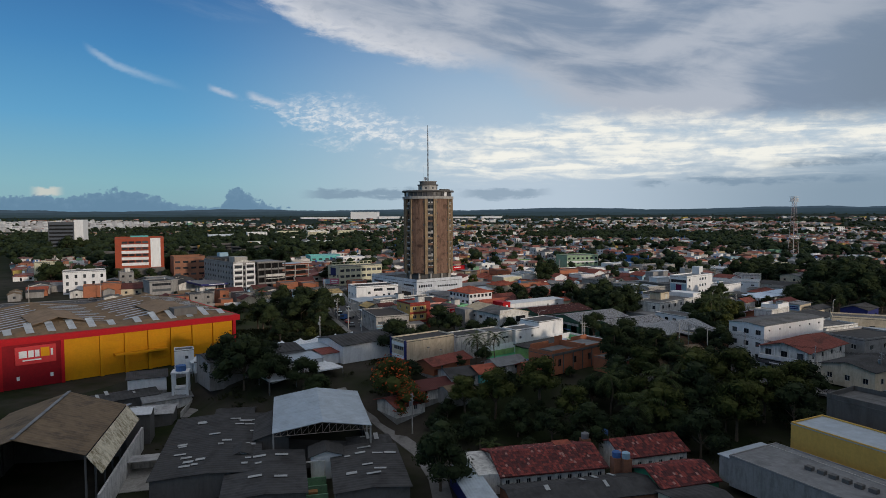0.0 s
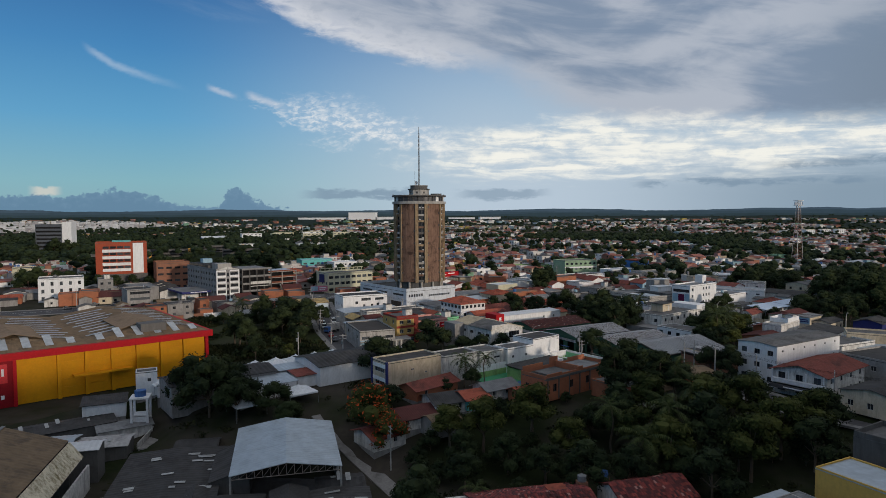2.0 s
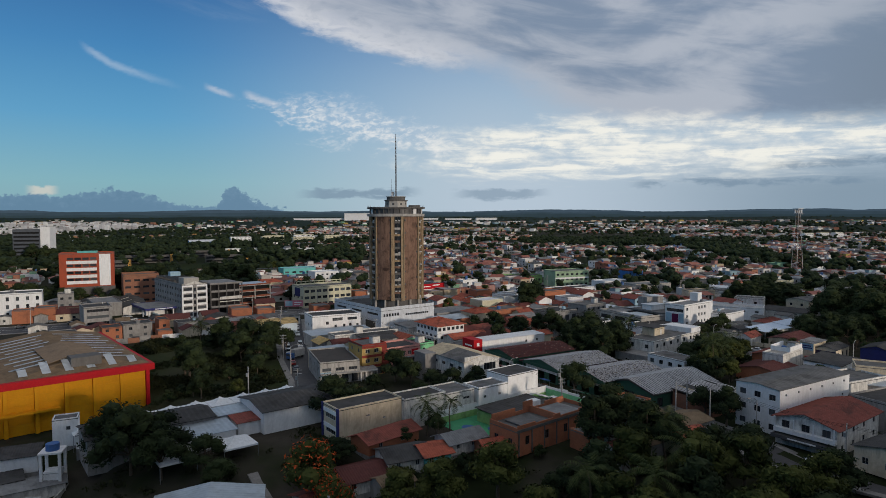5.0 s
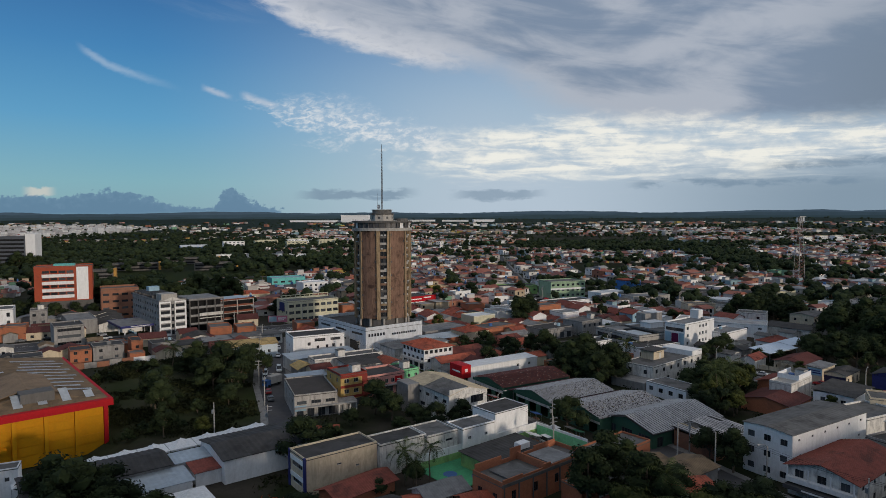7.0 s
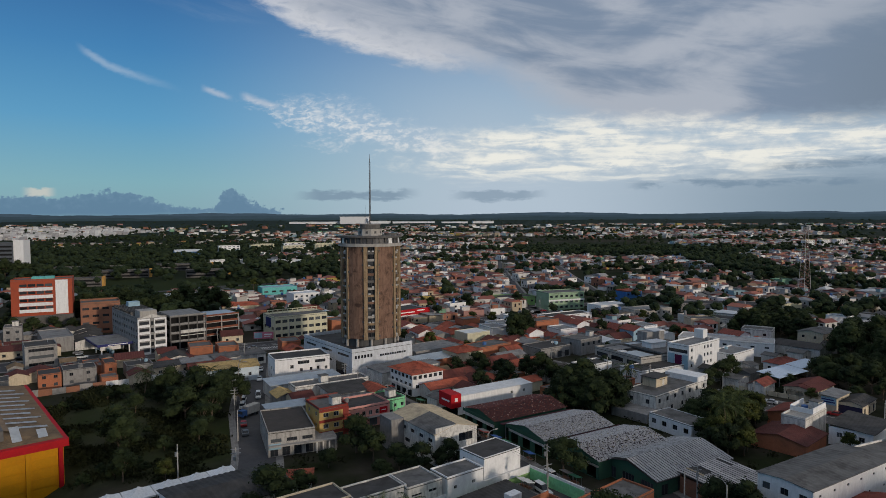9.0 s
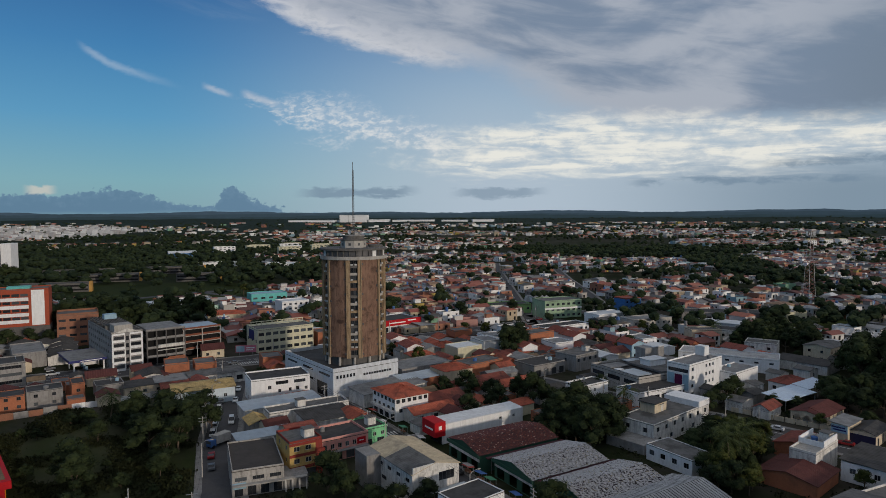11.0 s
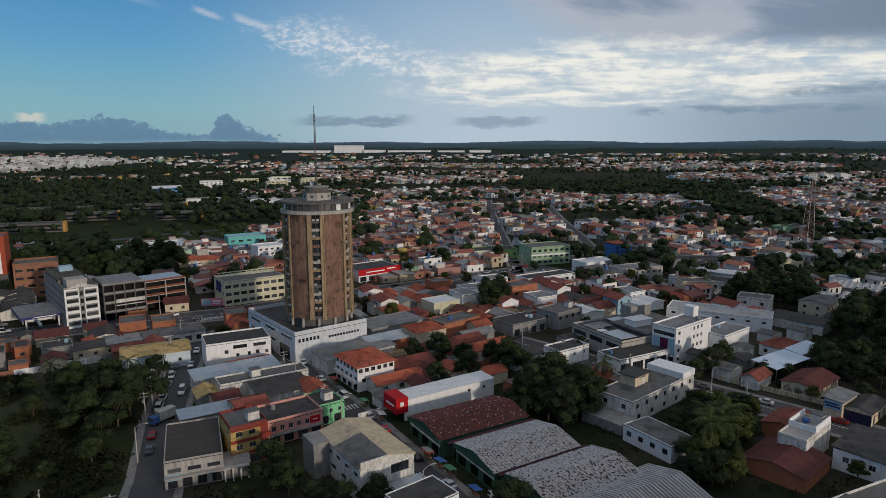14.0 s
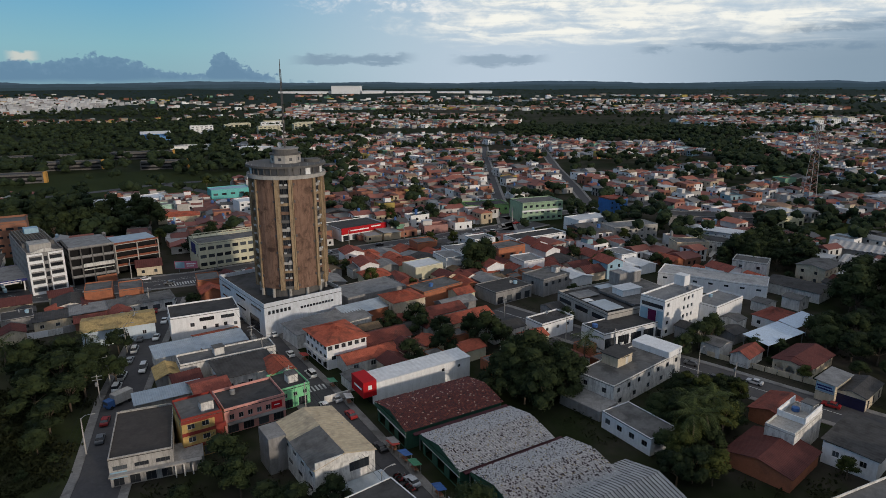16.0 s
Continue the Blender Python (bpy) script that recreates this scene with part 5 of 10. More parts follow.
def sheeted(bm, a, b, c, d, nu, nv, miss, seed, lap=0.96):
    """A roof slope laid with single overlapping sheets, some of them gone."""
    rng = random.Random(seed)
    a, b, c, d = (Vector(p) for p in (a, b, c, d))
    up = (b - a).cross(d - a).normalized()
    for i in range(nu):
        for j in range(nv):
            if rng.random() < miss:
                continue
            q = []
            for s, t in ((i, j - 0.08), (i + lap, j - 0.08), (i + lap, j + 1), (i, j + 1)):
                k = max(0, t) / nv
                p = a.lerp(b, s / nu).lerp(d.lerp(c, s / nu), k)
                q.append(p + up * (0.10 if t <= j else 0.03) + up * rng.uniform(0, 0.03))
            m0, m1 = (q[0] + q[1]) / 2 + up * 0.08, (q[3] + q[2]) / 2 + up * 0.08
            v = [bm.verts.new(p) for p in (*q, m0, m1)]
            bm.faces.new((v[0], v[4], v[5], v[3])), bm.faces.new((v[4], v[1], v[2], v[5]))


SHEETS = island_mat("patched_corrugated_sheets", [(0.0, (0.46, 0.445, 0.44)), (0.3, (0.38, 0.365, 0.36)), (0.6, (0.52, 0.50, 0.49)), (0.85, (0.26, 0.25, 0.25)), (0.95, (0.33, 0.27, 0.17))], grain=1.5)
OLDTILES = island_mat("dark_red_roof_pieces", [(0.0, (0.10, 0.025, 0.022)), (0.35, (0.075, 0.02, 0.02)), (0.6, (0.14, 0.035, 0.028)), (0.85, (0.20, 0.06, 0.04)), (0.95, (0.42, 0.30, 0.24))], grain=2.0)


def barn(label, x, y, w, d, rot, h, rise, material, miss, cells, seed):
    """A market barn, ridge along its length w, its gable facing the street."""
    FOOT.append((x, y, w, d, radians(rot)))
    t = thing("market_barn", x, y, rot, label, "barn", "market barns", 0)
    part("wall", wall_shell(w, d, h, {"l": row(d, 3, 3.0, 0.1, 2.6)}, ("x", rise)), GREEN, t)
    part("plaster_band", boxes((-w / 2 - 0.08, -w / 2 + 0.05, -d / 2 + 0.1, d / 2 - 0.1, 2.75, h - 0.6)), OLDWHITE, t)
    # dark sheet put in for the shade seen through missing roof sheets
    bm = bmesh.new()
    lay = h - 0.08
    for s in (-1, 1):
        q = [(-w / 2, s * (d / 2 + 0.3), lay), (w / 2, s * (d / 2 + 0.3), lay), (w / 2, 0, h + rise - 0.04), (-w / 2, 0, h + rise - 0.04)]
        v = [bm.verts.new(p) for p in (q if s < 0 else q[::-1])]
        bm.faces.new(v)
    part("underlay", bm, mat("barn_gap_shade", (0.055, 0.040, 0.045), stain=0.4), t)
    bm = bmesh.new()
    o, e = w / 2 + 0.4, d / 2 + 0.5
    sheeted(bm, (-o, -e, h), (o, -e, h), (o, 0, h + rise + 0.06), (-o, 0, h + rise + 0.06), cells[0], cells[1], miss, seed)
    sheeted(bm, (o, e, h), (-o, e, h), (-o, 0, h + rise + 0.06), (o, 0, h + rise + 0.06), cells[0], cells[1], miss, seed + 1)
    tagged(part("sheeting", bm, material, t), kind="stuff")
    part("fascia", boxes((-w / 2 - 0.55, -w / 2 - 0.40, -d / 2 - 0.5, d / 2 + 0.5, h - 0.75, h + 0.05)), GREEN, t)
    return t


barn("long market barn under dark red tiles with a green wall", 18.0, 240.0, 25.0, 14.5, 36, 4.6, 1.5, OLDTILES, 0.04, (66, 22), 5)
barn("market barn under pale patched corrugated sheets", 29.5, 226.4, 23.0, 14.8, 36, 4.4, 1.6, SHEETS, 0.07, (84, 22), 7)
barn("market barn whose pale roof sheets have many gaps", 41.0, 214.5, 23.5, 14.5, 36, 4.3, 1.6, SHEETS, 0.17, (84, 22), 9)
BM4 = building("market_barn", "green-fronted market barn under whole grey corrugated sheets", "barn", 51.8, 207.0, 24.5, 16.0, 35.5, 3.6, GREEN, "gable", DARKROOF, rise=1.9, axis="x", over=0.5, period=0.9, amp=0.02, windows={"l": row(16, 3, 3.4, 0.1, 2.6), "f": row(24.5, 2, 2.0, 0.1, 2.4, 0, 10)}, frame_mat=DARKFRAME, group="market barns", z=0)
bm = bmesh.new()
sheeted(bm, (-12.8, -8.6, 3.78), (12.8, -8.6, 3.78), (12.8, 0, 6.0), (-12.8, 0, 6.0), 30, 3, 0.0, 14, 0.74)
sheeted(bm, (12.8, 8.6, 3.78), (-12.8, 8.6, 3.78), (-12.8, 0, 6.0), (12.8, 0, 6.0), 30, 3, 0.0, 15, 0.74)
tagged(part("sheeting", bm, island_mat("grey_barn_sheets", [(0.0, (0.37, 0.37, 0.375)), (0.3, (0.34, 0.34, 0.345)), (0.55, (0.40, 0.40, 0.40)), (0.85, (0.30, 0.30, 0.305))], grain=1.5), BM4), kind="stuff")
building("market_annex", "brown-walled annex under a worn pale corrugated roof", "barn", 61.5, 196.6, 15.0, 11.5, 37, 3.7, BROWNBRICK, "shed", DARKROOF, tilt=0.8, period=0.8, amp=0.02)
MA = bpy.data.objects["market_annex"]
bm = bmesh.new()
sheeted(bm, (-7.8, -6.1, 3.92), (7.8, -6.1, 3.92), (7.8, 6.1, 4.72), (-7.8, 6.1, 4.72), 17, 3, 0.12, 19, 0.72)
tagged(part("sheeting", bm, SHEETS, MA), kind="stuff")

# ---- left side: hotel, unfinished frames, gas station ----
HT = building("hotel", "grey five-storey hotel with a white banded front", "hotel", -152.5, 334.7, 12.0, 42.0, 46, 15.8, GREYWALL, roof_mat=FLATROOF, parapet=0.6,
              windows={"l": storeys(42, 11, 1.6, 5, 3.0, 1.0, 1.3), "f": storeys(12, 1, 3.9, 5, 3.0, 1.2, 1.25, 0.5, 5.0) + storeys(12, 1, 3.9, 5, 3.0, 1.2, 1.25, 7.0, 11.5) + storeys(12, 1, 1.2, 5, 3.0, 0.6, 1.8, 5.3, 6.7)}, frame_mat=DARKFRAME)
for k in range(6):
    for x0, x1 in ((-5.9, -0.9), (0.9, 5.9)):
        part("white_band", boxes((x0, x1, -21.16, -21.02, 3.0 * k - (0 if k else -0.1), min(15.75, 3.0 * k + 1.05))), WHITE, HT)
for k in range(5):
    for x0, x1 in ((-5.95, -5.35), (-1.15, -0.85), (0.85, 1.15), (5.35, 5.95)):
        part("white_pier", boxes((x0, x1, -21.14, -21.02, 3.0 * k + 1.05, 3.0 * k + 3.0)), WHITE, HT)
bm = bmesh.new()
v = [bm.verts.new(p) for p in ((-5.5, -21.1, 15.95), (5.5, -21.1, 15.95), (0, -21.1, 17.6), (-5.5, -20.8, 15.95), (5.5, -20.8, 15.95), (0, -20.8, 17.6))]
for q in ((0, 1, 2), (5, 4, 3), (1, 4, 5, 2), (0, 2, 5, 3)):
    bm.faces.new([v[i] for i in q])
part("pediment", bm, OLDWHITE, HT)
part("stair_house", boxes((-4.5, 2.5, -19.5, -12, 15.95, 19.0)), CONCRETE, HT)
part("roof_frame", boxes(*[(-5.5 + 1.1 * k, -5.2 + 1.1 * k, -9, 19, 17.6, 17.9) for k in range(10)], *[(-5.5, 5.2, -9 + 7 * k, -8.7 + 7 * k, 15.9, 17.6) for k in range(5)]), DARKCON, HT)
part("roof_tank", boxes((-2, 3, 8, 12, 17.9, 20.0)), SKYBLUE, HT)


def frame_block(label, x, y, w, d, rot, floors, fh, bays, slab, infill, roof_mat):
    """Unfinished concrete frame with slabs, columns and low infill walls."""
    FOOT.append((x, y, w, d, radians(rot)))
    t = thing("concrete_frame", x, y, rot, label, "building", z=0)
    # black block added so the open floors read as deep shade
    part("core_wall", boxes((-w / 2 + 0.4, w / 2 - 0.4, -d / 2 + 3.2, d / 2, -0.5, floors * fh - 0.3)), BLACK, t)
    for k in range(floors + 1):
        part("slab", boxes((-w / 2, w / 2, -d / 2, d / 2, k * fh - 0.28, k * fh)), slab, t)
        if k < floors:
            for i in range(bays + 1):
                px = -w / 2 + 0.25 + (w - 0.5) * i / bays
                part("column", boxes((px - 0.22, px + 0.22, -d / 2 + 0.05, -d / 2 + 0.5, k * fh, (k + 1) * fh - 0.28)), slab, t)
            for i in range(4):
                py = -d / 2 + 0.3 + (d - 0.6) * i / 3
                part("column", boxes((-w / 2 + 0.03, -w / 2 + 0.4, py - 0.2, py + 0.2, k * fh + 0.01, (k + 1) * fh - 0.29)), slab, t)
            if k:
                part("infill", boxes((-w / 2 + 0.5, w / 2 - 0.5, -d / 2 + 0.12, -d / 2 + 0.3, k * fh, k * fh + 0.85)), infill, t)
                part("side_infill", boxes((-w / 2 + 0.1, -w / 2 + 0.25, -d / 2 + 0.55, d / 2 - 0.5, k * fh, k * fh + 1.9)), infill, t)
    part("roof_sheet", boxes((-w / 2 + 0.6, w / 2 - 0.6, -d / 2 + 1.2, d / 2 - 0.6, floors * fh + 0.25, floors * fh + 0.4)), roof_mat, t)
    part("roof_edge", boxes((-w / 2, w / 2, -d / 2, -d / 2 + 0.25, floors * fh, floors * fh + 0.7)), infill, t)
    return t


FB = frame_block("dark unfinished concrete frame building with open floors", -134.0, 339.0, 16.0, 21.0, 44, 4, 3.8, 4, DARKCON, GREYWALL, GREYROOF)
part("white_balcony", boxes((-3.5, 7.2, -11.4, -10.55, 7.7, 9.0), (-3.5, 7.2, -11.0, -10.55, 6.4, 6.7)), OLDWHITE, FB)
part("brick_infill", boxes((0.5, 7.6, -10.62, -10.35, 0.1, 3.2)), BRICK, FB)
frame_block("orange brick and pale concrete frame with four open floors", -126.0, 357.0, 17.5, 15.0, 47, 4, 3.1, 2, CONCRETE, mat("bare_red_brick", (0.22, 0.075, 0.045), stain=0.35, grain=4.0), METALROOF)
CR = building("cream_office", "long cream office building with bands of windows", "office", -90.1, 370.1, 27.5, 16.5, 40, 10.6, PALEYELLOW, roof_mat=FLATROOF, parapet=0.5,
              windows={"f": storeys(27.5, 8, 2.6, 3, 3.4, 1.1, 1.5), "l": storeys(16.5, 3, 2.0, 2, 3.4, 1.1, 1.5, first=1)})
part("roof_colonnade", boxes(*[(-13 + 2.6 * k, -12.7 + 2.6 * k, 4, 4.3, 10.8, 12.6) for k in range(11)], (-13.2, 13.6, 3.9, 4.4, 12.6, 12.9), (-13.2, 13.6, 4.2, 8, 10.8, 11.0)), PALEYELLOW, CR)
part("blue_panel", boxes((-13.95, -13.76, -3, 4, 5.5, 10)), NAVY, CR)
FOOT.append((-160.0, 324.0, 16, 24, radians(46)))
G = thing("petrol_station", -161.5, 324.0, 46, "petrol station with a navy-edged flat canopy", "petrol station", z=0)
part("canopy", boxes((-6, 9, -12, 12, 4.6, 5.2)), GREYROOF, G)
part("canopy_edge", boxes((-6.15, 9.15, -12.15, -12.0, 4.3, 5.3), (-6.15, -6.0, -12, 12, 4.3, 5.3), (9.0, 9.15, -12, 12, 4.3, 5.3), (-6.15, 9.15, 12.0, 12.15, 4.3, 5.3)), NAVY, G)
part("edge_lettering", boxes((-2, 6, -12.2, -12.15, 4.65, 4.95)), WHITE, G)
for x in (-4, 7):
    for y in (-10, 0, 10):
        part("column", boxes((x - 0.25, x + 0.25, y - 0.25, y + 0.25, -0.2, 4.6)), WHITE, G)
part("shop", boxes((-2, 7, 2, 11, 0, 3.2)), WHITE, G)
for k in range(3):
    part("pump", boxes((0.2, 1.2, -9 + 4 * k, -8.4 + 4 * k, 0, 1.7)), SKYBLUE, G)
HL = building("yellow_roofed_hall", "pale blue hall under a low mottled yellow tile roof", "hall", -86.5, 282.0, 20.0, 13.0, 32, 5.2, mat("pale_blue_white_paint", (0.52, 0.60, 0.66), streak=0.2, stain=0.2), "gable", YELTILE, rise=1.2, axis="x", period=0.7, windows={"f": row(24, 5, 1.1, 1.9, 1.2)})
building("grey_roof_shop", "low shop under a dark grey sheet roof", "shop", -92.0, 304.0, 20.0, 8.0, 40, 4.2, OLDWHITE, "shed", FLATROOF, tilt=0.5, windows={"f": row(20, 5, 2.4, 1.0, 1.8)})
building("grey_shop", "low shop under a grey sheet roof", "shop", -104.0, 296.0, 14.0, 9.0, 36, 3.8, BROWNBRICK, "shed", GREYROOF, tilt=0.4)
OW = building("orange_white_office", "orange-framed white office building on a dark base", "office", -226.5, 371.0, 27.0, 15.0, 32, 27.4, ORANGE, roof_mat=FLATROOF, parapet=0.5,
              windows={"f": [(a, b, z, z + 1.35) for z in (12.6, 16.5, 20.4, 24.2) for a, b in ((3.7, 6.9), (7.4, 10.6), (11.2, 14.4), (14.9, 18.1))]}, frame_mat=DARKFRAME)
part("white_panel", boxes((6.0, 11.6, -7.7, -7.52, 9.6, 27.3)), WHITE, OW)
for z in (11.0, 14.4, 18.3, 22.2):
    part("white_band", boxes((-10.0, 4.8, -7.66, -7.52, z - 0.2, z + 1.5)), WHITE, OW)
part("dark_base", boxes((-13.9, 13.9, -8.4, 7.0, -0.5, 9.2)), DARKCON, OW)
part("roof_room", boxes((-5, 5, -2, 4, 27.55, 28.7)), TEAL, OW)
building("brown_brick_block", "bare brown brick four-storey block", "building", -196.0, 372.0, 18.0, 16.0, 36, 15.4, BROWNBRICK, roof_mat=FLATROOF, parapet=0.9, windows={"f": storeys(18, 4, 3.0, 4, 3.7, 1.3, 1.2), "l": storeys(16, 3, 2.0, 4, 3.7, 1.3, 1.2)}, frame_mat=DARKFRAME)
building("white_clinic", "white three-storey block with tall narrow windows", "building", -226.0, 318.0, 20.0, 15.0, 36, 11.4, WHITE, roof_mat=FLATROOF, windows={"f": storeys(20, 5, 1.3, 3, 3.7, 0.9, 1.9)}, frame_mat=DARKFRAME)
building("grey_annex", "narrow grey three-storey house", "house", -208.0, 327.0, 7.0, 10.0, 36, 10.0, GREYWALL, roof_mat=FLATROOF, windows={"f": storeys(7, 2, 1.4, 3, 3.3)}, frame_mat=DARKFRAME)
building("cream_block", "cream three-storey block with long dark windows", "building", -290.0, 372.0, 13.0, 16.0, 40, 11.6, PALEYELLOW, roof_mat=FLATROOF, windows={"f": storeys(13, 1, 9.0, 3, 3.6, 1.2, 1.1)}, frame_mat=DARKFRAME)
building("dark_office_house", "grey three-storey house with a white shop front", "house", -172.0, 297.0, 11.0, 14.0, 42, 8.6, GREYWALL, roof_mat=DARKROOF, windows={"f": storeys(11, 1, 8.5, 3, 2.8, 1.2, 1.2), "l": []}, frame_mat=DARKFRAME)
building("long_grey_house", "long low grey house with a pale end wall", "house", -190.0, 330.0, 12.0, 26.0, 42, 6.2, GREYWALL, roof_mat=GREYROOF)
for i, (x, w, h, m, lab) in enumerate(((-145.5, 7.0, 5.0, BRICK, "unplastered orange brick house behind the vacant plot"), (-138.5, 10.5, 5.6, GREYWALL, "grey cement house with small dark windows"),
                                       (-131.0, 4.0, 6.4, BRICK, "narrow orange brick house"), (-123.5, 9.0, 4.4, GREYWALL, "low house with a yellow upper wall"), (-158.0, 9.0, 4.4, GREYWALL, "low grey shed with a stained wall"))):
    building("brick_row_house", lab, "house", x, 276.0 + (x + 135) * 0.84, w, 9.0, 40, h, m, roof_mat=DARKROOF, parapet=0.2, windows={"f": storeys(w, 2 if w > 6 else 1, 1.2, 2, 2.7, 0.9, 1.1)}, frame_mat=DARKFRAME, group="row of brick houses")
PW = thing("plot_wall", -118, 272, 40, "stained white boundary wall of the vacant plot", "wall", z=0)
for k in range(16):
    part("panel", boxes((-36 + 4.0 * k, -32.05 + 4.0 * k, 0 + 0.02 * (k % 3), 0.2 + 0.02 * (k % 3), -0.3, 2.0 + 0.12 * ((k * 7) % 4))), (WHITE if k % 3 else OLDWHITE) if 7 <= k <= 12 else GREYWALL if k % 2 else BROWNBRICK, PW)
building("low_house", "low house under a dark lean-to roof", "house", -112.0, 288.5, 13.0, 8.0, 38, 3.6, CREAM, "shed", DARKROOF, tilt=0.5, windows={"f": row(13, 3, 1.2, 1.2, 1.2)})
building("low_house", "low house under red-brown tiles", "house", -100.0, 288.0, 9.0, 7.0, 36, 3.4, BROWNBRICK, "gable", TILE, rise=1.2)

# ---- yellow and red store ----


SKYLIGHT = mat("pale_skylight_sheet", (0.66, 0.70, 0.74), rough=0.45, stain=0.2, grain=0.8, dirt=(0.35, 0.37, 0.4))


def store():
    ux, vy = (0.693, 0.721), (-0.721, 0.693)
    w, d, h = 64.0, 60.0, 13.2
    cx, cy = -85.6 - ux[0] * (w / 2 + 0.7) + vy[0] * (d / 2 + 0.9), 194.3 - ux[1] * (w / 2 + 0.7) + vy[1] * (d / 2 + 0.9)
    FOOT.append((cx, cy, w + 4, d + 4, radians(46.1)))
    t = thing("wholesale_store", cx, cy, 46.1, "large yellow warehouse store with a red eave and entrance", "store", z=-4.5)
    part("wall", wall_shell(w, d, h, {}), YELLOW, t)
    part("red_eave", boxes((-w / 2 - 0.9, w / 2 + 0.9, -d / 2 - 1.5, -d / 2 + 0.3, h - 1.5, h + 0.2), (w / 2 - 0.3, w / 2 + 0.9, -d / 2 + 0.3, d / 2, h - 1.5, h + 0.2),
                            (-w / 2 - 0.9, -w / 2 + 0.3, -d / 2 + 0.3, d / 2, h - 1.5, h + 0.2)), RED, t, "red painted metal eave")
    for k in range(7):
        x = w / 2 - 0.7 - 6.4 * k
        part("pier", boxes((x - 0.45, x + 0.45, -d / 2 - 0.95, -d / 2 - 0.02, 0, h - 1.5)), RED if k == 0 else YELLOW, t)
        if k:
            for z in (0.6, 2.85, 5.1, 7.35, 9.6):
                part("cladding_panel", boxes((x + 0.6, x + 5.8, -d / 2 - 0.12, -d / 2 - 0.02, z, z + 2.1)), YELLOW, t)
    part("entrance_block", boxes((-w / 2 + 1.2, -w / 2 + 15.2, -d / 2 - 1.2, -d / 2 - 0.03, 0, h - 1.55)), mat("deep_red_paint", (0.24, 0.006, 0.012), rough=0.7, stain=0.15, dirt=(0.1, 0.01, 0.01)), t, "deep red painted entrance block")
    for x in (-w / 2 + 1.2, -w / 2 + 15.2):
        part("entrance_pier", boxes((x - 0.4, x + 0.4, -d / 2 - 1.6, -d / 2 - 1.0, 0, h - 1.52)), RED, t)
    part("sign", boxes((-w / 2 + 4.4, -w / 2 + 13.6, -d / 2 - 1.75, -d / 2 - 1.2, 6.3, 11.0)), mat("bright_red_sign", (0.55, 0.010, 0.018), rough=0.55, stain=0.08, dirt=(0.3, 0.01, 0.01)), t, "bright red sign with white bars")
    for x0, x1 in ((5.2, 7.0), (7.3, 8.5), (8.8, 9.8), (12.4, 12.9)):
        part("sign_bar", boxes((-w / 2 + x0, -w / 2 + x1, -d / 2 - 1.82, -d / 2 - 1.75, 8.1, 9.9)), WHITE, t)
    part("sign_mark", boxes((-w / 2 + 10.1, -w / 2 + 12.1, -d / 2 - 1.82, -d / 2 - 1.75, 8.0, 10.4)), YELLOW, t)
    part("sign_bar", boxes((-w / 2 + 6.0, -w / 2 + 10.2, -d / 2 - 1.82, -d / 2 - 1.75, 7.2, 7.55)), WHITE, t)
    part("small_window", boxes((-w / 2 + 4.6, -w / 2 + 5.3, -d / 2 - 1.26, -d / 2 - 1.2, 2.2, 3.2), (-w / 2 + 12.2, -w / 2 + 12.9, -d / 2 - 1.26, -d / 2 - 1.2, 2.2, 3.2)), WHITE, t)
    part("loading_canopy", boxes((-4.0, 10.5, -d / 2 - 2.6, -d / 2 - 0.1, 5.4, 5.9)), YELLOW, t)
    # two low pitched bays with skylights
    half = w / 2
    for b in range(2):
        x0, x1 = -w / 2 + half * b, -w / 2 + half * (b + 1)
        bm = bmesh.new()
        mid, lo, hi = (x0 + x1) / 2, h + 0.22, h + 2.4
        slope(bm, (x0, d / 2, lo), (x0, -d / 2, lo), (mid, -d / 2 + 8, hi), (mid, d / 2, hi), 1.1, 0.10)
        slope(bm, (x1, -d / 2, lo), (x1, d / 2, lo), (mid, d / 2, hi), (mid, -d / 2 + 8, hi), 1.1, 0.10)
        slope(bm, (x0, -d / 2, lo), (x1, -d / 2, lo), (mid + 0.01, -d / 2 + 8, hi), (mid - 0.01, -d / 2 + 8, hi), 1.1, 0.10)
        part("roof", bm, BROWNROOF, t)
        for k in range(10):
            for s in (-1, 1):
                xa, xb = mid + s * (1.5 + (k % 3) * 1.0), mid + s * (14.6 - (k % 2) * 1.6)
                za, zb = hi - (hi - lo) * abs(xa - mid) / (half / 2) + 0.18, hi - (hi - lo) * abs(xb - mid) / (half / 2) + 0.18
                y = -d / 2 + 10 + 4.6 * k
                bm = bmesh.new()
                v = [bm.verts.new(p) for p in ((xa, y, za), (xb, y, zb), (xb, y + 1.5, zb), (xa, y + 1.5, za))]
                bm.faces.new(v if s > 0 else v[::-1])
                bmesh.ops.solidify(bm, geom=list(bm.faces), thickness=0.08)
                part("skylight", bm, SKYLIGHT, t)
        bm = bmesh.new()
        slope(bm, (mid - 6.5, -d / 2 + 30, hi - 0.35), (mid - 6.5, -d / 2 + 7, hi - 0.35), (mid, -d / 2 + 8, hi + 1.2), (mid, -d / 2 + 30, hi + 1.2), 1.1, 0.08)
        slope(bm, (mid + 6.5, -d / 2 + 7, hi - 0.35), (mid + 6.5, -d / 2 + 30, hi - 0.35), (mid, -d / 2 + 30, hi + 1.2), (mid, -d / 2 + 8, hi + 1.2), 1.1, 0.08)
        part("ridge_monitor", bm, mat("brown_monitor_sheet", (0.21, 0.15, 0.10), stain=0.35, grain=0.8), t, "raised brown sheet over the ridge")
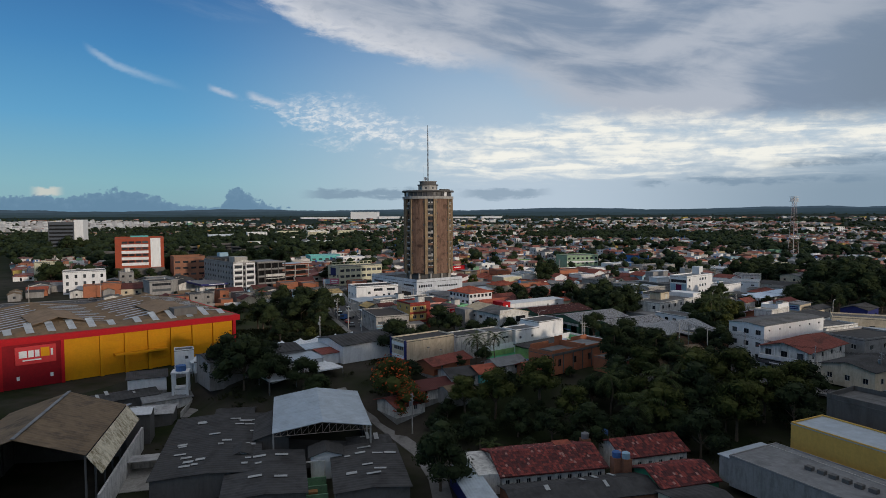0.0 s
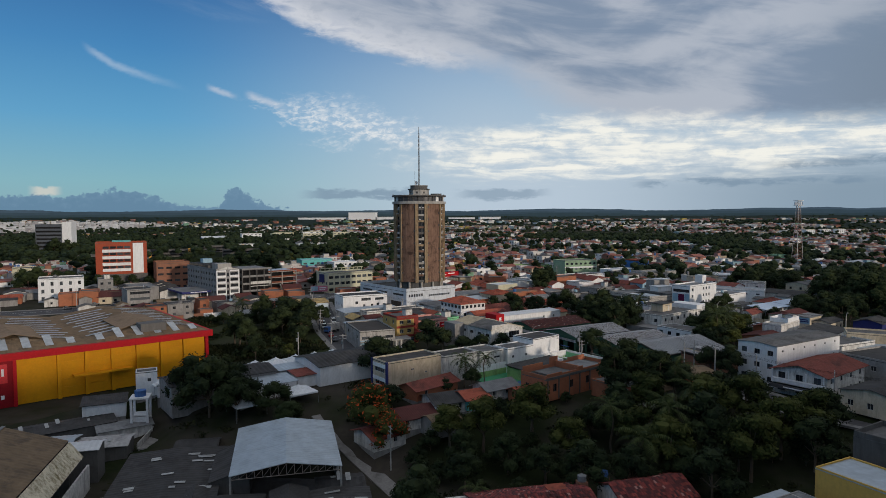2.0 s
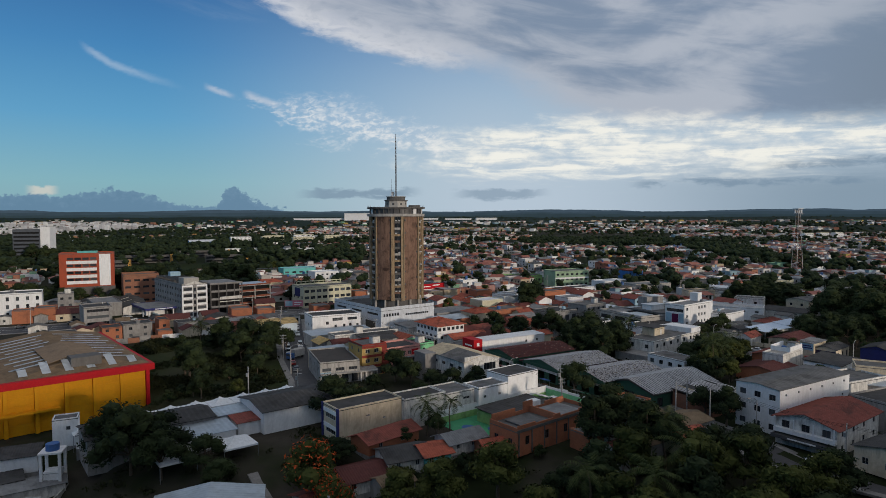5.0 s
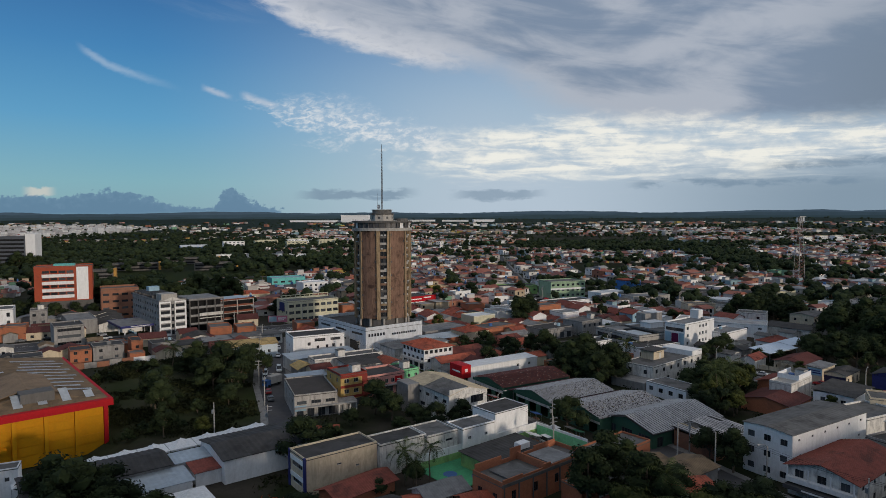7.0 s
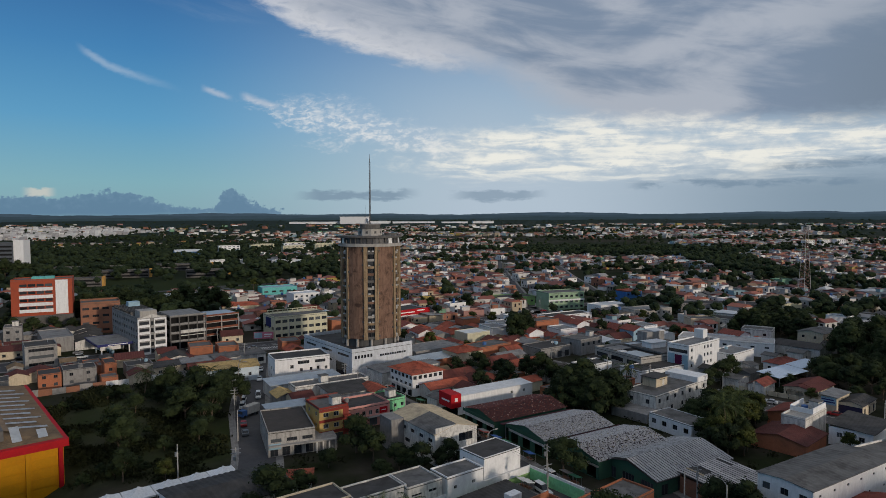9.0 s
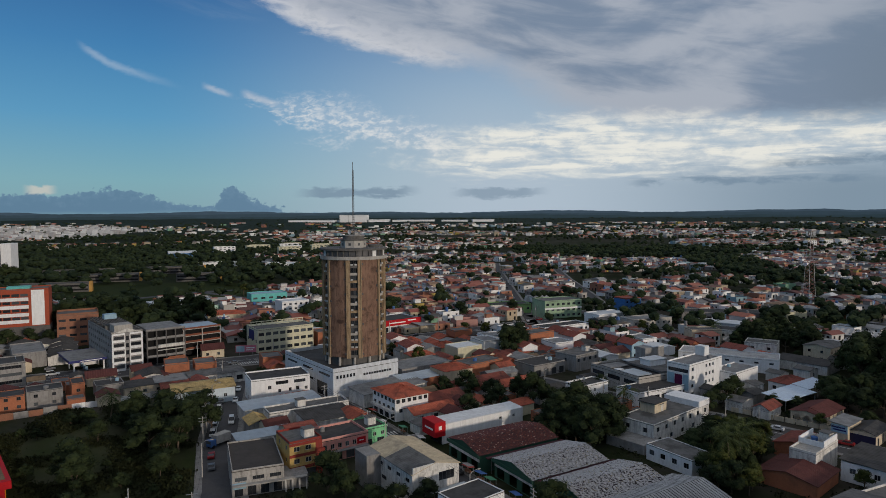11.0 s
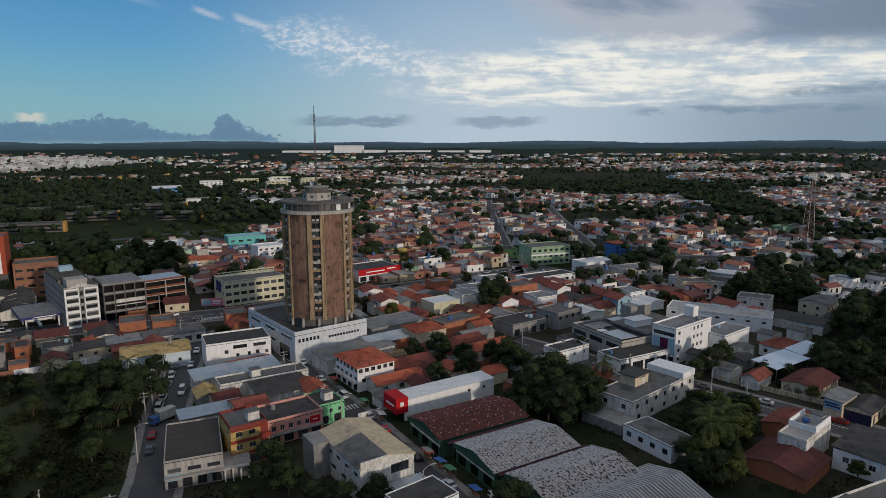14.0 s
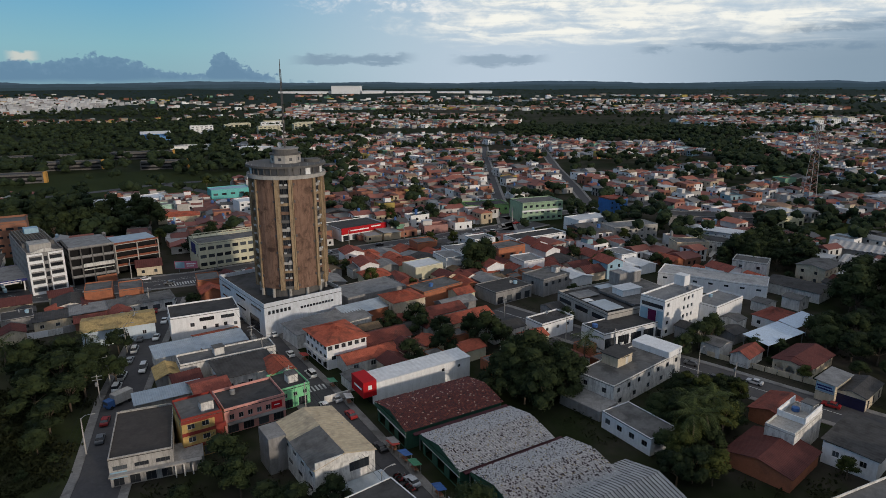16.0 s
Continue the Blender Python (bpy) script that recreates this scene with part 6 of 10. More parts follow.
        for k in range(6):
            xx = x0 + 2.4 + 5.0 * k
            bm = bmesh.new()
            run = 6.4 if abs(xx + 1 - mid) < 8 else 3.6
            v = [bm.verts.new(p) for p in ((xx, -d / 2 + 1.4, lo + 0.56), (xx + 1.9, -d / 2 + 1.4, lo + 0.56), (xx + 1.9, -d / 2 + 1.4 + run, lo + 0.62 + run * 0.272), (xx, -d / 2 + 1.4 + run, lo + 0.62 + run * 0.272))]
            bm.faces.new(v)
            bmesh.ops.solidify(bm, geom=list(bm.faces), thickness=0.08)
            part("skylight", bm, SKYLIGHT, t)
    part("roof_hood", boxes((14.0, 21.0, -d / 2 + 3.0, -d / 2 + 8.0, h + 0.8, h + 3.4)), DARKCON, t)
    return t


store()

# ---- near rooftops in the hollow ----


def gym():
    FOOT.append((-38.8, 127.4, 18.4, 24.4, radians(20)))
    t = thing("sports_barn", -38.8, 127.4, 19.9, "open-sided sports barn under a pale blue metal roof", "barn")
    w, d, h = 18.4, 24.4, 7.4
    bm = bmesh.new()
    a, b = w / 2 + 0.2, d / 2 + 0.3
    slope(bm, (a, -b, h), (a, b, h), (0, b, h + 1.5), (0, -b, h + 1.5), 0.9, 0.06)
    slope(bm, (-a, b, h), (-a, -b, h), (0, -b, h + 1.5), (0, b, h + 1.5), 0.9, 0.06)
    part("roof", bm, METALROOF, t)
    for y in (-d / 2, d / 2):
        bm = bmesh.new()
        n = 14
        for k in range(n):
            x0, x1 = -w / 2 + w * k / n, -w / 2 + w * (k + 1) / n
            za, zb = h + 1.35 * (1 - abs(x0) / (w / 2)) - 0.1, h + 1.35 * (1 - abs(x1) / (w / 2)) - 0.1
            tube(bm, (x0, y, za), (x1, y, zb), 0.06, n=4), tube(bm, (x0, y, h - 0.75), (x1, y, h - 0.75), 0.06, n=4)
            tube(bm, (x0, y, h - 0.75), (x1, y, zb), 0.04, n=4), tube(bm, (x0, y, h - 0.75), (x0, y, za), 0.04, n=4)
        tagged(part("truss", bm, mat("rusty_pale_steel", (0.36, 0.30, 0.26), stain=0.3), t), kind="stuff")
    for x in (-w / 2, w / 2):
        for k in range(5):
            y = -d / 2 + d * k / 4
            part("post", boxes((x - 0.16, x + 0.16, y - 0.16, y + 0.16, -1.5, h - 0.05)), CONCRETE, t)
    part("back_wall", boxes((-w / 2 + 0.2, w / 2 - 0.2, d / 2 - 0.2, d / 2 - 0.02, -1, 6.2)), DARKCON, t)
    part("side_wall", boxes((-w / 2 - 0.12, -w / 2 + 0.1, -d / 2 + 0.2, d / 2 - 0.3, -1, 3.0), (w / 2 - 0.1, w / 2 + 0.12, -d / 2 + 0.2, d / 2 - 0.3, -1, 3.0)), DARKCON, t)
    part("floor", boxes((-w / 2, w / 2, -d / 2, d / 2, -0.6, 0.06)), DARKCON, t)


gym()


def brown_barn():
    FOOT.append((-79.5, 102.0, 26, 30, radians(20)))
    t = thing("brown_barn", -79.5, 102.0, 20.3, "large open barn under a brown weathered roof", "barn", z=-7.8)
    L = 28.0
    bm = bmesh.new()
    slope(bm, (9.0, -L / 2, 10.4), (9.0, L / 2, 10.4), (-1.2, L / 2, 13.8), (-1.2, -L / 2, 13.8), 1.0, 0.07)
    slope(bm, (-11.6, L / 2, 10.4), (-11.6, -L / 2, 10.4), (-1.2, -L / 2, 13.8), (-1.2, L / 2, 13.8), 1.0, 0.07)
    part("roof", bm, BROWNROOF, t)
    bm = bmesh.new()
    slope(bm, (11.3, -L / 2, 7.2), (11.3, L / 2, 7.2), (9.1, L / 2, 10.2), (9.1, -L / 2, 10.2), 0.9, 0.10)
    part("side_cladding", bm, mat("stained_pale_cladding", (0.74, 0.66, 0.50), stain=0.35, streak=0.9, grain=1.2, dirt=(0.16, 0.12, 0.05)), t, "stained pale corrugated side cladding")
    part("ridge_cap", boxes((-1.5, -0.9, -L / 2, L / 2, 13.86, 14.0)), GREYROOF, t)
    for k in range(6):
        y = -L / 2 + 0.4 + (L - 0.8) * k / 5
        for x in ((-11.0, 8.8) if k else (8.8,)):
            part("post", boxes((x - 0.15, x + 0.15, y - 0.15, y + 0.15, -1, 10.3)), DARKCON, t)
    part("back_wall", boxes((-11.0, 8.8, L / 2 - 0.3, L / 2 - 0.1, -1, 10.2)), DARKCON, t)
    part("left_wall", boxes((-11.3, -11.1, -L / 2, L / 2 - 0.4, -1, 9.8)), DARKCON, t)
    part("side_wall", boxes((11.0, 11.4, -L / 2 - 2, L / 2 + 3, -1, 4.6)), OLDWHITE, t)


brown_barn()
PATCH = mat("pale_repair_sheet", (0.40, 0.40, 0.39), stain=0.3)


def low_roof(label, x, y, w, d, rot, h, rise, material=None, patches=0, seed=1, wall=None, axis="y"):
    t = building("low_workshop", label, "workshop", x, y, w, d, rot, h, wall or DARKCON, "gable", material or DARKROOF, rise=rise, axis=axis, over=0.4, period=1.0, amp=0.07, z=-7.8, group="low workshops")
    rng = random.Random(seed)
    for k in range(patches):
        s = rng.choice((-1, 1))
        run = (w if axis == "y" else d) / 2
        a = rng.uniform(0.1, 0.75) * run
        ln = (d if axis == "y" else w) * rng.uniform(-0.45, 0.4)
        z = h + rise * (1 - a / run) + 0.26
        ww, dd = rng.uniform(0.5, 1.0), rng.uniform(1.0, 2.6)
        bm = boxes((0, dd, 0, ww, 0, 0.04)) if axis == "y" else boxes((0, ww, 0, dd, 0, 0.04))
        p = part("repair_sheet", bm, PATCH, t)
        ang = math.degrees(math.atan2(rise, run))
        p.matrix_basis = pose(s * a, ln, z, 0, s * ang, 0) if axis == "y" else pose(ln, s * a, z, -s * ang, 0, 0)
    return t


low_roof("wide low workshop under a blackened patched roof", -56.5, 116.0, 17.5, 33.0, 20, 4.0, 0.5, patches=26, seed=3)
low_roof("workshop under a blackened fibre-cement roof", -41.0, 103.0, 13.0, 19.0, 20, 3.8, 0.5, patches=5, seed=4)
low_roof("workshop under a dark stained roof with repair sheets", -24.0, 107.5, 12.0, 19.5, 18, 3.8, 0.5, patches=11, seed=5)
low_roof("narrow workshop under a dark roof", -48.0, 124.5, 6.5, 15.0, 20, 4.6, 1.0, seed=6)
low_roof("workshop under a patched grey roof in the hollow", -70.0, 78.0, 16.0, 14.0, 14, 3.6, 1.0, GREYROOF, 6, 7)
low_roof("workshop under a dark roof in the hollow", -50.0, 82.0, 17.0, 12.0, 14, 3.6, 1.0, patches=8, seed=8)
low_roof("low shed under a pale roof behind the barn", -96.0, 129.0, 22.0, 9.0, 20, 4.5, 0.8, METALROOF, seed=9, axis="x")
low_roof("low shed under a white sheet roof", -88.0, 122.5, 26.0, 5.0, 20, 6.5, 0.6, WHITEROOF, seed=10, axis="x")
low_roof("low shed under a dark roof by the store", -97.0, 143.0, 22.0, 8.0, 44, 4.0, 0.8, seed=11, axis="x", patches=5)
low_roof("low shed under a pale rusty roof behind the brown barn", -83.0, 136.0, 13.0, 7.0, 20, 3.4, 0.6, PALEROOF, 3, 14, axis="x")
low_roof("low store room under a blackened roof", -62.0, 138.5, 8.0, 5.0, 15, 3.0, 0.6, seed=15, axis="x")
low_roof("low shed under grey sheets beside the apron", -84.5, 148.0, 11.0, 6.5, 40, 3.2, 0.6, GREYROOF, 2, 16, wall=OLDWHITE, axis="x")
low_roof("row of store rooms under a dark roof", -92.0, 154.0, 16.0, 5.0, 46, 3.2, 0.5, FLATROOF, 4, 17, wall=OLDWHITE, axis="x")
low_roof("lean-to under dark sheets beside the lane", -27.0, 122.0, 8.0, 6.0, 20, 3.0, 0.6, seed=18, patches=3, axis="x")
YD = thing("cement_yard", -67.0, 107.5, 20, "small pale cement yard with low walls between dark roofs", "yard", z=-7.8)
part("slab", boxes((-3.6, 3.6, -6.0, 5.0, -0.4, 0.12)), CONCRETE, YD)
part("low_wall", boxes((-3.6, 3.6, 4.8, 5.0, 0.12, 2.6)), OLDWHITE, YD)
part("side_wall", boxes((3.4, 3.6, -6.0, 4.7, 0.12, 1.8)), OLDWHITE, YD)
part("roof_sheet", boxes((-3.4, 3.2, 1.2, 4.7, 2.62, 2.75)), PALEROOF, YD)
LN = thing("cement_apron", -71.5, 146.0, 14, "cracked pale cement apron between sheds", "yard", z=-7.0)
part("slab", boxes((-6, 6, -5, 9, -1.2, 0.10)), PAVING, LN)
part("low_wall", boxes((-6.2, -6.0, -5, 9, 0, 1.3)), OLDWHITE, LN)
Y = thing("green_yard", -33.0, 103.5, 19, "small walled yard with faded green partitions", "yard", z=-7.8)
part("slab", boxes((-2.6, 2.6, -10, 6.5, -0.5, 0.3)), LIME, Y)
for k, y in enumerate((-8, -4.5, -1.0, 2.5)):
    part("partition", boxes((-2.6, 2.6, y, y + 0.25, 0.3, 2.0)), mat("faded_green_paint", (0.14, 0.26, 0.16), stain=0.3), Y)
part("gate_frame", boxes((-2.6, -2.4, 6.0, 6.2, 0.3, 3.4), (0.2, 0.4, 6.0, 6.2, 0.3, 3.4), (2.4, 2.6, 6.0, 6.2, 0.3, 3.4), (-2.6, 2.6, 6.0, 6.2, 3.4, 3.65)), OLDWHITE, Y)
part("wooden_crate", boxes((-0.6, 0.9, -3.2, -2.0, 0.3, 1.9)), mat("orange_wood", (0.30, 0.16, 0.06)), Y)
building("gable_room", "small room with a pale front under a grey roof", "shed", -33.2, 112.8, 5.6, 5.0, 19, 4.4, WHITE, "gable", DARKROOF, rise=0.9, axis="y", z=-7.8)
building("gable_room", "small room with a pale front under a dark roof", "shed", -49.2, 112.0, 5.6, 4.5, 20, 3.9, WHITE, "gable", DARKROOF, rise=0.9, axis="y", z=-7.8)

T1 = building("tiled_terrace", "long low white terrace under a dark red tiled roof", "house", 7.0, 115.2, 19.0, 12.5, 17.7, 3.4, OLDWHITE, "gable", TILEDARK, rise=1.8, axis="x", over=0.6, period=0.4, z=-7.8,
              windows={"f": row(19, 10, 0.8, 1.4, 1.2)})
NEARTILES = island_mat("weathered_red_tiles", [(0.0, (0.16, 0.030, 0.026)), (0.25, (0.10, 0.022, 0.021)), (0.45, (0.24, 0.042, 0.034)), (0.65, (0.07, 0.018, 0.018)), (0.8, (0.31, 0.060, 0.044)), (0.95, (0.42, 0.22, 0.18))], grain=2.0)


def tile_layer(t, w, d, h, rise, over, seed):
    """Loose courses of tiles over a gabled roof."""
    bm = bmesh.new()
    a, b, k = w / 2 + over, d / 2 + over, rise * over / (d / 2)
    lift = 0.16
    n, m = int(w / 0.42), int(d / 1.1)
    sheeted(bm, (-a, -b, h - k + lift), (a, -b, h - k + lift), (a, 0, h + rise + lift), (-a, 0, h + rise + lift), n, m, 0.02, seed)
    sheeted(bm, (a, b, h - k + lift), (-a, b, h - k + lift), (-a, 0, h + rise + lift), (a, 0, h + rise + lift), n, m, 0.02, seed + 1)
    tagged(part("roof_tiles", bm, NEARTILES, t), kind="stuff")


tile_layer(T1, 19.0, 12.5, 3.4, 1.8, 0.6, 41)
part("new_tiles", boxes((3.0, 6.4, 0.8, 3.2, 5.15, 5.28)), TILEOR, T1)
part("gable_wall", boxes((-13.6, -9.7, -5.5, 5.5, -1, 3.6)), OLDWHITE, T1)
T2 = building("tiled_terrace", "low white terrace with dark doors under dark red tiles", "house", 26.5, 122.5, 13.5, 9.0, 22, 3.6, OLDWHITE, "gable", TILEDARK, rise=1.8, axis="x", over=0.5, period=0.4, z=-7.8, windows={"f": row(13.5, 6, 0.8, 1.2, 1.3)})
T3 = building("tiled_terrace", "low house under dark red tiles with a green side wall", "house", 29.5, 110.5, 11.0, 9.0, 22, 3.2, mat("bottle_green_paint", (0.05, 0.22, 0.12), stain=0.3), "gable", TILEDARK, rise=1.6, axis="x", z=-7.8)
tile_layer(T2, 13.5, 9.0, 3.6, 1.8, 0.5, 43)
tile_layer(T3, 11.0, 9.0, 3.2, 1.6, 0.45, 45)
low_roof("long workshop under a blackened corrugated roof", 13.5, 104.5, 27.0, 8.0, 17.8, 2.6, 1.0, patches=5, seed=12, wall=BROWNBRICK, axis="x")
low_roof("small workshop with a blue tarpaulin beside it", 31.0, 101.0, 9.0, 9.0, 22, 3.0, 0.8, seed=13, wall=CREAM, axis="x")
building("tin_yard_roof", "narrow shop with navy awnings", "shop", -5.0, 103.0, 4.0, 16.0, 20, 3.0, NAVY, "shed", METALROOF, tilt=0.4, z=-7.8)
for x, y, m, lab in ((20.0, 112.6, BLUE, "round blue plastic water tank"), (21.6, 112.2, SKYBLUE, "round pale blue water tank"), (15.6, 121.8, GREYROOF, "round grey water tank"), (19.6, 124.0, BLUE, "round dark blue water tank")):
    st = thing("tank_stand", x, y, 18, "short brick stand under a water tank", "stand", "tank stands", -7.8)
    part("body", boxes((-0.8, 0.8, -0.8, 0.8, 0, 5.0)), BROWNBRICK, st)
    water_tank(x, y, -2.8, 0.75, 1.0, m, lab)
YB = building("yellow_warehouse", "yellow-walled warehouse with a pale metal roof", "warehouse", 62.0, 108.0, 26.0, 9.0, -57.6, 7.4, mat("pale_ochre_paint", (0.66, 0.40, 0.10), stain=0.15, streak=0.12), roof_mat=METALROOF, parapet=0.25, z=-4.6)
GW = building("grey_warehouse", "grey flat-roofed warehouse with plain cement walls", "warehouse", 50.5, 99.5, 28.0, 12.0, -56.5, 5.0, GREYWALL, roof_mat=GREYROOF, parapet=0.15, z=-5.2)
for k in range(6):
    part("roof_vent", boxes((-4.5 + 1.9 * k, -3.4 + 1.9 * k, -0.6 + 0.15 * (k % 2), 0.3 + 0.15 * (k % 2), 5.14, 5.75)), DARKCON, GW)
part("roof_seam", boxes((-14, 14, 3.9, 4.1, 5.14, 5.24)), CONCRETE, GW)
part("lean_to_roof", boxes((-16.8, -14.1, -5.5, 6.0, 4.3, 4.45)), METALROOF, GW)
part("lean_to_wall", boxes((-16.5, -14.1, -5.3, 5.8, 0, 4.3)), GREYWALL, GW)
building("dark_block", "dark weathered two-storey block with a rough roof edge", "building", 73.0, 121.5, 22.0, 10.0, -53.0, 9.0, DARKCON, roof_mat=FLATROOF, parapet=0.9, z=-4.4)
building("white_block", "white three-storey block with balconies and small windows", "house", 77.7, 188.2, 28.8, 10.5, 36.5, 10.2, WHITE, "gable", FLATROOF, rise=0.45, over=0.25, period=1.2, z=0,
         windows={"l": storeys(10.5, 3, 1.5, 3, 3.3, 1.0, 1.3), "f": row(28.8, 6, 0.7, 8.6, 0.5) + row(28.8, 5, 0.7, 5.4, 0.5)}, frame_mat=DARKFRAME)
WB = bpy.data.objects["white_block"]
part("shop_fascia", boxes((-14.75, -14.42, -5.1, 5.1, 2.35, 3.1)), DARKFRAME, WB, "dark shop fascia")
part("fascia_lettering", boxes((-14.8, -14.75, -2.4, 3.2, 2.55, 2.9)), WHITE, WB)
for k in range(3):
    part("shop_shutter", boxes((-14.5, -14.41, -4.9 + 3.3 * k, -2.0 + 3.3 * k, 0.05, 2.3)), GREYWALL, WB)
for k in (1, 2):
    part("balcony", boxes((-15.6, -14.42, -5.2, 5.2, 3.3 * k - 0.12, 3.3 * k + 0.05), (-15.6, -15.5, -5.2, 5.2, 3.3 * k + 0.05, 3.3 * k + 0.95)), CONCRETE, WB)
RR = building("red_roof_house", "white two-storey house with a verandah under a red tile roof", "house", 79.0, 174.8, 21.0, 12.0, 42, 5.8, OLDWHITE, "gable", TILE, rise=1.7, axis="x", over=0.8, z=0,
              windows={"l": storeys(12, 3, 1.6, 2, 2.9, 0.8, 1.5), "f": storeys(21, 4, 1.1, 2, 2.9)}, frame_mat=DARKFRAME)
part("verandah_rail", boxes((-11.6, -10.52, -6, 6, 2.8, 3.7)), WHITE, RR)
part("shop_awning", boxes((-12.6, -10.52, -6, 6, 2.2, 2.4)), DARKROOF, RR)
part("shop_fascia", boxes((-12.72, -12.6, -6, 6, 1.75, 2.55)), DARKFRAME, RR, "dark shop fascia")
part("fascia_lettering", boxes((-12.77, -12.72, -3.0, 2.6, 2.0, 2.3)), WHITE, RR)
for k in range(4):
    part("verandah_post", boxes((-11.6, -11.4, -5.9 + 3.87 * k, -5.7 + 3.87 * k, 3.7, 5.9)), WHITE, RR)
building("low_dark_house", "low cream house with a dark roof", "house", 88.0, 160.5, 20.0, 12.0, 36, 4.6, CREAM, "gable", DARKROOF, rise=1.2, z=-0.3, windows={"l": row(12, 3, 1.2, 1.5, 1.3), "f": row(20, 3, 1.4, 1.5, 1.3)})
building("grey_house_row", "grey two-storey house with a pale upper window", "house", 100.0, 186.0, 18.0, 12.0, 30, 6.4, GREYWALL, roof_mat=DARKROOF, z=0, windows={"f": row(18, 3, 1.4, 3.8, 1.3), "l": row(12, 2, 1.4, 3.8, 1.3)})
building("grey_house_row", "pale low shed with a white roof edge", "house", 98.0, 208.0, 24.0, 10.0, 30, 5.2, OLDWHITE, roof_mat=FLATROOF, z=0)

# ---- stained wall row, court and ruin ----
W1 = building("stained_cream_block", "stained cream block with a blank side and a navy framed front", "building", -22.5, 170.6, 16.0, 7.5, 42, 7.0, CREAM, roof_mat=DARKROOF, parapet=0.35, z=0,
              windows={"l": storeys(7.5, 1, 4.6, 2, 3.2, 1.3, 1.1), "f": [(6.8, 7.8, 4.6, 5.0), (11, 11.8, 3.4, 3.8)]})
part("navy_column", boxes((-8.25, -7.85, -3.95, -3.2, 0, 7.5)), NAVY, W1)
part("navy_column", boxes((-8.25, -8.02, 3.2, 3.85, 0, 7.5)), NAVY, W1)
part("white_band", boxes((-8.12, -8.02, -3.1, 3.1, 2.4, 3.3)), WHITE, W1)
part("white_band", boxes((-8.12, -8.02, -3.1, 3.1, 5.7, 6.6)), WHITE, W1)
building("wall_row_block", "blank stained white block with rusty streaks", "building", -11.0, 178.6, 11.5, 6.5, 41, 6.6, OLDWHITE, roof_mat=DARKROOF, parapet=0.3, z=0, windows={"f": [(4, 4.7, 4.0, 4.9)]})
building("wall_row_block", "stained white block with narrow vents", "building", -3.8, 184.4, 8.2, 8.0, 41, 6.4, OLDWHITE, roof_mat=FLATROOF, parapet=0.3, z=0, windows={"f": [(1.0, 3.4, 4.6, 5.1), (5.0, 7.0, 4.6, 5.2)]})
building("wall_row_block", "white two-storey block with two small windows", "building", 4.6, 189.6, 9.5, 6.0, 42, 6.4, WHITE, roof_mat=FLATROOF, parapet=0.3, z=0, windows={"f": [(1.6, 2.5, 4.0, 4.7), (6.4, 7.3, 4.0, 4.7)], "l": row(6, 1, 1.1, 3.6, 1.1)})
building("white_cube_house", "white cube house with round-topped vents and a dark roof", "house", 11.4, 199.0, 11.0, 8.0, 44, 7.6, WHITE, roof_mat=DARKROOF, parapet=0.15, z=0, windows={"l": row(8, 4, 0.8, 4.0, 0.8) + [(1, 2.4, 5.2, 6.2)], "f": []}, frame_mat=DARKFRAME)
FOOT.append((8.0, 178.0, 38, 16, radians(43)))
CT = thing("sports_court", 4.0, 181.0, 43, "small green painted sports court inside white walls", "sports court", z=0)
part("playing_surface", boxes((-10, 8, -9, 3.5, -0.6, 0.12)), mat("green_court_paint", (0.07, 0.30, 0.15), stain=0.25), CT)
bm = bmesh.new()
prism(bm, circle(1.5, 20, 0, -6, -2), 0.12, 0.14), prism(bm, circle(1.5, 20, 0, -2, -6.5), 0.12, 0.14)
part("blue_circle", bm, BLUE, CT)
for k in range(9):
    part("wall_panel", boxes((-10 + 4 * k, -6.05 + 4 * k, 3.6, 3.85, -0.3, 3.2)), WHITE, CT)
    part("green_dado", boxes((-10 + 4 * k, -6.05 + 4 * k, 3.5, 3.6, 0, 1.6)), LIME, CT)
for k in range(4):
    part("wall_panel", boxes((25.8, 26.05, -12 + 4 * k, -8.05 + 4 * k, -0.3, 3.2)), WHITE, CT)
    part("green_dado", boxes((25.7, 25.8, -12 + 4 * k, -8.05 + 4 * k, 0, 2.6)), MINT, CT)
building("court_roof", "low hall under a dark stained roof beside the court", "hall", 13.0, 182.0, 17.0, 11.5, 45, 2.8, LIME, "shed", DARKROOF, tilt=0.5, period=1.0, z=0)
part("roof_hatch", boxes((2, 5, -2, 0, 3.2, 4.4)), WHITE, bpy.data.objects["court_roof"])
building("brick_ruin", "roofless red brick ruin with blackened wall tops", "ruin", 17.5, 169.5, 24.0, 8.0, 45, 5.0, BRICK, roof_mat=DARKCON, parapet=0.8, z=0, windows={"f": row(24, 4, 1.2, 2.0, 1.8), "l": row(8, 2, 1.2, 1.8, 1.6)}, frame_mat=DARKFRAME)
RU = bpy.data.objects["brick_ruin"]
for x, w, h, y in ((-11.8, 5.2, 0.35, -4.0), (-1.0, 2.2, 0.6, -4.0), (7.5, 4.2, 0.3, -4.0), (-11.5, 7.0, 0.9, 3.76), (-2.0, 3.0, 1.7, 3.76), (5.0, 6.5, 0.6, 3.76)):
    part("wall_stub", boxes((x, x + w, y, y + 0.24, 5.94, 5.94 + h)), BRICK, RU)
for k in range(7):
    part("concrete_post", boxes((-11.7 + 3.85 * k, -11.4 + 3.85 * k, -4.12, -4.0, 0.1, 4.9)), DARKCON, RU)
part("concrete_beam", boxes((-12.1, 12.1, -4.16, -4.0, 4.9, 5.5)), DARKCON, RU, "blackened concrete beam")
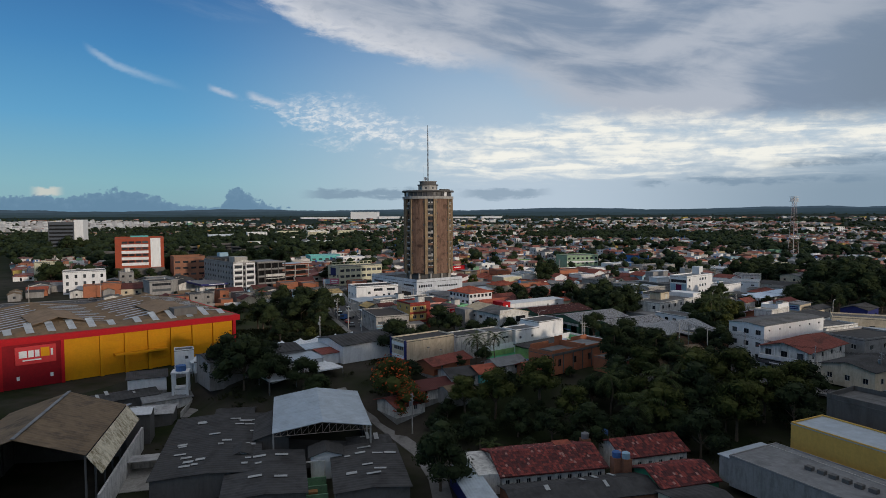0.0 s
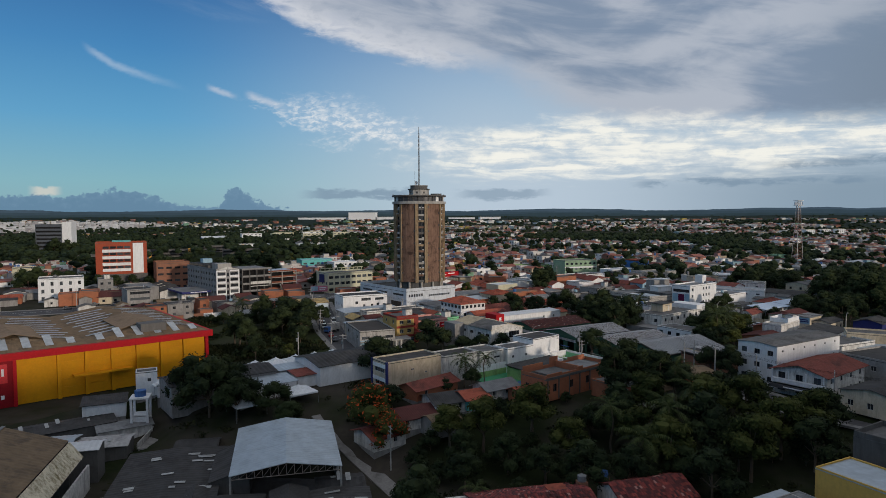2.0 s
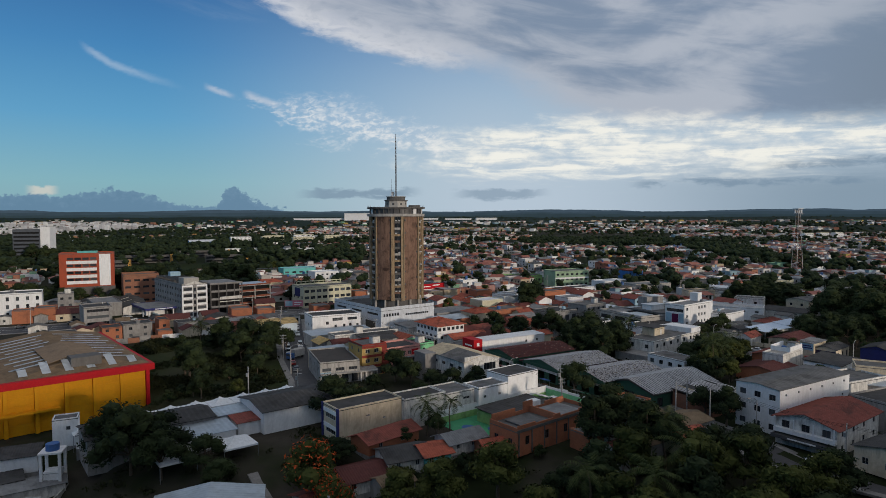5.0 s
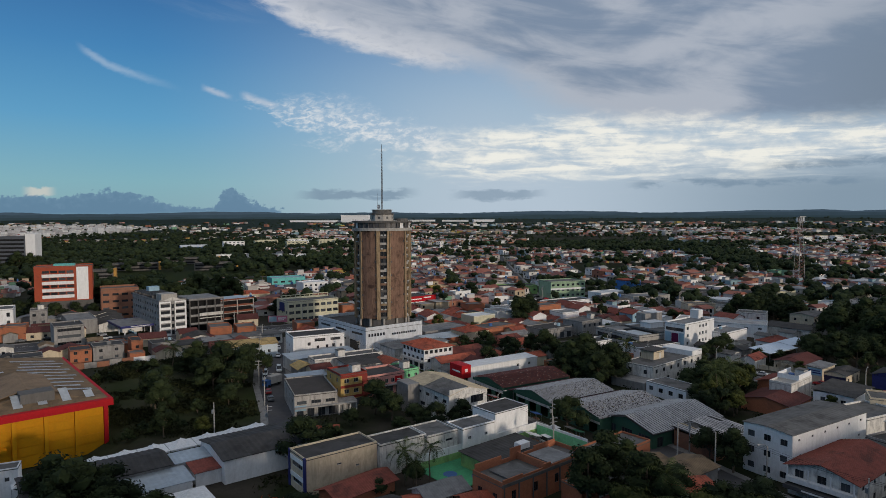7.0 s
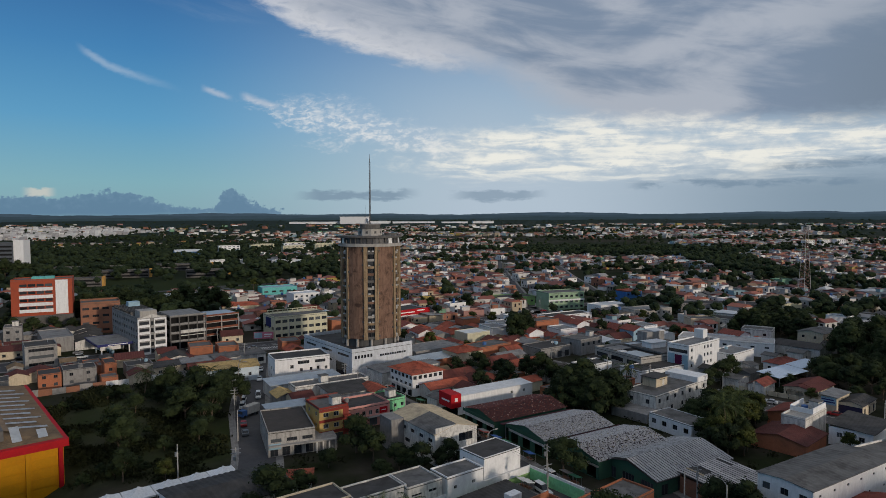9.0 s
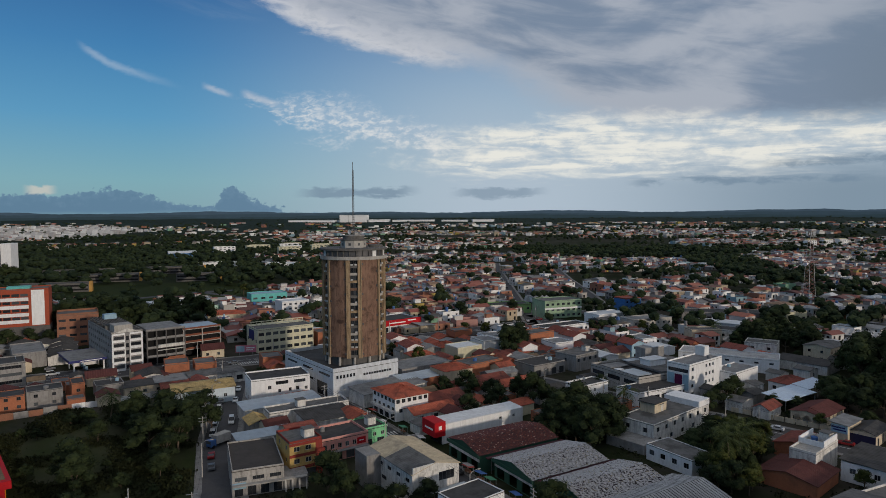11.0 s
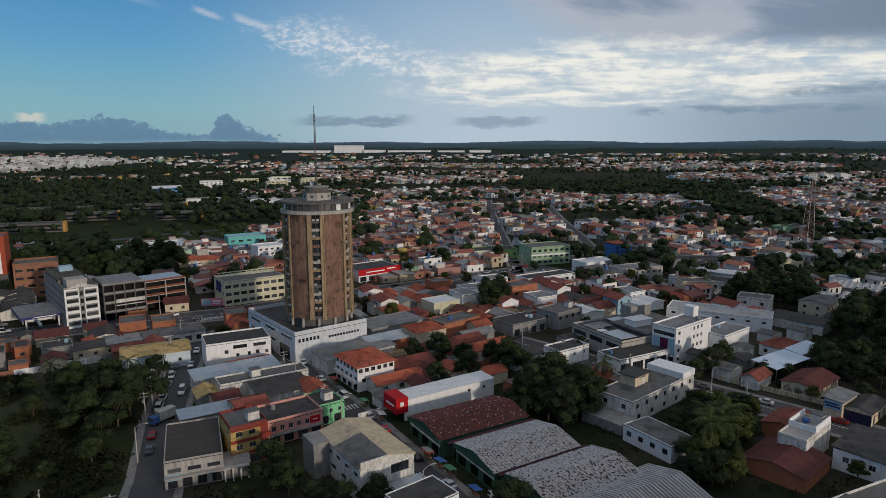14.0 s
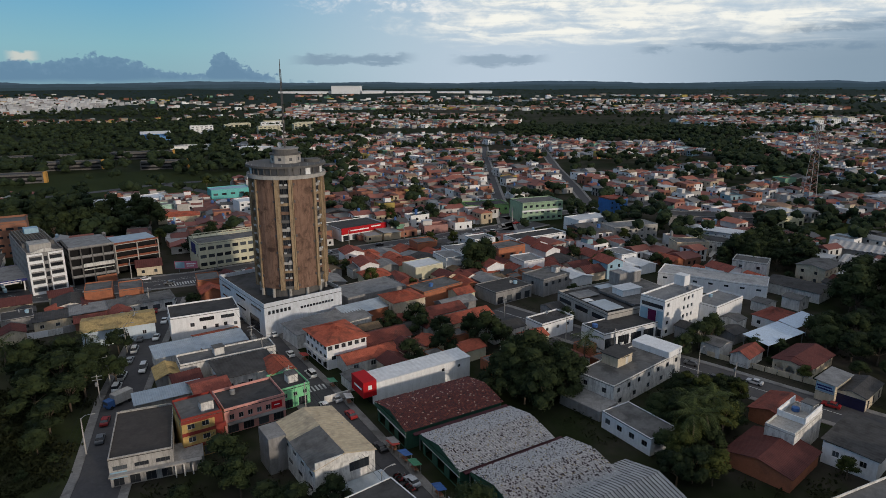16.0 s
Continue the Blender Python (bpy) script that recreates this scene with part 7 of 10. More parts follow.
part("broken_slab", boxes((-9.0, -2.0, -3.6, 2.6, 5.3, 5.5)), FLATROOF, RU)
part("broken_slab", boxes((2.5, 9.0, -3.0, 3.4, 5.4, 5.6)), GREYROOF, RU)
part("inner_wall", boxes((-0.2, 0.1, -3.7, 3.7, 5.1, 6.6)), BRICK, RU)
building("brick_ruin", "low brick shell with a cement slab roof", "ruin", 35.0, 184.0, 20.0, 7.5, 45, 3.6, BRICK, roof_mat=FLATROOF, parapet=0.4, z=0, windows={"f": row(20, 3, 1.1, 1.0, 1.5)}, frame_mat=DARKFRAME)
building("pale_shed", "small pale blue walled shed with a stained roof", "shed", 41.0, 176.0, 9.0, 7.0, 45, 3.6, SKYBLUE, "gable", BROWNROOF, rise=1.0, z=0)
building("tin_shed", "low sheds under brown stained sheets", "shed", 48.0, 175.0, 12.0, 8.0, 40, 3.4, GREYWALL, "gable", BROWNROOF, rise=1.0, z=0)
for x, y, w, d, r, m, wl, lab in ((-31.5, 192.5, 6.5, 6.0, 20, TILEOR, WHITE, "small white cottage under an orange tile roof"), (-18.0, 150.0, 11.0, 7.0, 40, TILEDARK, OLDWHITE, "low house under dark red tiles"),
                                  (-11.0, 156.0, 8.0, 7.0, 40, DARKROOF, OLDWHITE, "low house with a dark porch roof"), (-5.5, 157.5, 5.0, 6.0, 40, TILEOR, TEAL, "small turquoise cottage under orange tiles"),
                                  (0.0, 163.0, 8.0, 5.0, 40, GREYROOF, OLDWHITE, "low shed under grey sheets"), (7.0, 160.0, 5.0, 5.0, 40, TILEOR, BRICK, "small shed under an orange tile roof"),
                                  (-16.0, 163.5, 12.0, 5.5, 42, TILE, BRICK, "low lean-to under red tiles beside the stained wall"), (-24.0, 143.0, 7.0, 7.0, 35, TILE, OLDWHITE, "low house under faded red tiles")):
    building("cottage", lab, "house", x, y, w * 1.12, d * 1.15, r + 9 * math.sin(7 * x), 2.6, wl, "gable", m, rise=1.2, axis="x", over=0.7, windows={"f": row(w, 2, 0.9, 1.1, 1.1)}, group="cottages in the hollow")

# ---- sheds and tents behind the store ----
building("long_dark_shed", "long shed under blackened corrugated sheets", "shed", -68.0, 161.5, 25.0, 11.0, 43, 4.3, GREYWALL, "gable", DARKROOF, rise=1.0, axis="x", period=1.2, amp=0.12)
building("long_dark_shed", "white-walled shed under blackened corrugated sheets", "shed", -41.0, 179.5, 22.0, 15.0, 43, 5.0, WHITE, "gable", DARKROOF, rise=1.2, axis="x", period=1.2, amp=0.12, windows={"l": row(15, 2, 1.4, 1.0, 1.4)})
building("pale_roof_shed", "low shed under a pale blue metal roof", "shed", -56.0, 160.0, 14.0, 7.0, 43, 3.2, WHITE, "shed", METALROOF, tilt=0.5, period=1.0)
building("pale_roof_shed", "small shed under pale grey sheets", "shed", -53.0, 172.5, 9.0, 5.0, 43, 3.6, WHITE, "shed", METALROOF, tilt=0.4, period=1.0)
building("pale_roof_shed", "low shed under a red-brown roof", "shed", -48.5, 168.5, 6.0, 5.0, 43, 3.0, WHITE, "shed", TILE, tilt=0.5, period=0.6)


def tent(x, y, s, rot, z=None):
    t = thing("market_tent", x, y, rot, "white peaked market tent on thin posts", "tent", "row of white tents", z)
    bm = bmesh.new()
    g = 8
    ring = []
    for j in range(g + 1):
        for i in range(g + 1):
            px, py = -s / 2 + s * i / g, -s / 2 + s * j / g
            k = max(abs(px), abs(py)) / (s / 2)
            ring.append(bm.verts.new((px, py, 2.6 + 1.5 * (1 - k) ** 1.5)))
    for j in range(g):
        for i in range(g):
            a = j * (g + 1) + i
            bm.faces.new((ring[a], ring[a + 1], ring[a + g + 2], ring[a + g + 1]))
    part("canopy", bm, TENTCLOTH, t)
    part("valance", boxes((-s / 2, s / 2, -s / 2 - 0.03, -s / 2, 2.25, 2.6), (-s / 2, s / 2, s / 2, s / 2 + 0.03, 2.25, 2.6), (-s / 2 - 0.03, -s / 2, -s / 2, s / 2, 2.25, 2.6), (s / 2, s / 2 + 0.03, -s / 2, s / 2, 2.25, 2.6)), TENTCLOTH, t)
    for a in (-1, 1):
        for b in (-1, 1):
            part("post", boxes((a * s / 2 - 0.05, a * s / 2 + 0.05, b * s / 2 - 0.05, b * s / 2 + 0.05, -1.0, 2.55)), STEEL, t)
    return t


for k in range(9):
    tent(-82.0 + 4.25 * k, 161.0 + 4.0 * k, 5.6, 43)
tent(-46.5, 157.5, 7.0, 43), tent(-57.0, 152.0, 7.0, 43)


def water_tower():
    t = thing("water_tower", -81.5, 150.0, 20, "white concrete water tower with a blue tank", "water tower")
    for a in (-1.7, 1.7):
        for b in (-1.7, 1.7):
            part("leg", boxes((a - 0.25, a + 0.25, b - 0.25, b + 0.25, -2, 7.4)), WHITE, t)
    part("platform", boxes((-2.1, 2.1, -2.1, 2.1, 7.4, 7.75)), WHITE, t)
    part("lower_slab", boxes((-1.44, 1.44, -1.44, 1.44, 3.4, 3.7)), WHITE, t)
    part("base_room", boxes((-1.4, 1.4, -1.4, 1.4, -2, 3.2)), WHITE, t)
    bm = bmesh.new()
    prism(bm, circle(1.25, 16), 7.75, 9.1)
    part("tank", bm, BLUE, t)


water_tower()
building("white_pump_house", "small tall white block with a dark window", "house", -86.0, 160.2, 4.8, 4.0, 30, 5.8, WHITE, roof_mat=FLATROOF, parapet=0.2, windows={"f": [(2.6, 3.4, 3.6, 4.4)]}, frame_mat=DARKFRAME)
building("white_yard_house", "white yard house with a dark lean-to roof", "house", -92.0, 152.5, 9.0, 6.0, 30, 3.4, WHITE, "shed", DARKROOF, tilt=0.6)
building("white_yard_house", "low white yard house beside a big tree", "house", -79.5, 160.5, 7.0, 5.0, 30, 2.8, WHITE, roof_mat=DARKROOF, parapet=0.3, windows={"f": row(7, 2, 0.9, 1.2, 0.9)})

# ---- landmarks further off ----
GB = building("green_office", "pale green and white three-storey office", "office", 52.0, 474.0, 26.0, 16.0, 26, 10.5, mat("sage_green_paint", (0.30, 0.42, 0.28), streak=0.2), roof_mat=FLATROOF, windows={"f": storeys(26, 7, 2.0, 3, 3.4, 1.1, 1.4)})
part("white_band", boxes((-13.1, 13.1, -8.12, -8.01, 5.6, 6.6)), WHITE, GB)
building("green_hall", "lime green hall with a dark roof", "hall", 22.0, 488.0, 26.0, 14.0, 20, 5.5, LIME, roof_mat=DARKROOF, windows={"f": row(26, 6, 1.6, 2.4, 1.3)})
RSG = building("supermarket", "white supermarket with a long red sign band", "shop", -44.5, 424.0, 26.0, 20.0, 43, 5.6, WHITE, roof_mat=DARKROOF, parapet=0.4, windows={"f": row(26, 5, 3.6, 0.1, 2.6)})
part("sign", boxes((-13.2, 13.2, -10.35, -10.03, 3.4, 6.6)), RED, RSG, "long red shop sign")
part("sign_lettering", boxes((-8.5, 2.5, -10.42, -10.35, 4.6, 5.2), (4.0, 9.5, -10.42, -10.35, 5.2, 5.8)), WHITE, RSG)
building("turquoise_shop", "turquoise shop with a flat roof", "shop", -155.0, 523.0, 26.0, 14.0, 36, 7.0, TEAL, roof_mat=SKYBLUE, windows={"f": row(34, 6, 3.0, 3.6, 1.4)})
building("white_villa", "white three-storey house with dark windows", "house", -118.0, 470.0, 18.0, 13.0, 40, 9.0, WHITE, roof_mat=WHITEROOF, windows={"f": storeys(18, 5, 1.6, 3, 3.0)}, frame_mat=DARKFRAME)
building("white_hall", "long white flat hall with an orange side", "hall", -197.5, 476.0, 39.0, 18.0, 46, 7.0, WHITE, roof_mat=WHITEROOF, windows={"f": row(42, 6, 2.0, 3, 1.3)})
building("mint_hall", "low mint green hall with a grey roof", "hall", -179.5, 463.0, 31.0, 10.0, 40, 5.5, mat("pale_mint_paint", (0.40, 0.58, 0.48)), roof_mat=GREYROOF, windows={"f": row(34, 8, 1.6, 1.4, 1.3)})
building("white_two_storey", "long white two-storey house with balconies", "house", 48.0, 404.0, 30.0, 10.0, 36, 6.6, WHITE, roof_mat=DARKROOF, windows={"f": storeys(30, 9, 1.6, 2, 3.1)}, frame_mat=DARKFRAME)
building("white_row", "white two-storey row with blue doors", "house", 78.0, 447.0, 22.0, 12.0, 34, 6.4, WHITE, roof_mat=WHITEROOF, windows={"f": storeys(22, 6, 1.3, 2, 3.0)})
building("blue_house", "blue three-storey house with a red top", "house", 99.0, 492.0, 13.0, 11.0, 30, 9.4, mat("strong_blue_paint", (0.05, 0.16, 0.40)), roof_mat=TILE, parapet=0.6, par_mat=TILE, windows={"f": storeys(13, 4, 1.2, 3, 3.0)})
building("grey_block", "pale grey two-storey block", "building", 97.0, 430.0, 26.0, 12.0, 26, 6.6, CONCRETE, roof_mat=GREYROOF, windows={"f": storeys(26, 7, 1.3, 2, 3.1)})
building("yellow_house", "pale yellow two-storey house with a flat roof", "house", 0.5, 350.5, 13.0, 10.0, 40, 6.4, PALEYELLOW, roof_mat=WHITEROOF, parapet=0.2, windows={"f": storeys(13, 3, 1.1, 2, 3.0)[:3]})
building("brick_flats", "orange brick house with open upper floor", "house", 33.5, 376.0, 15.0, 10.0, 40, 8.0, BRICK, roof_mat=FLATROOF, windows={"f": storeys(15, 3, 1.8, 2, 3.4)}, frame_mat=DARKFRAME)
for i, (x, y, w) in enumerate(((-362, 572, 60), (-364, 656, 54), (-425, 700, 70), (-281, 671, 40), (-345, 745, 60))):
    c = building("campus_block", "long low dark school block with ochre end walls", "school", x, y, w, 14.0, 24, 7.0, DARKCON, roof_mat=DARKROOF, group="school blocks")
    for z in (1.2, 4.5):
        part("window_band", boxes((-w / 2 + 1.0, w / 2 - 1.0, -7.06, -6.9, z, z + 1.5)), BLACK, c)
    part("end_wall", boxes((w / 2, w / 2 + 2.0, -7.2, -1, 0, 8.6)), mat("ochre_end_wall", (0.50, 0.27, 0.07), stain=0.2), c)
FH = building("far_office", "grey and white office block above dark trees", "office", -484.0, 650.0, 25.0, 20.0, 20, 34.5, mat("slate_grey_cladding", (0.085, 0.095, 0.11), stain=0.3), roof_mat=FLATROOF, parapet=0.4)
for k in range(8):
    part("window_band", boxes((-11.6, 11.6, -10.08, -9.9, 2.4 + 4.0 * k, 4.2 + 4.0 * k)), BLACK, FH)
part("white_wing", boxes((12.55, 21.5, -9.0, 9, 0, 37.5)), WHITE, FH)
for i in range(9):
    building("apartment_block", "pale yellow four-storey apartment block", "apartments", -440 + 17 * i + (i % 2) * 24, 1080 + 34 * (i % 5), 34.0, 12.0, 34, 12.0, PALEYELLOW if i % 3 else WHITE, roof_mat=GREYROOF,
             windows={"f": storeys(34, 5, 3.6, 4, 3.0)}, group="yellow apartment blocks")
for i in range(6):
    building("apartment_block", "pale four-storey apartment block among trees", "apartments", 585 + 22 * i, 1300 + 16 * i + 30 * (i % 2), 20.0, 11.0, 20, 12.0, PALEYELLOW if i % 2 else WHITE, roof_mat=GREYROOF, windows={"f": storeys(20, 4, 2.4, 4, 3.0)}, group="pale apartment blocks")
building("blue_hall", "white hall with bright blue side walls", "hall", -452.0, 964.0, 38.0, 20.0, 34, 9.0, mat("bright_blue_paint", (0.10, 0.24, 0.50)), "gable", WHITEROOF, rise=3.0, axis="x")
building("white_depot", "long white depot with a flat roof", "hall", -240.0, 794.0, 34.0, 16.0, 5, 8.0, WHITE, roof_mat=WHITEROOF, windows={"f": row(34, 6, 2.0, 3.0, 1.5)})
building("white_depot", "low white depot among dark trees", "hall", -338.0, 838.0, 46.0, 14.0, 30, 5.0, WHITE, roof_mat=GREYROOF)
building("tiled_hall", "low hall under bright orange tiles", "hall", -152.0, 447.0, 22.0, 10.0, 28, 3.8, CREAM, "hip", TILEOR, rise=2.0)
FC = thing("factory", -560, 3700, 6, "very long white factory hall far off", "factory", z=land(-560, 3700) + 1.0)
for x0, x1, hh in ((-640, -370, 7), (-350, -195, 36), (-185, -70, 10), (-50, 190, 7), (230, 380, 5), (410, 530, 8)):
    part("hall", boxes((x0, x1, -60, 60, -30, hh)), WHITE, FC)
    part("roof", boxes((x0 - 2, x1 + 2, -62, 62, hh, hh + 1.5)), WHITEROOF, FC)


def lattice_mast(x, y, h):
    t = thing("lattice_mast", x, y, 20, "tall red and white lattice telecom mast", "mast")
    def half(z):
        return 3.0 - 2.2 * z / h
    for a in (-1, 1):
        for b in (-1, 1):
            bm = bmesh.new()
            tube(bm, (a * half(0), b * half(0), -0.5), (a * half(h), b * half(h), h), 0.16, 0.10, 4)
            part("leg", bm, STEEL, t)
    bm = bmesh.new()
    n = 22
    for k in range(n):
        z0, z1 = h * k / n, h * (k + 1) / n
        p, q = half(z0), half(z1)
        for (a, b), (c, d) in (((-1, -1), (1, -1)), ((1, -1), (1, 1)), ((1, 1), (-1, 1)), ((-1, 1), (-1, -1))):
            tube(bm, (a * p, b * p, z0), (c * q, d * q, z1), 0.08, n=3), tube(bm, (c * p, d * p, z0), (a * q, b * q, z1), 0.08, n=3)
    part("bracing", bm, mat("red_oxide_steel", (0.22, 0.10, 0.08), rough=0.6), t)
    for z in (h - 0.3, h - 4):
        part("platform", boxes((-2.4, 2.4, -2.4, 2.4, z, z + 0.3)), STEEL, t)
    for k in range(6):
        a = k * math.pi / 3
        bm = boxes((-0.25, 0.25, -0.15, 0.15, h - 3.4, h - 0.8))
        p = part("panel_aerial", bm, WHITE, t)
        p.matrix_basis = pose(2.5 * math.cos(a), 2.5 * math.sin(a), 0, 0, 0, math.degrees(a))


lattice_mast(216.5, 502.5, 53.0)

# ---- trees ----


def leaf_quads(bm, rng, centre, r, n, size, squash=0.75):
    """Leaf clusters scattered through a lump of crown, thicker to its outside."""
    for _ in range(n):
        d = Vector((rng.gauss(0, 1), rng.gauss(0, 1), rng.gauss(0, 1))).normalized()
        p = Vector(centre) + Vector((d.x, d.y, d.z * squash)) * r * (0.74 + 0.34 * rng.random())
        a = Vector((rng.gauss(0, 1), rng.gauss(0, 1), rng.gauss(0, 0.5))).normalized()
        nrm = (d + Vector((0, 0, 0.45)) + 0.42 * Vector((rng.gauss(0, 1), rng.gauss(0, 1), rng.gauss(0, 1)))).normalized()
        b = nrm.cross(a).normalized()
        a = b.cross(nrm)
        s = size * rng.uniform(0.6, 1.3)
        v = [bm.verts.new(p + q) for q in (-a * s, b * s * 0.42 - nrm * s * 0.10, a * s - nrm * s * 0.25, -b * s * 0.42 - nrm * s * 0.10)]
        bm.faces.new((v[0], v[1], v[2], v[3]))


def heart(bm, rng, centre, r, squash=0.75):
    """Rough dark lump of inner foliage."""
    made = bmesh.ops.create_icosphere(bm, subdivisions=1, radius=1.0)["verts"]
    for v in made:
        k = r * rng.uniform(0.62, 0.86)
        v.co = Vector(centre) + Vector((v.co.x * k, v.co.y * k, v.co.z * k * squash))


def broad_tree(seed, h, spread_r, leaf, leaf_n=1950, name="tree", label="dark green broad-leaved tree with a dense crown", blossom=0, low=False):
    rng = random.Random(seed)
    t = thing(name, 0, 0, 0, label, "tree", z=-500)
    bm = bmesh.new()
    fork = h * (0.12 if low else 0.32)
    tube(bm, (0, 0, -0.6), (0.1, 0.05, fork), 0.03 * h, 0.02 * h, 8)
    lumps = []
    n = 17
    for k in range(n):
        a = 2.4 * k + rng.uniform(-0.4, 0.4)
        q = rng.random() ** 0.6
        rr = spread_r * 0.72 * q
        z = h * ((0.24 + 0.56 * (1 - q * q)) if low else (0.40 + 0.47 * (1 - q * q))) + rng.uniform(-0.07, 0.07) * h
        c = (rr * math.cos(a), rr * math.sin(a), z)
        lumps.append((c, spread_r * rng.uniform(0.30, 0.46)))
        if k % 2 == 0:
            m = (c[0] * 0.45, c[1] * 0.45, fork + (z - fork) * 0.55)
            tube(bm, (0.1, 0.05, fork * 0.95), m, 0.012 * h, 0.008 * h, 5), tube(bm, m, c, 0.008 * h, 0.003 * h, 5)
    part("trunk", bm, BARK, t)
    bm = bmesh.new()
    for c, r in lumps:
        heart(bm, rng, c, r)
        leaf_quads(bm, rng, c, r, leaf_n // n, 0.017 * h + 0.17)
    part("crown", bm, leaf, t)
    if blossom:
        bm = bmesh.new()
        for c, r in lumps:
            leaf_quads(bm, rng, (c[0], c[1], c[2] + 0.1 * r), r * 1.08, blossom // n, 0.035 * h)
        part("blossom", bm, BLOSSOM, t)
    return t


def palm_tree(seed, h, name="palm_tree"):
    rng = random.Random(seed)
    t = thing(name, 0, 0, 0, "coconut palm with a ringed trunk and drooping fronds", "palm", z=-500)
    bm = bmesh.new()
    lean = rng.uniform(-0.8, 0.8)
    pts = [(lean * (k / 7) ** 2, 0.3 * math.sin(k), h * k / 7 - 0.4) for k in range(8)]
    for k in range(7):
        tube(bm, pts[k], pts[k + 1], 0.22 - 0.012 * k, 0.21 - 0.014 * k, 7)
    part("trunk", bm, BARK, t)
    top = Vector(pts[-1])
    for f in range(15):
        bm = bmesh.new()
        a = 2.39996 * f + rng.uniform(-0.2, 0.2)
        rise = 1.05 - 1.75 * (f / 15)
        ln = rng.uniform(4.0, 5.2)
        prev = top
        out = Vector((math.cos(a), math.sin(a), 0))
        side = Vector((-math.sin(a), math.cos(a), 0))
        n = 9
        for k in range(n):
            ang = rise - 1.5 * (k / n) ** 1.3
            nxt = prev + (out * math.cos(ang) + Vector((0, 0, math.sin(ang)))) * ln / n
            w = 0.95 * math.sin(math.pi * (k + 0.8) / (n + 1)) + 0.12
            for s in (-1, 1):
                for q in (0.0, 0.5):
                    b0, b1 = prev.lerp(nxt, q), prev.lerp(nxt, q + 0.36)
                    tip = b1 + side * s * w + Vector((0, 0, -0.42 * w)) + (nxt - prev) * 0.5
                    v = [bm.verts.new(p) for p in (b0, b1, tip)]
                    bm.faces.new(v)
            prev = nxt
        part("frond", bm, PALM, t)
    return t


TREES = [broad_tree(11, 10, 5.0, LEAF), broad_tree(12, 12, 5.2, LEAF, 2200), broad_tree(13, 8, 4.6, LEAF), broad_tree(14, 11, 4.4, LEAF2, 1950, label="yellow-green broad-leaved tree with a loose crown"),
         broad_tree(15, 9, 5.4, LEAF, 2050, label="wide dark mango tree with a rounded crown"), broad_tree(16, 4, 2.6, LEAF, 900, "shrub", "leafy green shrub on rough ground", low=True)]
PALMS = [palm_tree(21, 9.5), palm_tree(22, 7.5)]
FLAME = broad_tree(31, 9, 5.4, LEAF2, 2200, "flame_tree", "flame tree flecked with orange-red blossom", 620)
CONIFER = broad_tree(41, 19, 5.6, LEAF, 2600, "tall_tree", "tall dark tree with tiered branches")
trees_rng = random.Random(77)


def plant(kind, x, y, s=1.0, z=None):
    g = land(x, y) if z is None else z
    FOOT.append((x, y, 1.2, 1.2, 0.0))
    return copy_thing(kind, pose(x, y, g, 0, 0, trees_rng.uniform(0, 360)) @ Matrix.Diagonal((s * trees_rng.uniform(0.9, 1.1), s * trees_rng.uniform(0.9, 1.1), s, 1)))


def grove(cx, cy, rx, ry, rot, n, kinds, smin=0.8, smax=1.25, clear=2.2, gap=3.0):
    a, done, tries = radians(rot), [], 0
    while len(done) < n and tries < n * 40:
        tries += 1
        u, v = trees_rng.uniform(-1, 1), trees_rng.uniform(-1, 1)
        if u * u + v * v > 1:
            continue
        x, y = cx + u * rx * math.cos(a) - v * ry * math.sin(a), cy + u * rx * math.sin(a) + v * ry * math.cos(a)
        if not free(x, y, clear) or any(math.hypot(x - p, y - q) < gap for p, q in done):
            continue
        done.append((x, y))
        plant(trees_rng.choice(kinds), x, y, trees_rng.uniform(smin, smax))


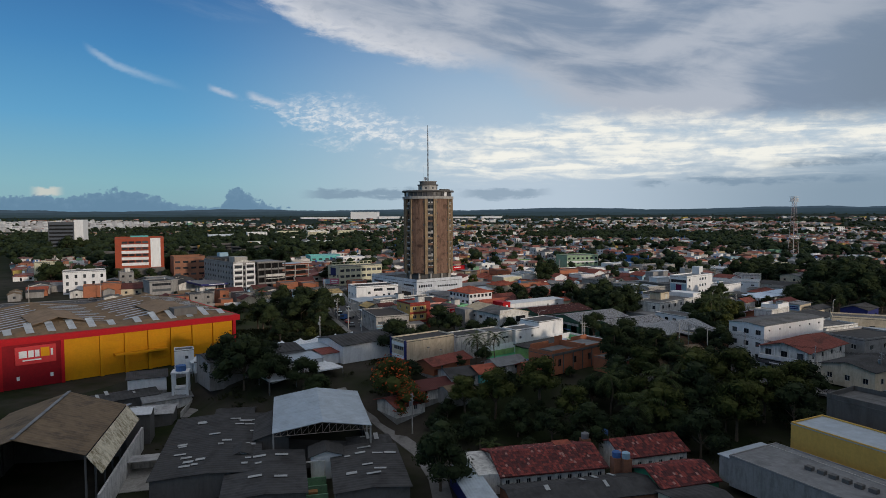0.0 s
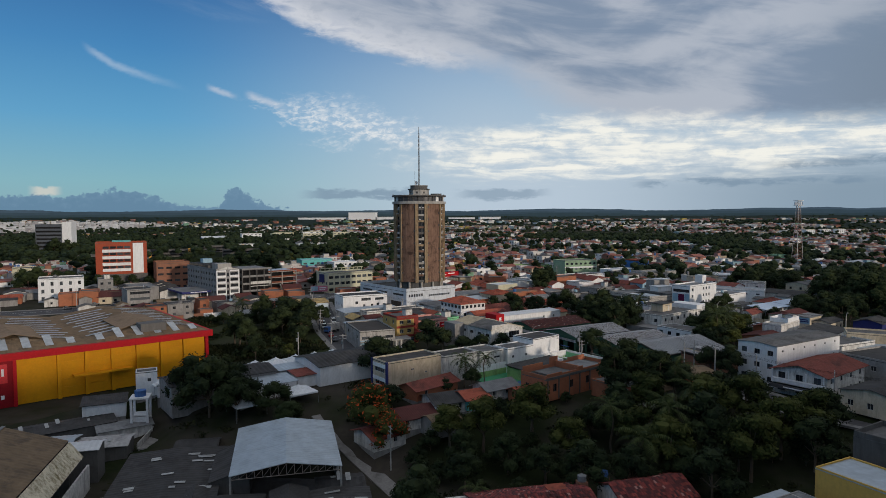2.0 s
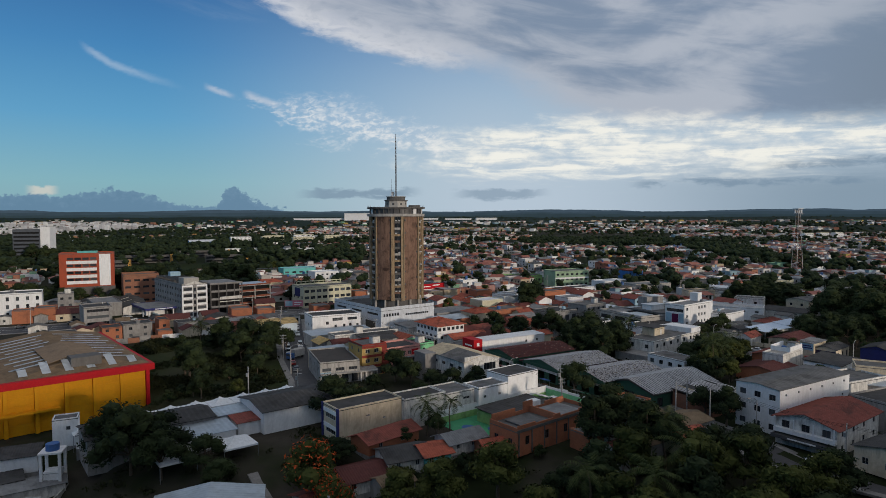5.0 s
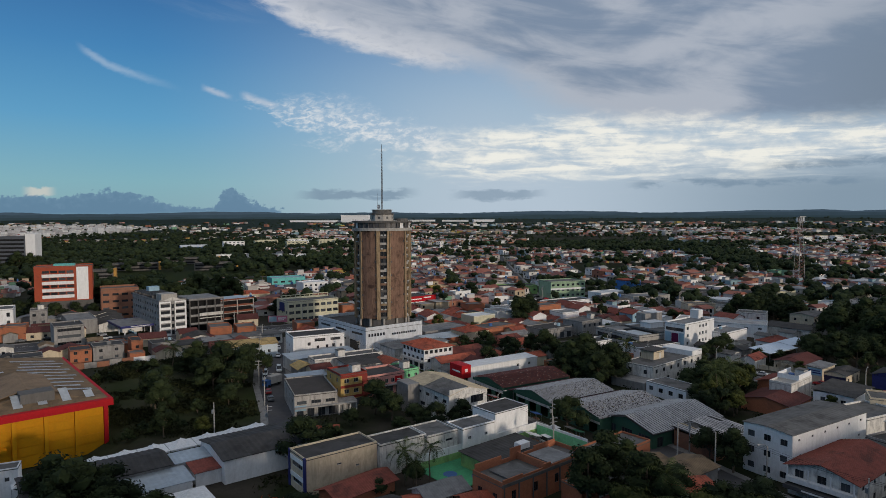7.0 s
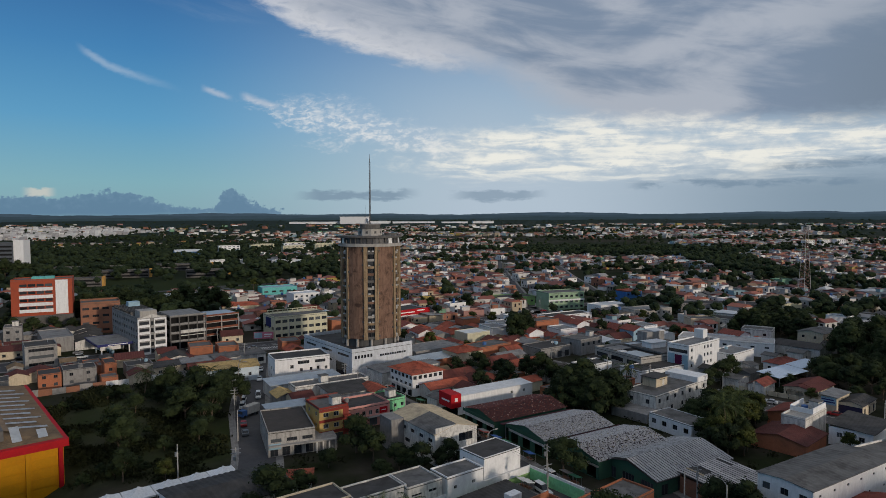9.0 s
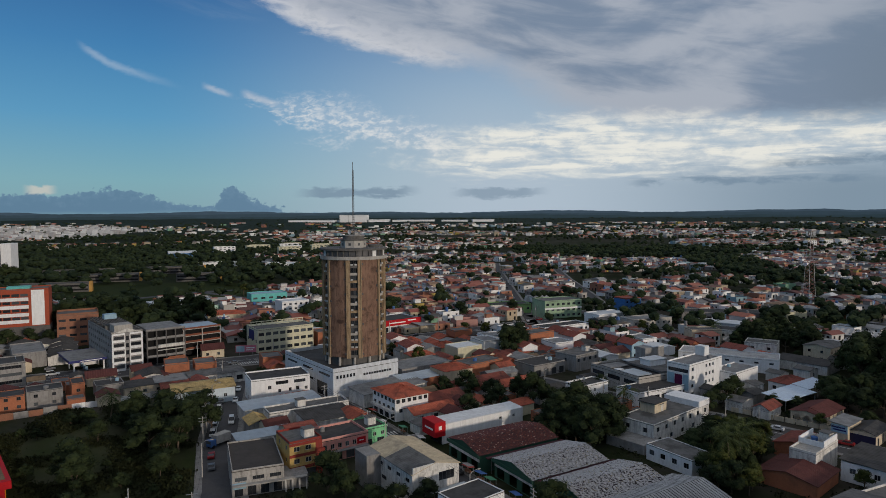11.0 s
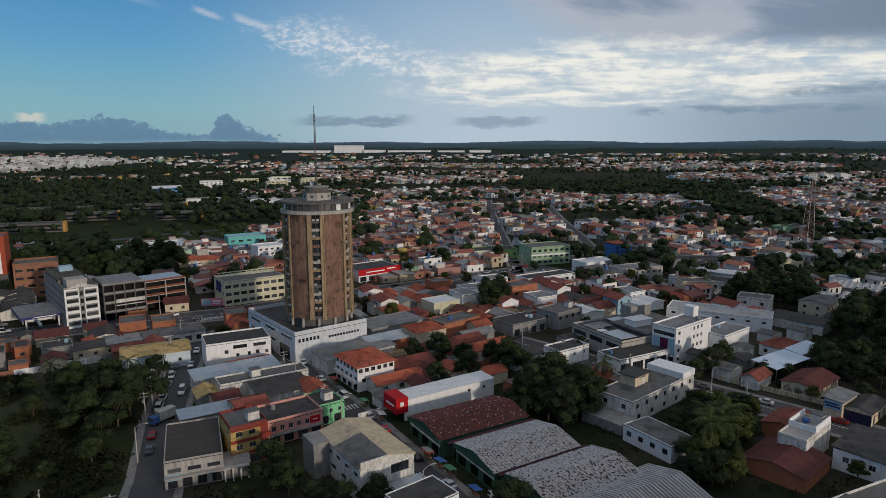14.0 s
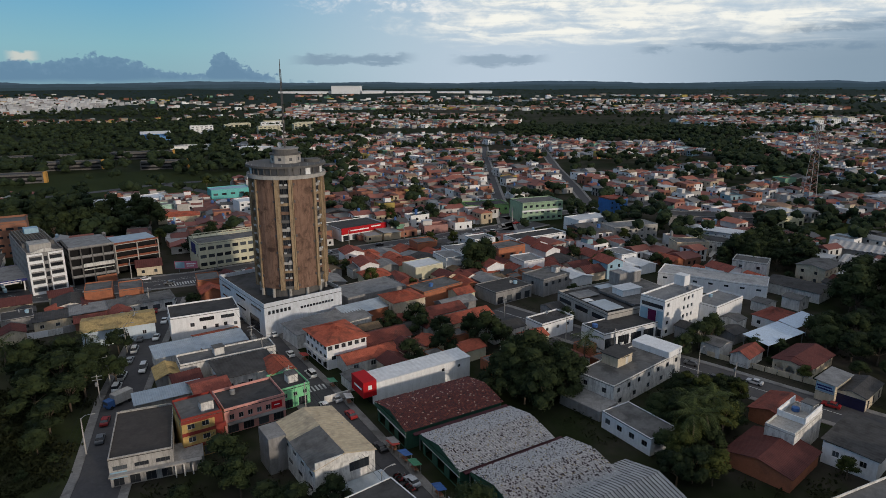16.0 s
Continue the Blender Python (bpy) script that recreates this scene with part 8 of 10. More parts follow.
A, B, C_, D, E_, SH = TREES
for kind, x, y, s in ((E_, -65, 150, 1.5), (B, -71, 153, 1.1), (A, -60, 153, 1.15), (A, -58, 149, 1.05), (A, -50, 151, 0.85), (C_, -45, 147, 0.8), (E_, -11.0, 107.0, 1.15), (B, -11.5, 111, 0.95), (FLAME, -26.5, 145, 1.25), (FLAME, -21.5, 141, 0.85),
                      (E_, -31.5, 178, 1.15), (A, -27.5, 186, 0.7), (E_, -22.5, 213.5, 1.05), (A, -17, 208, 0.85), (C_, -10, 204, 0.8), (A, -5, 203, 0.75), (E_, 1.5, 206, 0.75), (C_, -27, 204, 0.6), (C_, -13, 198, 0.6),
                      (A, 28, 202, 1.0), (C_, 57, 186.5, 1.0), (B, 60, 181, 0.8), (A, 5, 297, 0.9), (E_, 8, 290, 0.8), (A, 14, 287, 0.85), (E_, -3, 292, 0.8), (B, 23, 287, 0.8), (A, 33, 283, 0.8), (CONIFER, 20, 358, 0.85), (E_, 21, 355, 1.55), (B, 25, 359, 1.3),
                      (B, -104, 372, 1.1), (A, -109, 378, 1.0), (A, -79, 269, 0.8), (PALMS[0], -84, 262, 0.9), (PALMS[1], -7.5, 169, 1.0), (PALMS[0], -3.0, 171.5, 0.8), (PALMS[1], -5.0, 167.5, 0.75), (C_, -6, 170, 0.6), (SH, -12, 164, 0.9),
                      (PALMS[0], 74, 238, 1.05), (PALMS[1], 78.5, 243, 1.0), (PALMS[0], 47, 263, 0.9), (PALMS[0], 72, 229, 1.15), (PALMS[1], 76, 232, 1.2), (PALMS[0], 79, 237, 1.1), (PALMS[0], 55, 268, 1.1), (PALMS[1], 124, 404, 1.1), (PALMS[0], 40, 156, 1.15), (PALMS[0], 34, 140, 1.2), (PALMS[1], 28, 133, 1.25), (PALMS[1], 43, 148, 1.35), (PALMS[0], 24, 142, 1.1), (PALMS[1], -3, 119, 0.6),
                      (B, 96, 293, 0.8), (A, 91, 288, 0.9), (E_, 85, 283, 0.7), (C_, 53, 303, 0.8), (A, 59, 262, 0.3)):
    plant(kind, x, y, s)
for kind, x, y, k in ((D, -2, 141, 1.1), (D, -9, 142, 0.9), (SH, -13, 141, 1.1), (SH, -15, 136, 1.0), (SH, -10, 130, 1.1), (C_, -5, 128, 0.9), (D, 8, 146, 1.15), (D, 15, 138, 0.95), (E_, 3, 134, 0.9), (B, 26, 148, 0.95), (CONIFER, 27, 158, 0.82), (CONIFER, 31, 164, 0.80), (CONIFER, 37, 158, 0.78), (D, 33, 150, 1.2),
                      (D, 44, 147, 1.25), (D, 52, 148, 1.2), (D, 55, 138, 1.2), (E_, 59, 133, 1.1), (D, 33, 133, 1.2), (B, 17, 126, 0.9), (A, 25, 127, 1.0), (E_, 38, 124, 1.05), (D, 47, 131, 1.25), (B, 41, 139, 1.15),
                      (A, 20, 145, 0.85), (D, 28, 140, 1.05), (D, 63, 144, 1.05), (E_, 68, 149, 0.95), (A, 49, 156, 1.0), (C_, 57, 160, 1.0), (A, 10, 130, 0.85), (E_, -6, 136, 0.8), (C_, 43, 165, 1.0), (B, 36, 171, 0.85)):
    plant(kind, x, y, k)
grove(34, 140, 36, 16, 18, 16, [SH, SH, C_], 0.8, 1.2, 1.2, 4.5)
for kind, x, y, k in ((PALMS[0], -102, 254, 1.0), (B, -91, 249, 1.05), (E_, -85, 255, 1.2), (A, -79, 244, 1.25), (E_, -75, 252, 1.15), (B, -72, 243, 1.0), (A, -71, 236, 1.0), (E_, -78, 234, 1.1), (C_, -84, 240, 1.1),
                      (A, -69, 226, 0.9), (C_, -66, 218, 0.8), (D, -88, 216, 0.9), (B, -84, 211, 1.0), (A, -71, 192, 0.8), (D, -61, 192, 0.55), (C_, -97, 240, 0.8), (A, -68, 250, 0.9), (B, -79, 205, 0.9)):
    plant(kind, x, y, k)
grove(-92, 232, 24, 14, 40, 9, [SH], 0.35, 0.9, 2.0, 4.0)
grove(-72, 203, 20, 7, 42, 10, [SH], 0.5, 1.1, 2.0, 3.4)
grove(-106, 250, 20, 7, 35, 8, [SH], 0.7, 1.2, 2.0, 3.2)
grove(41, 259, 11, 11, 30, 18, [A, B, E_], 0.85, 1.1, 2.0, 3.2)
grove(76, 243, 15, 8, 48, 24, [A, D, C_, SH], 0.6, 0.95, 1.5, 2.8)
grove(72, 226, 9, 7, 48, 9, [A, D, C_], 0.6, 0.85, 1.5, 2.8)
grove(84, 255, 12, 6, 48, 12, [A, D, SH], 0.5, 0.8, 1.5, 2.6)
grove(178, 318, 34, 30, 35, 40, [A, B, E_, B], 1.15, 1.6, 2.5, 5.5)
grove(150, 275, 18, 10, 35, 14, [A, B, SH], 0.6, 0.95, 2.0, 3.6)
grove(-36, 150, 14, 5, 25, 8, [SH, C_], 0.5, 0.8, 1.6, 3.0)
grove(6, 157, 16, 4, 30, 5, [SH], 0.6, 0.9, 1.2, 3.0)
grove(150, 393, 17, 24, -20, 26, [A, B, E_], 0.9, 1.2, 3.0, 4.5)



grove(-196, 408, 60, 16, 35, 22, [A, B, E_], 1.2, 1.7, 3.0, 7.0)
grove(-262, 352, 16, 10, 35, 6, [B, E_], 1.0, 1.4, 3.0, 6.0)
for x, y, k in ((-238, 348, 1.0), (-230, 354, 1.05), (-222, 357, 1.0), (-214, 361, 1.0), (-243, 357, 1.1), (-205, 363, 0.9)):
    plant(E_ if x % 4 else B, x, y, k)
grove(-470, 628, 26, 8, 20, 7, [E_, B], 1.4, 1.8, 2.0, 6.0)
for kind, x, y, k in ((CONIFER, -104, 386, 0.8), (E_, -55, 476, 1.2), (E_, -25, 518, 1.3), (E_, -8, 456, 1.2), (B, 27, 449, 1.2), (E_, 16, 277, 1.0), (B, 28, 282, 1.0), (E_, 7, 268, 0.9), (B, 40, 263, 1.2), (E_, 42, 247, 1.2), (A, 150, 402, 1.3)):
    if free(x, y, 1.0):
        plant(kind, x, y, k)


def scrub():
    """Weeds, creepers and low bushes on open ground between the houses."""
    rng = np.random.default_rng(12)
    v, f = [], []
    spots = []
    for _ in range(5200):
        spots.append((rng.uniform(-128, -52), rng.uniform(192, 275), 0.15, 1.0))
    for _ in range(2600):
        spots.append((rng.uniform(-70, 130), rng.uniform(118, 300), 0.25, 0.8))
    for x, y, floor_level, big in spots:
        d = noise.noise((x * 0.07, y * 0.07, 2.0))
        if d < floor_level - 0.2 or not free(x, y, 1.3):
            continue
        h = big * (0.4 + 1.7 * max(0.0, d + 0.1)) * rng.uniform(0.6, 1.3)
        n = 16
        c = np.array((x, y, land(x, y))) + rng.normal(size=(n, 3)) * np.array((0.8, 0.8, 0.0)) + np.array((0, 0, 1.0)) * (h * rng.random((n, 1)))
        a, b = rng.normal(size=(n, 3)) * 0.24, rng.normal(size=(n, 3)) * 0.17
        for k in range(n):
            q = len(v)
            v.extend((c[k] - a[k], c[k] + b[k], c[k] + a[k], c[k] - b[k]))
            f.append((q, q + 1, q + 2, q + 3))
    me = bpy.data.meshes.new("scrub")
    me.from_pydata([tuple(p) for p in v], [], f)
    me.materials.append(leaf_mat("scrub_leaves", (0.010, 0.014, 0.006), (0.032, 0.036, 0.014), 0.5))
    tagged(new("scrub", me), "dark tangled weeds and low bushes on open ground", "scrub", kind="stuff")


scrub()

# ---- mid-distance houses ----
town_rng = random.Random(5)


def house_kind(label, w, d, h, wall, roof, roof_mat, rise, floors, frame_mat=None):
    n = 2
    t = building("town_house", label, "house", 0, 0, w, d, 0, h, wall, roof, roof_mat, {"f": storeys(w, n, 1.2, floors, 2.9, 0.95, 1.15)},
                 frame_mat or DARKFRAME, rise=rise, axis="x" if w > d else "y", over=0.5, period=0.8, amp=0.07, z=-500, group="houses of the town", parapet=0.35, plain=True)
    FOOT.pop()
    return t


KINDS = [
    (house_kind("small white house under a red tiled gable roof", 8.5, 9.5, 3.2, OLDWHITE, "gable", TILE, 1.6, 1), 9.5, 10.5, 5),
    (house_kind("small brick house under an orange tiled gable roof", 7.5, 10.0, 3.1, BRICK, "gable", TILEOR, 1.5, 1), 8.5, 11, 5),
    (house_kind("cream house under a dark red tiled roof", 9.5, 9.0, 3.3, CREAM, "gable", TILEDARK, 1.6, 1), 10.5, 10, 4),
    (house_kind("white two-storey house under red tiles", 8.5, 10.5, 6.0, WHITE, "gable", TILE, 1.5, 2), 9.5, 11.5, 4),
    (house_kind("two-storey brick house with a flat cement roof", 8.0, 10.0, 6.0, BRICK, "flat", FLATROOF, 0, 2), 9, 11, 3),
    (house_kind("white two-storey house with a flat roof", 9.0, 11.0, 6.2, WHITE, "flat", GREYROOF, 0, 2), 10, 12, 3),
    (house_kind("grey house under a fibre-cement roof", 9.0, 11.0, 3.4, GREYWALL, "gable", GREYROOF, 1.1, 1), 10, 12, 3),
    (house_kind("pale yellow house under an orange hipped roof", 9.5, 10.5, 3.4, PALEYELLOW, "hip", TILEOR, 1.9, 1), 10.5, 11.5, 3),
    (house_kind("weathered house under a blackened roof", 10.0, 12.0, 3.6, OLDWHITE, "gable", DARKROOF, 1.2, 1), 11, 13, 3),
    (house_kind("pale blue two-storey house under red tiles", 8.0, 9.5, 5.8, SKYBLUE, "gable", TILE, 1.5, 2), 9, 10.5, 1),
    (house_kind("pink house under brown tiles", 8.5, 9.5, 3.3, PINK, "gable", TILEOR, 1.5, 1), 9.5, 10.5, 1),
    (house_kind("low white house under a pale sheet roof", 9.0, 12.0, 3.4, WHITE, "gable", WHITEROOF, 0.9, 1), 10, 13, 2),
]
BAG = [k for k in KINDS for _ in range(k[3])]


def wooded(x, y):
    """Woods, fields and the campus on the left; bands of trees on the right."""
    if x < -105 - 0.12 * (y - 400) and 515 < y < 1150 and x < -0.42 * (y - 60) + 40:
        return True
    for cx, cy, rx, ry in ((-31, 880, 95, 55), (260, 1180, 330, 80), (225, 1090, 175, 150), (296, 890, 45, 90), (283, 735, 36, 85), (-520, 1250, 200, 260), (148, 392, 20, 24), (60, 735, 40, 38), (130, 690, 60, 30), (225, 640, 60, 32), (320, 585, 70, 34), (205, 450, 40, 22), (560, 900, 130, 90), (-700, 900, 300, 330), (950, 1400, 260, 120), (-250, 700, 130, 120), (-120, 1500, 200, 70), (500, 1700, 500, 90), (-900, 1700, 300, 150), (0, 2300, 500, 120), (900, 2400, 500, 130)):
        if ((x - cx) / rx) ** 2 + ((y - cy) / ry) ** 2 < 1:
            return True
    return noise.noise((x * 0.006, y * 0.006, 9.0)) > 0.44


count = 0
ca, sa = math.cos(radians(33)), math.sin(radians(33))
spots = []
for i in range(-97, 140):
    for j in range(-22, 131):
        if i % 7 == 0 or j % 9 == 0:
            continue
        u, v = i * 8.7 + town_rng.uniform(-1.2, 1.2), j * 9.5 + town_rng.uniform(-1.5, 1.5)
        x, y = u * ca - v * sa, 300 + u * sa + v * ca
        if 262 < y < 1000 and -0.92 * (y - 40) < x < 0.62 * (y - 60) + 40:
            spots.append((y + 0.15 * abs(x), x, y))
spots.sort()
STUFF_HOUSES = []
for _, x, y in spots:
    if wooded(x, y) or town_rng.random() < 0.06:
        continue
    if y < 300 and x < 60 or 80 < x < 180 and y < 348:
        continue
    if count < 105:
        kind, w, d, _w = town_rng.choice(BAG if x > -70 else [KINDS[k] for k in (1, 4, 6, 8, 8, 6, 2)])
        turn = 33 + town_rng.choice((0, 0, 90, 180, 180)) + town_rng.uniform(-4, 4)
        if free(x, y, 4.9):
            copy_thing(kind, pose(x, y, land(x, y), 0, 0, turn) @ Matrix.Diagonal((town_rng.uniform(0.9, 1.12), town_rng.uniform(0.9, 1.1), town_rng.uniform(0.92, 1.15), 1)))
            count += 1
    elif free(x, y, 4.2):
        STUFF_HOUSES.append((x, y, town_rng.uniform(7.5, 11), town_rng.uniform(8, 12), 33 + town_rng.choice((0, 90)) + town_rng.uniform(-8, 8)))

# ---- the town beyond, as one mass of walls and one of roofs ----
for ring, (y0, y1, cell, keep) in enumerate(((1000, 1700, 12.5, 0.80), (1700, 2600, 18.0, 0.58), (2600, 3200, 27.0, 0.16))):
    yy = y0
    while yy < y1:
        xx = -0.92 * yy
        while xx < 0.62 * yy + 20:
            x, y = xx + town_rng.uniform(-4, 4), yy + town_rng.uniform(-4, 4)
            band = noise.noise((x * 0.0022, y * 0.0030, 4.0 + ring))
            if band < 0.16 and town_rng.random() < keep and not wooded(x, y) and not (x < -0.30 * y and town_rng.random() < 0.82):
                g = cell / 13.0
                STUFF_HOUSES.append((x, y, town_rng.uniform(8, 12) * g, town_rng.uniform(8, 13) * g, town_rng.uniform(0, 180)))
            xx += cell
        yy += cell


def town_mass(rows):
    """Small houses with lean-tos, roof rooms, parapets, windows and tanks."""
    rng = random.Random(8)
    walls, roofs, holes, tanks = ([], []), ([], []), ([], []), ([], [])

    def add(mass, verts, faces):
        n = len(mass[0])
        mass[0].extend(verts)
        mass[1].extend(tuple(n + i for i in f) for f in faces)

    SIDES = ((0, 1, 5, 4), (1, 2, 6, 5), (2, 3, 7, 6), (3, 0, 4, 7))

    def body(at, x0, x1, y0, y1, z0, z1):
        add(walls, [at(p, q, r) for r in (z0, z1) for p, q in ((x0, y0), (x1, y0), (x1, y1), (x0, y1))], SIDES)

    def lid(at, x0, x1, y0, y1, za, zb, along=True):
        """A sloping slab, 0.18 m thick, from za at one side to zb at the other."""
        zs = (za, za, zb, zb) if along else (za, zb, zb, za)
        top = [at(p, q, z) for (p, q), z in zip(((x0, y0), (x1, y0), (x1, y1), (x0, y1)), zs)]
        add(roofs, [(p[0], p[1], p[2] - 0.18) for p in top] + top, (*SIDES, (4, 5, 6, 7)))

    for x, y, w, d, rot in rows:
        a = radians(rot)
        c, s, z = math.cos(a), math.sin(a), land(x, y)
        far = 1.0 if y < 1700 else 1.25
        h = rng.choice((2.8, 3.0, 3.0, 3.2, 3.4, 3.6, 5.4, 5.8, 6.2)) * far
        w, d = w * rng.uniform(0.80, 1.22), d * rng.uniform(0.80, 1.18)

        def at(px, py, pz):
            return (x + px * c - py * s, y + px * s + py * c, z + pz)

        kind = rng.random()
        if kind < (0.26 if h < 5 else 0.50):
            lip = rng.choice((0.0, 0.4, 0.8, 1.0))
            body(at, -w / 2, w / 2, -d / 2, d / 2, -1.0, h + lip)
            lid(at, -w / 2 + 0.12, w / 2 - 0.12, -d / 2 + 0.12, d / 2 - 0.12, h + 0.02, h + 0.02)
            if y < 1300 and rng.random() < 0.45:
                u, v = rng.uniform(-0.2, 0.1) * w, rng.uniform(-0.2, 0.1) * d
                body(at, u, u + w * 0.38, v, v + d * 0.38, h, h + 2.5)
                lid(at, u - 0.3, u + w * 0.38 + 0.3, v - 0.3, v + d * 0.38 + 0.3, h + 2.7, h + 2.7)
        elif kind < 0.40:
            body(at, -w / 2, w / 2, -d / 2, d / 2, -1.0, h)
            lid(at, -w / 2 - 0.4, w / 2 + 0.4, -d / 2 - 0.4, d / 2 + 0.4, h + 0.1, h + rng.uniform(0.4, 0.9), rng.random() < 0.5)
        else:
            rise, o = rng.uniform(1.1, 1.7), 0.45
            body(at, -w / 2, w / 2, -d / 2, d / 2, -1.0, h)
            split = rng.uniform(-0.12, 0.12) * d
            hip = rng.choice((0.0, 0.0, 0.0, 0.28)) * w
            add(roofs, [at(-w / 2 - o, -d / 2 - o, h - 0.1), at(w / 2 + o, -d / 2 - o, h - 0.1), at(w / 2 + o, d / 2 + o, h - 0.1), at(-w / 2 - o, d / 2 + o, h - 0.1),
                        at(-w / 2 - o + hip, split, h + rise), at(w / 2 + o - hip, split, h + rise)], ((0, 1, 5, 4), (2, 3, 4, 5), (3, 0, 4), (1, 2, 5)))
        if y < 1300:
            for _ in range(rng.choice((0, 1, 1, 2))):
                side, ln, deep, low = rng.choice((-1, 1)), rng.uniform(0.35, 0.9), rng.uniform(1.8, 3.6), h * rng.uniform(0.62, 0.85) if h < 5 else rng.uniform(2.5, 3.2)
                if rng.random() < 0.5:
                    q0, q1 = sorted((side * d / 2, side * (d / 2 + deep)))
                    p0 = rng.uniform(-w / 2, w / 2 - ln * w)
                    body(at, p0, p0 + ln * w, q0, q1, -1.0, low)
                    lid(at, p0 - 0.2, p0 + ln * w + 0.2, q0 - 0.15, q1 + 0.15, low + (0.1 if side > 0 else 0.0) + 0.1, low + (0.0 if side > 0 else 0.3) + 0.1)
                else:
                    p0, p1 = sorted((side * w / 2, side * (w / 2 + deep)))
                    q0 = rng.uniform(-d / 2, d / 2 - ln * d)
                    body(at, p0, p1, q0, q0 + ln * d, -1.0, low)
                    lid(at, p0 - 0.15, p1 + 0.15, q0 - 0.2, q0 + ln * d + 0.2, low + 0.2, low + 0.1, False)
            if rng.random() < 0.16:
                u, v, r = rng.uniform(-0.3, 0.3) * w, rng.uniform(-0.3, 0.3) * d, rng.uniform(0.6, 0.9)
                ring = [(u + r * math.cos(k * math.pi / 4), v + r * math.sin(k * math.pi / 4)) for k in range(8)]
                add(tanks, [at(p, q, t) for t in (h, h + 2.6) for p, q in ring] + [at(u, v, h + 2.9)], [(k, (k + 1) % 8, 8 + (k + 1) % 8, 8 + k) for k in range(8)] + [(8 + k, 8 + (k + 1) % 8, 16) for k in range(8)])
            for nx, ny, half, run in ((0, -1, d / 2, w), (0, 1, d / 2, w), (-1, 0, w / 2, d), (1, 0, w / 2, d)):
                if nx * s + ny * c > -0.25:
                    continue
                for floor_z in ((0.0,) if h < 5 else (0.0, 2.8)):
                    for k in range(2):
                        if rng.random() < 0.25:
                            continue
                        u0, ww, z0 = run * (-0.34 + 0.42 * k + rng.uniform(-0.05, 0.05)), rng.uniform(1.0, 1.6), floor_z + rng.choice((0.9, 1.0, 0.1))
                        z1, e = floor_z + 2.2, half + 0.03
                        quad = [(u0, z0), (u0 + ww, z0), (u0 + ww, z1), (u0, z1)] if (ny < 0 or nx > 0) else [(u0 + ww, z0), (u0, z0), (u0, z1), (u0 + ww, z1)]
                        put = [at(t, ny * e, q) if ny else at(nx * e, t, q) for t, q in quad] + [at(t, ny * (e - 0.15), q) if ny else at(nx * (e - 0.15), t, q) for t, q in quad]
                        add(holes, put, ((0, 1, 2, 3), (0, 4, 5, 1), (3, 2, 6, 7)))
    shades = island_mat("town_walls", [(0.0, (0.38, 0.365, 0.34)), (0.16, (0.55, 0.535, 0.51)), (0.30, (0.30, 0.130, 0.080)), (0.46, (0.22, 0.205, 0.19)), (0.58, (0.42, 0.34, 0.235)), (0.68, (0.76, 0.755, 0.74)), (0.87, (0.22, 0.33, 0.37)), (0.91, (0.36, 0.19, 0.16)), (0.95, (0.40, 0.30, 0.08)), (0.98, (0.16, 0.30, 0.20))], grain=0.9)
    covers = island_mat("town_roofs", [(0.0, (0.25, 0.082, 0.060)), (0.22, (0.18, 0.064, 0.051)), (0.38, (0.32, 0.112, 0.075)), (0.49, (0.12, 0.050, 0.044)), (0.58, (0.17, 0.165, 0.16)), (0.72, (0.08, 0.076, 0.074)), (0.82, (0.29, 0.285, 0.28)), (0.93, (0.50, 0.51, 0.52)), (0.97, (0.26, 0.16, 0.10))], grain=1.1)
    drums = island_mat("roof_drums", [(0.0, (0.06, 0.14, 0.34)), (0.5, (0.22, 0.22, 0.22)), (0.75, (0.30, 0.42, 0.52))])
    for name, mass, m, lab in (("far_house_walls", walls, shades, "mass of small pale and brick house walls far off"), ("far_house_roofs", roofs, covers, "mass of red and grey house roofs far off"),
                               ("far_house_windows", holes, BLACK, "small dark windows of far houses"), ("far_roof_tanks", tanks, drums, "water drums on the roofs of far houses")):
        me = bpy.data.meshes.new(name)
        me.from_pydata(*(mass[0], [], mass[1]))
        me.materials.append(m)
        tagged(new(name, me), lab, "houses", kind="stuff")


town_mass(STUFF_HOUSES)

# white housing estate on the left horizon
bm = bmesh.new()
for j in range(15):
    for i in range(34):
        if town_rng.random() < 0.24:
            continue
        bearing, reach = -0.715 + 0.0068 * i + town_rng.uniform(-0.001, 0.001), 2080 + 62 * j + town_rng.uniform(-8, 8)
        if bearing > -0.50 - 0.012 * abs(j - 7):
            continue
        x, y = reach * math.sin(bearing), reach * math.cos(bearing)
        box(bm, x - 5.5, x + 5.5, y - 6, y + 6, land(x, y) - 1, land(x, y) + town_rng.choice((7, 9, 11, 12)))
me = bpy.data.meshes.new("white_estate")
bm.to_mesh(me), bm.free()
me.materials.append(island_mat("estate_walls", [(0.0, (0.50, 0.50, 0.51)), (0.4, (0.66, 0.66, 0.66)), (0.7, (0.36, 0.35, 0.35))]))
tagged(new("white_estate", me), "dense estate of small white apartment blocks far off", "houses", kind="stuff")

# ---- woods far off ----


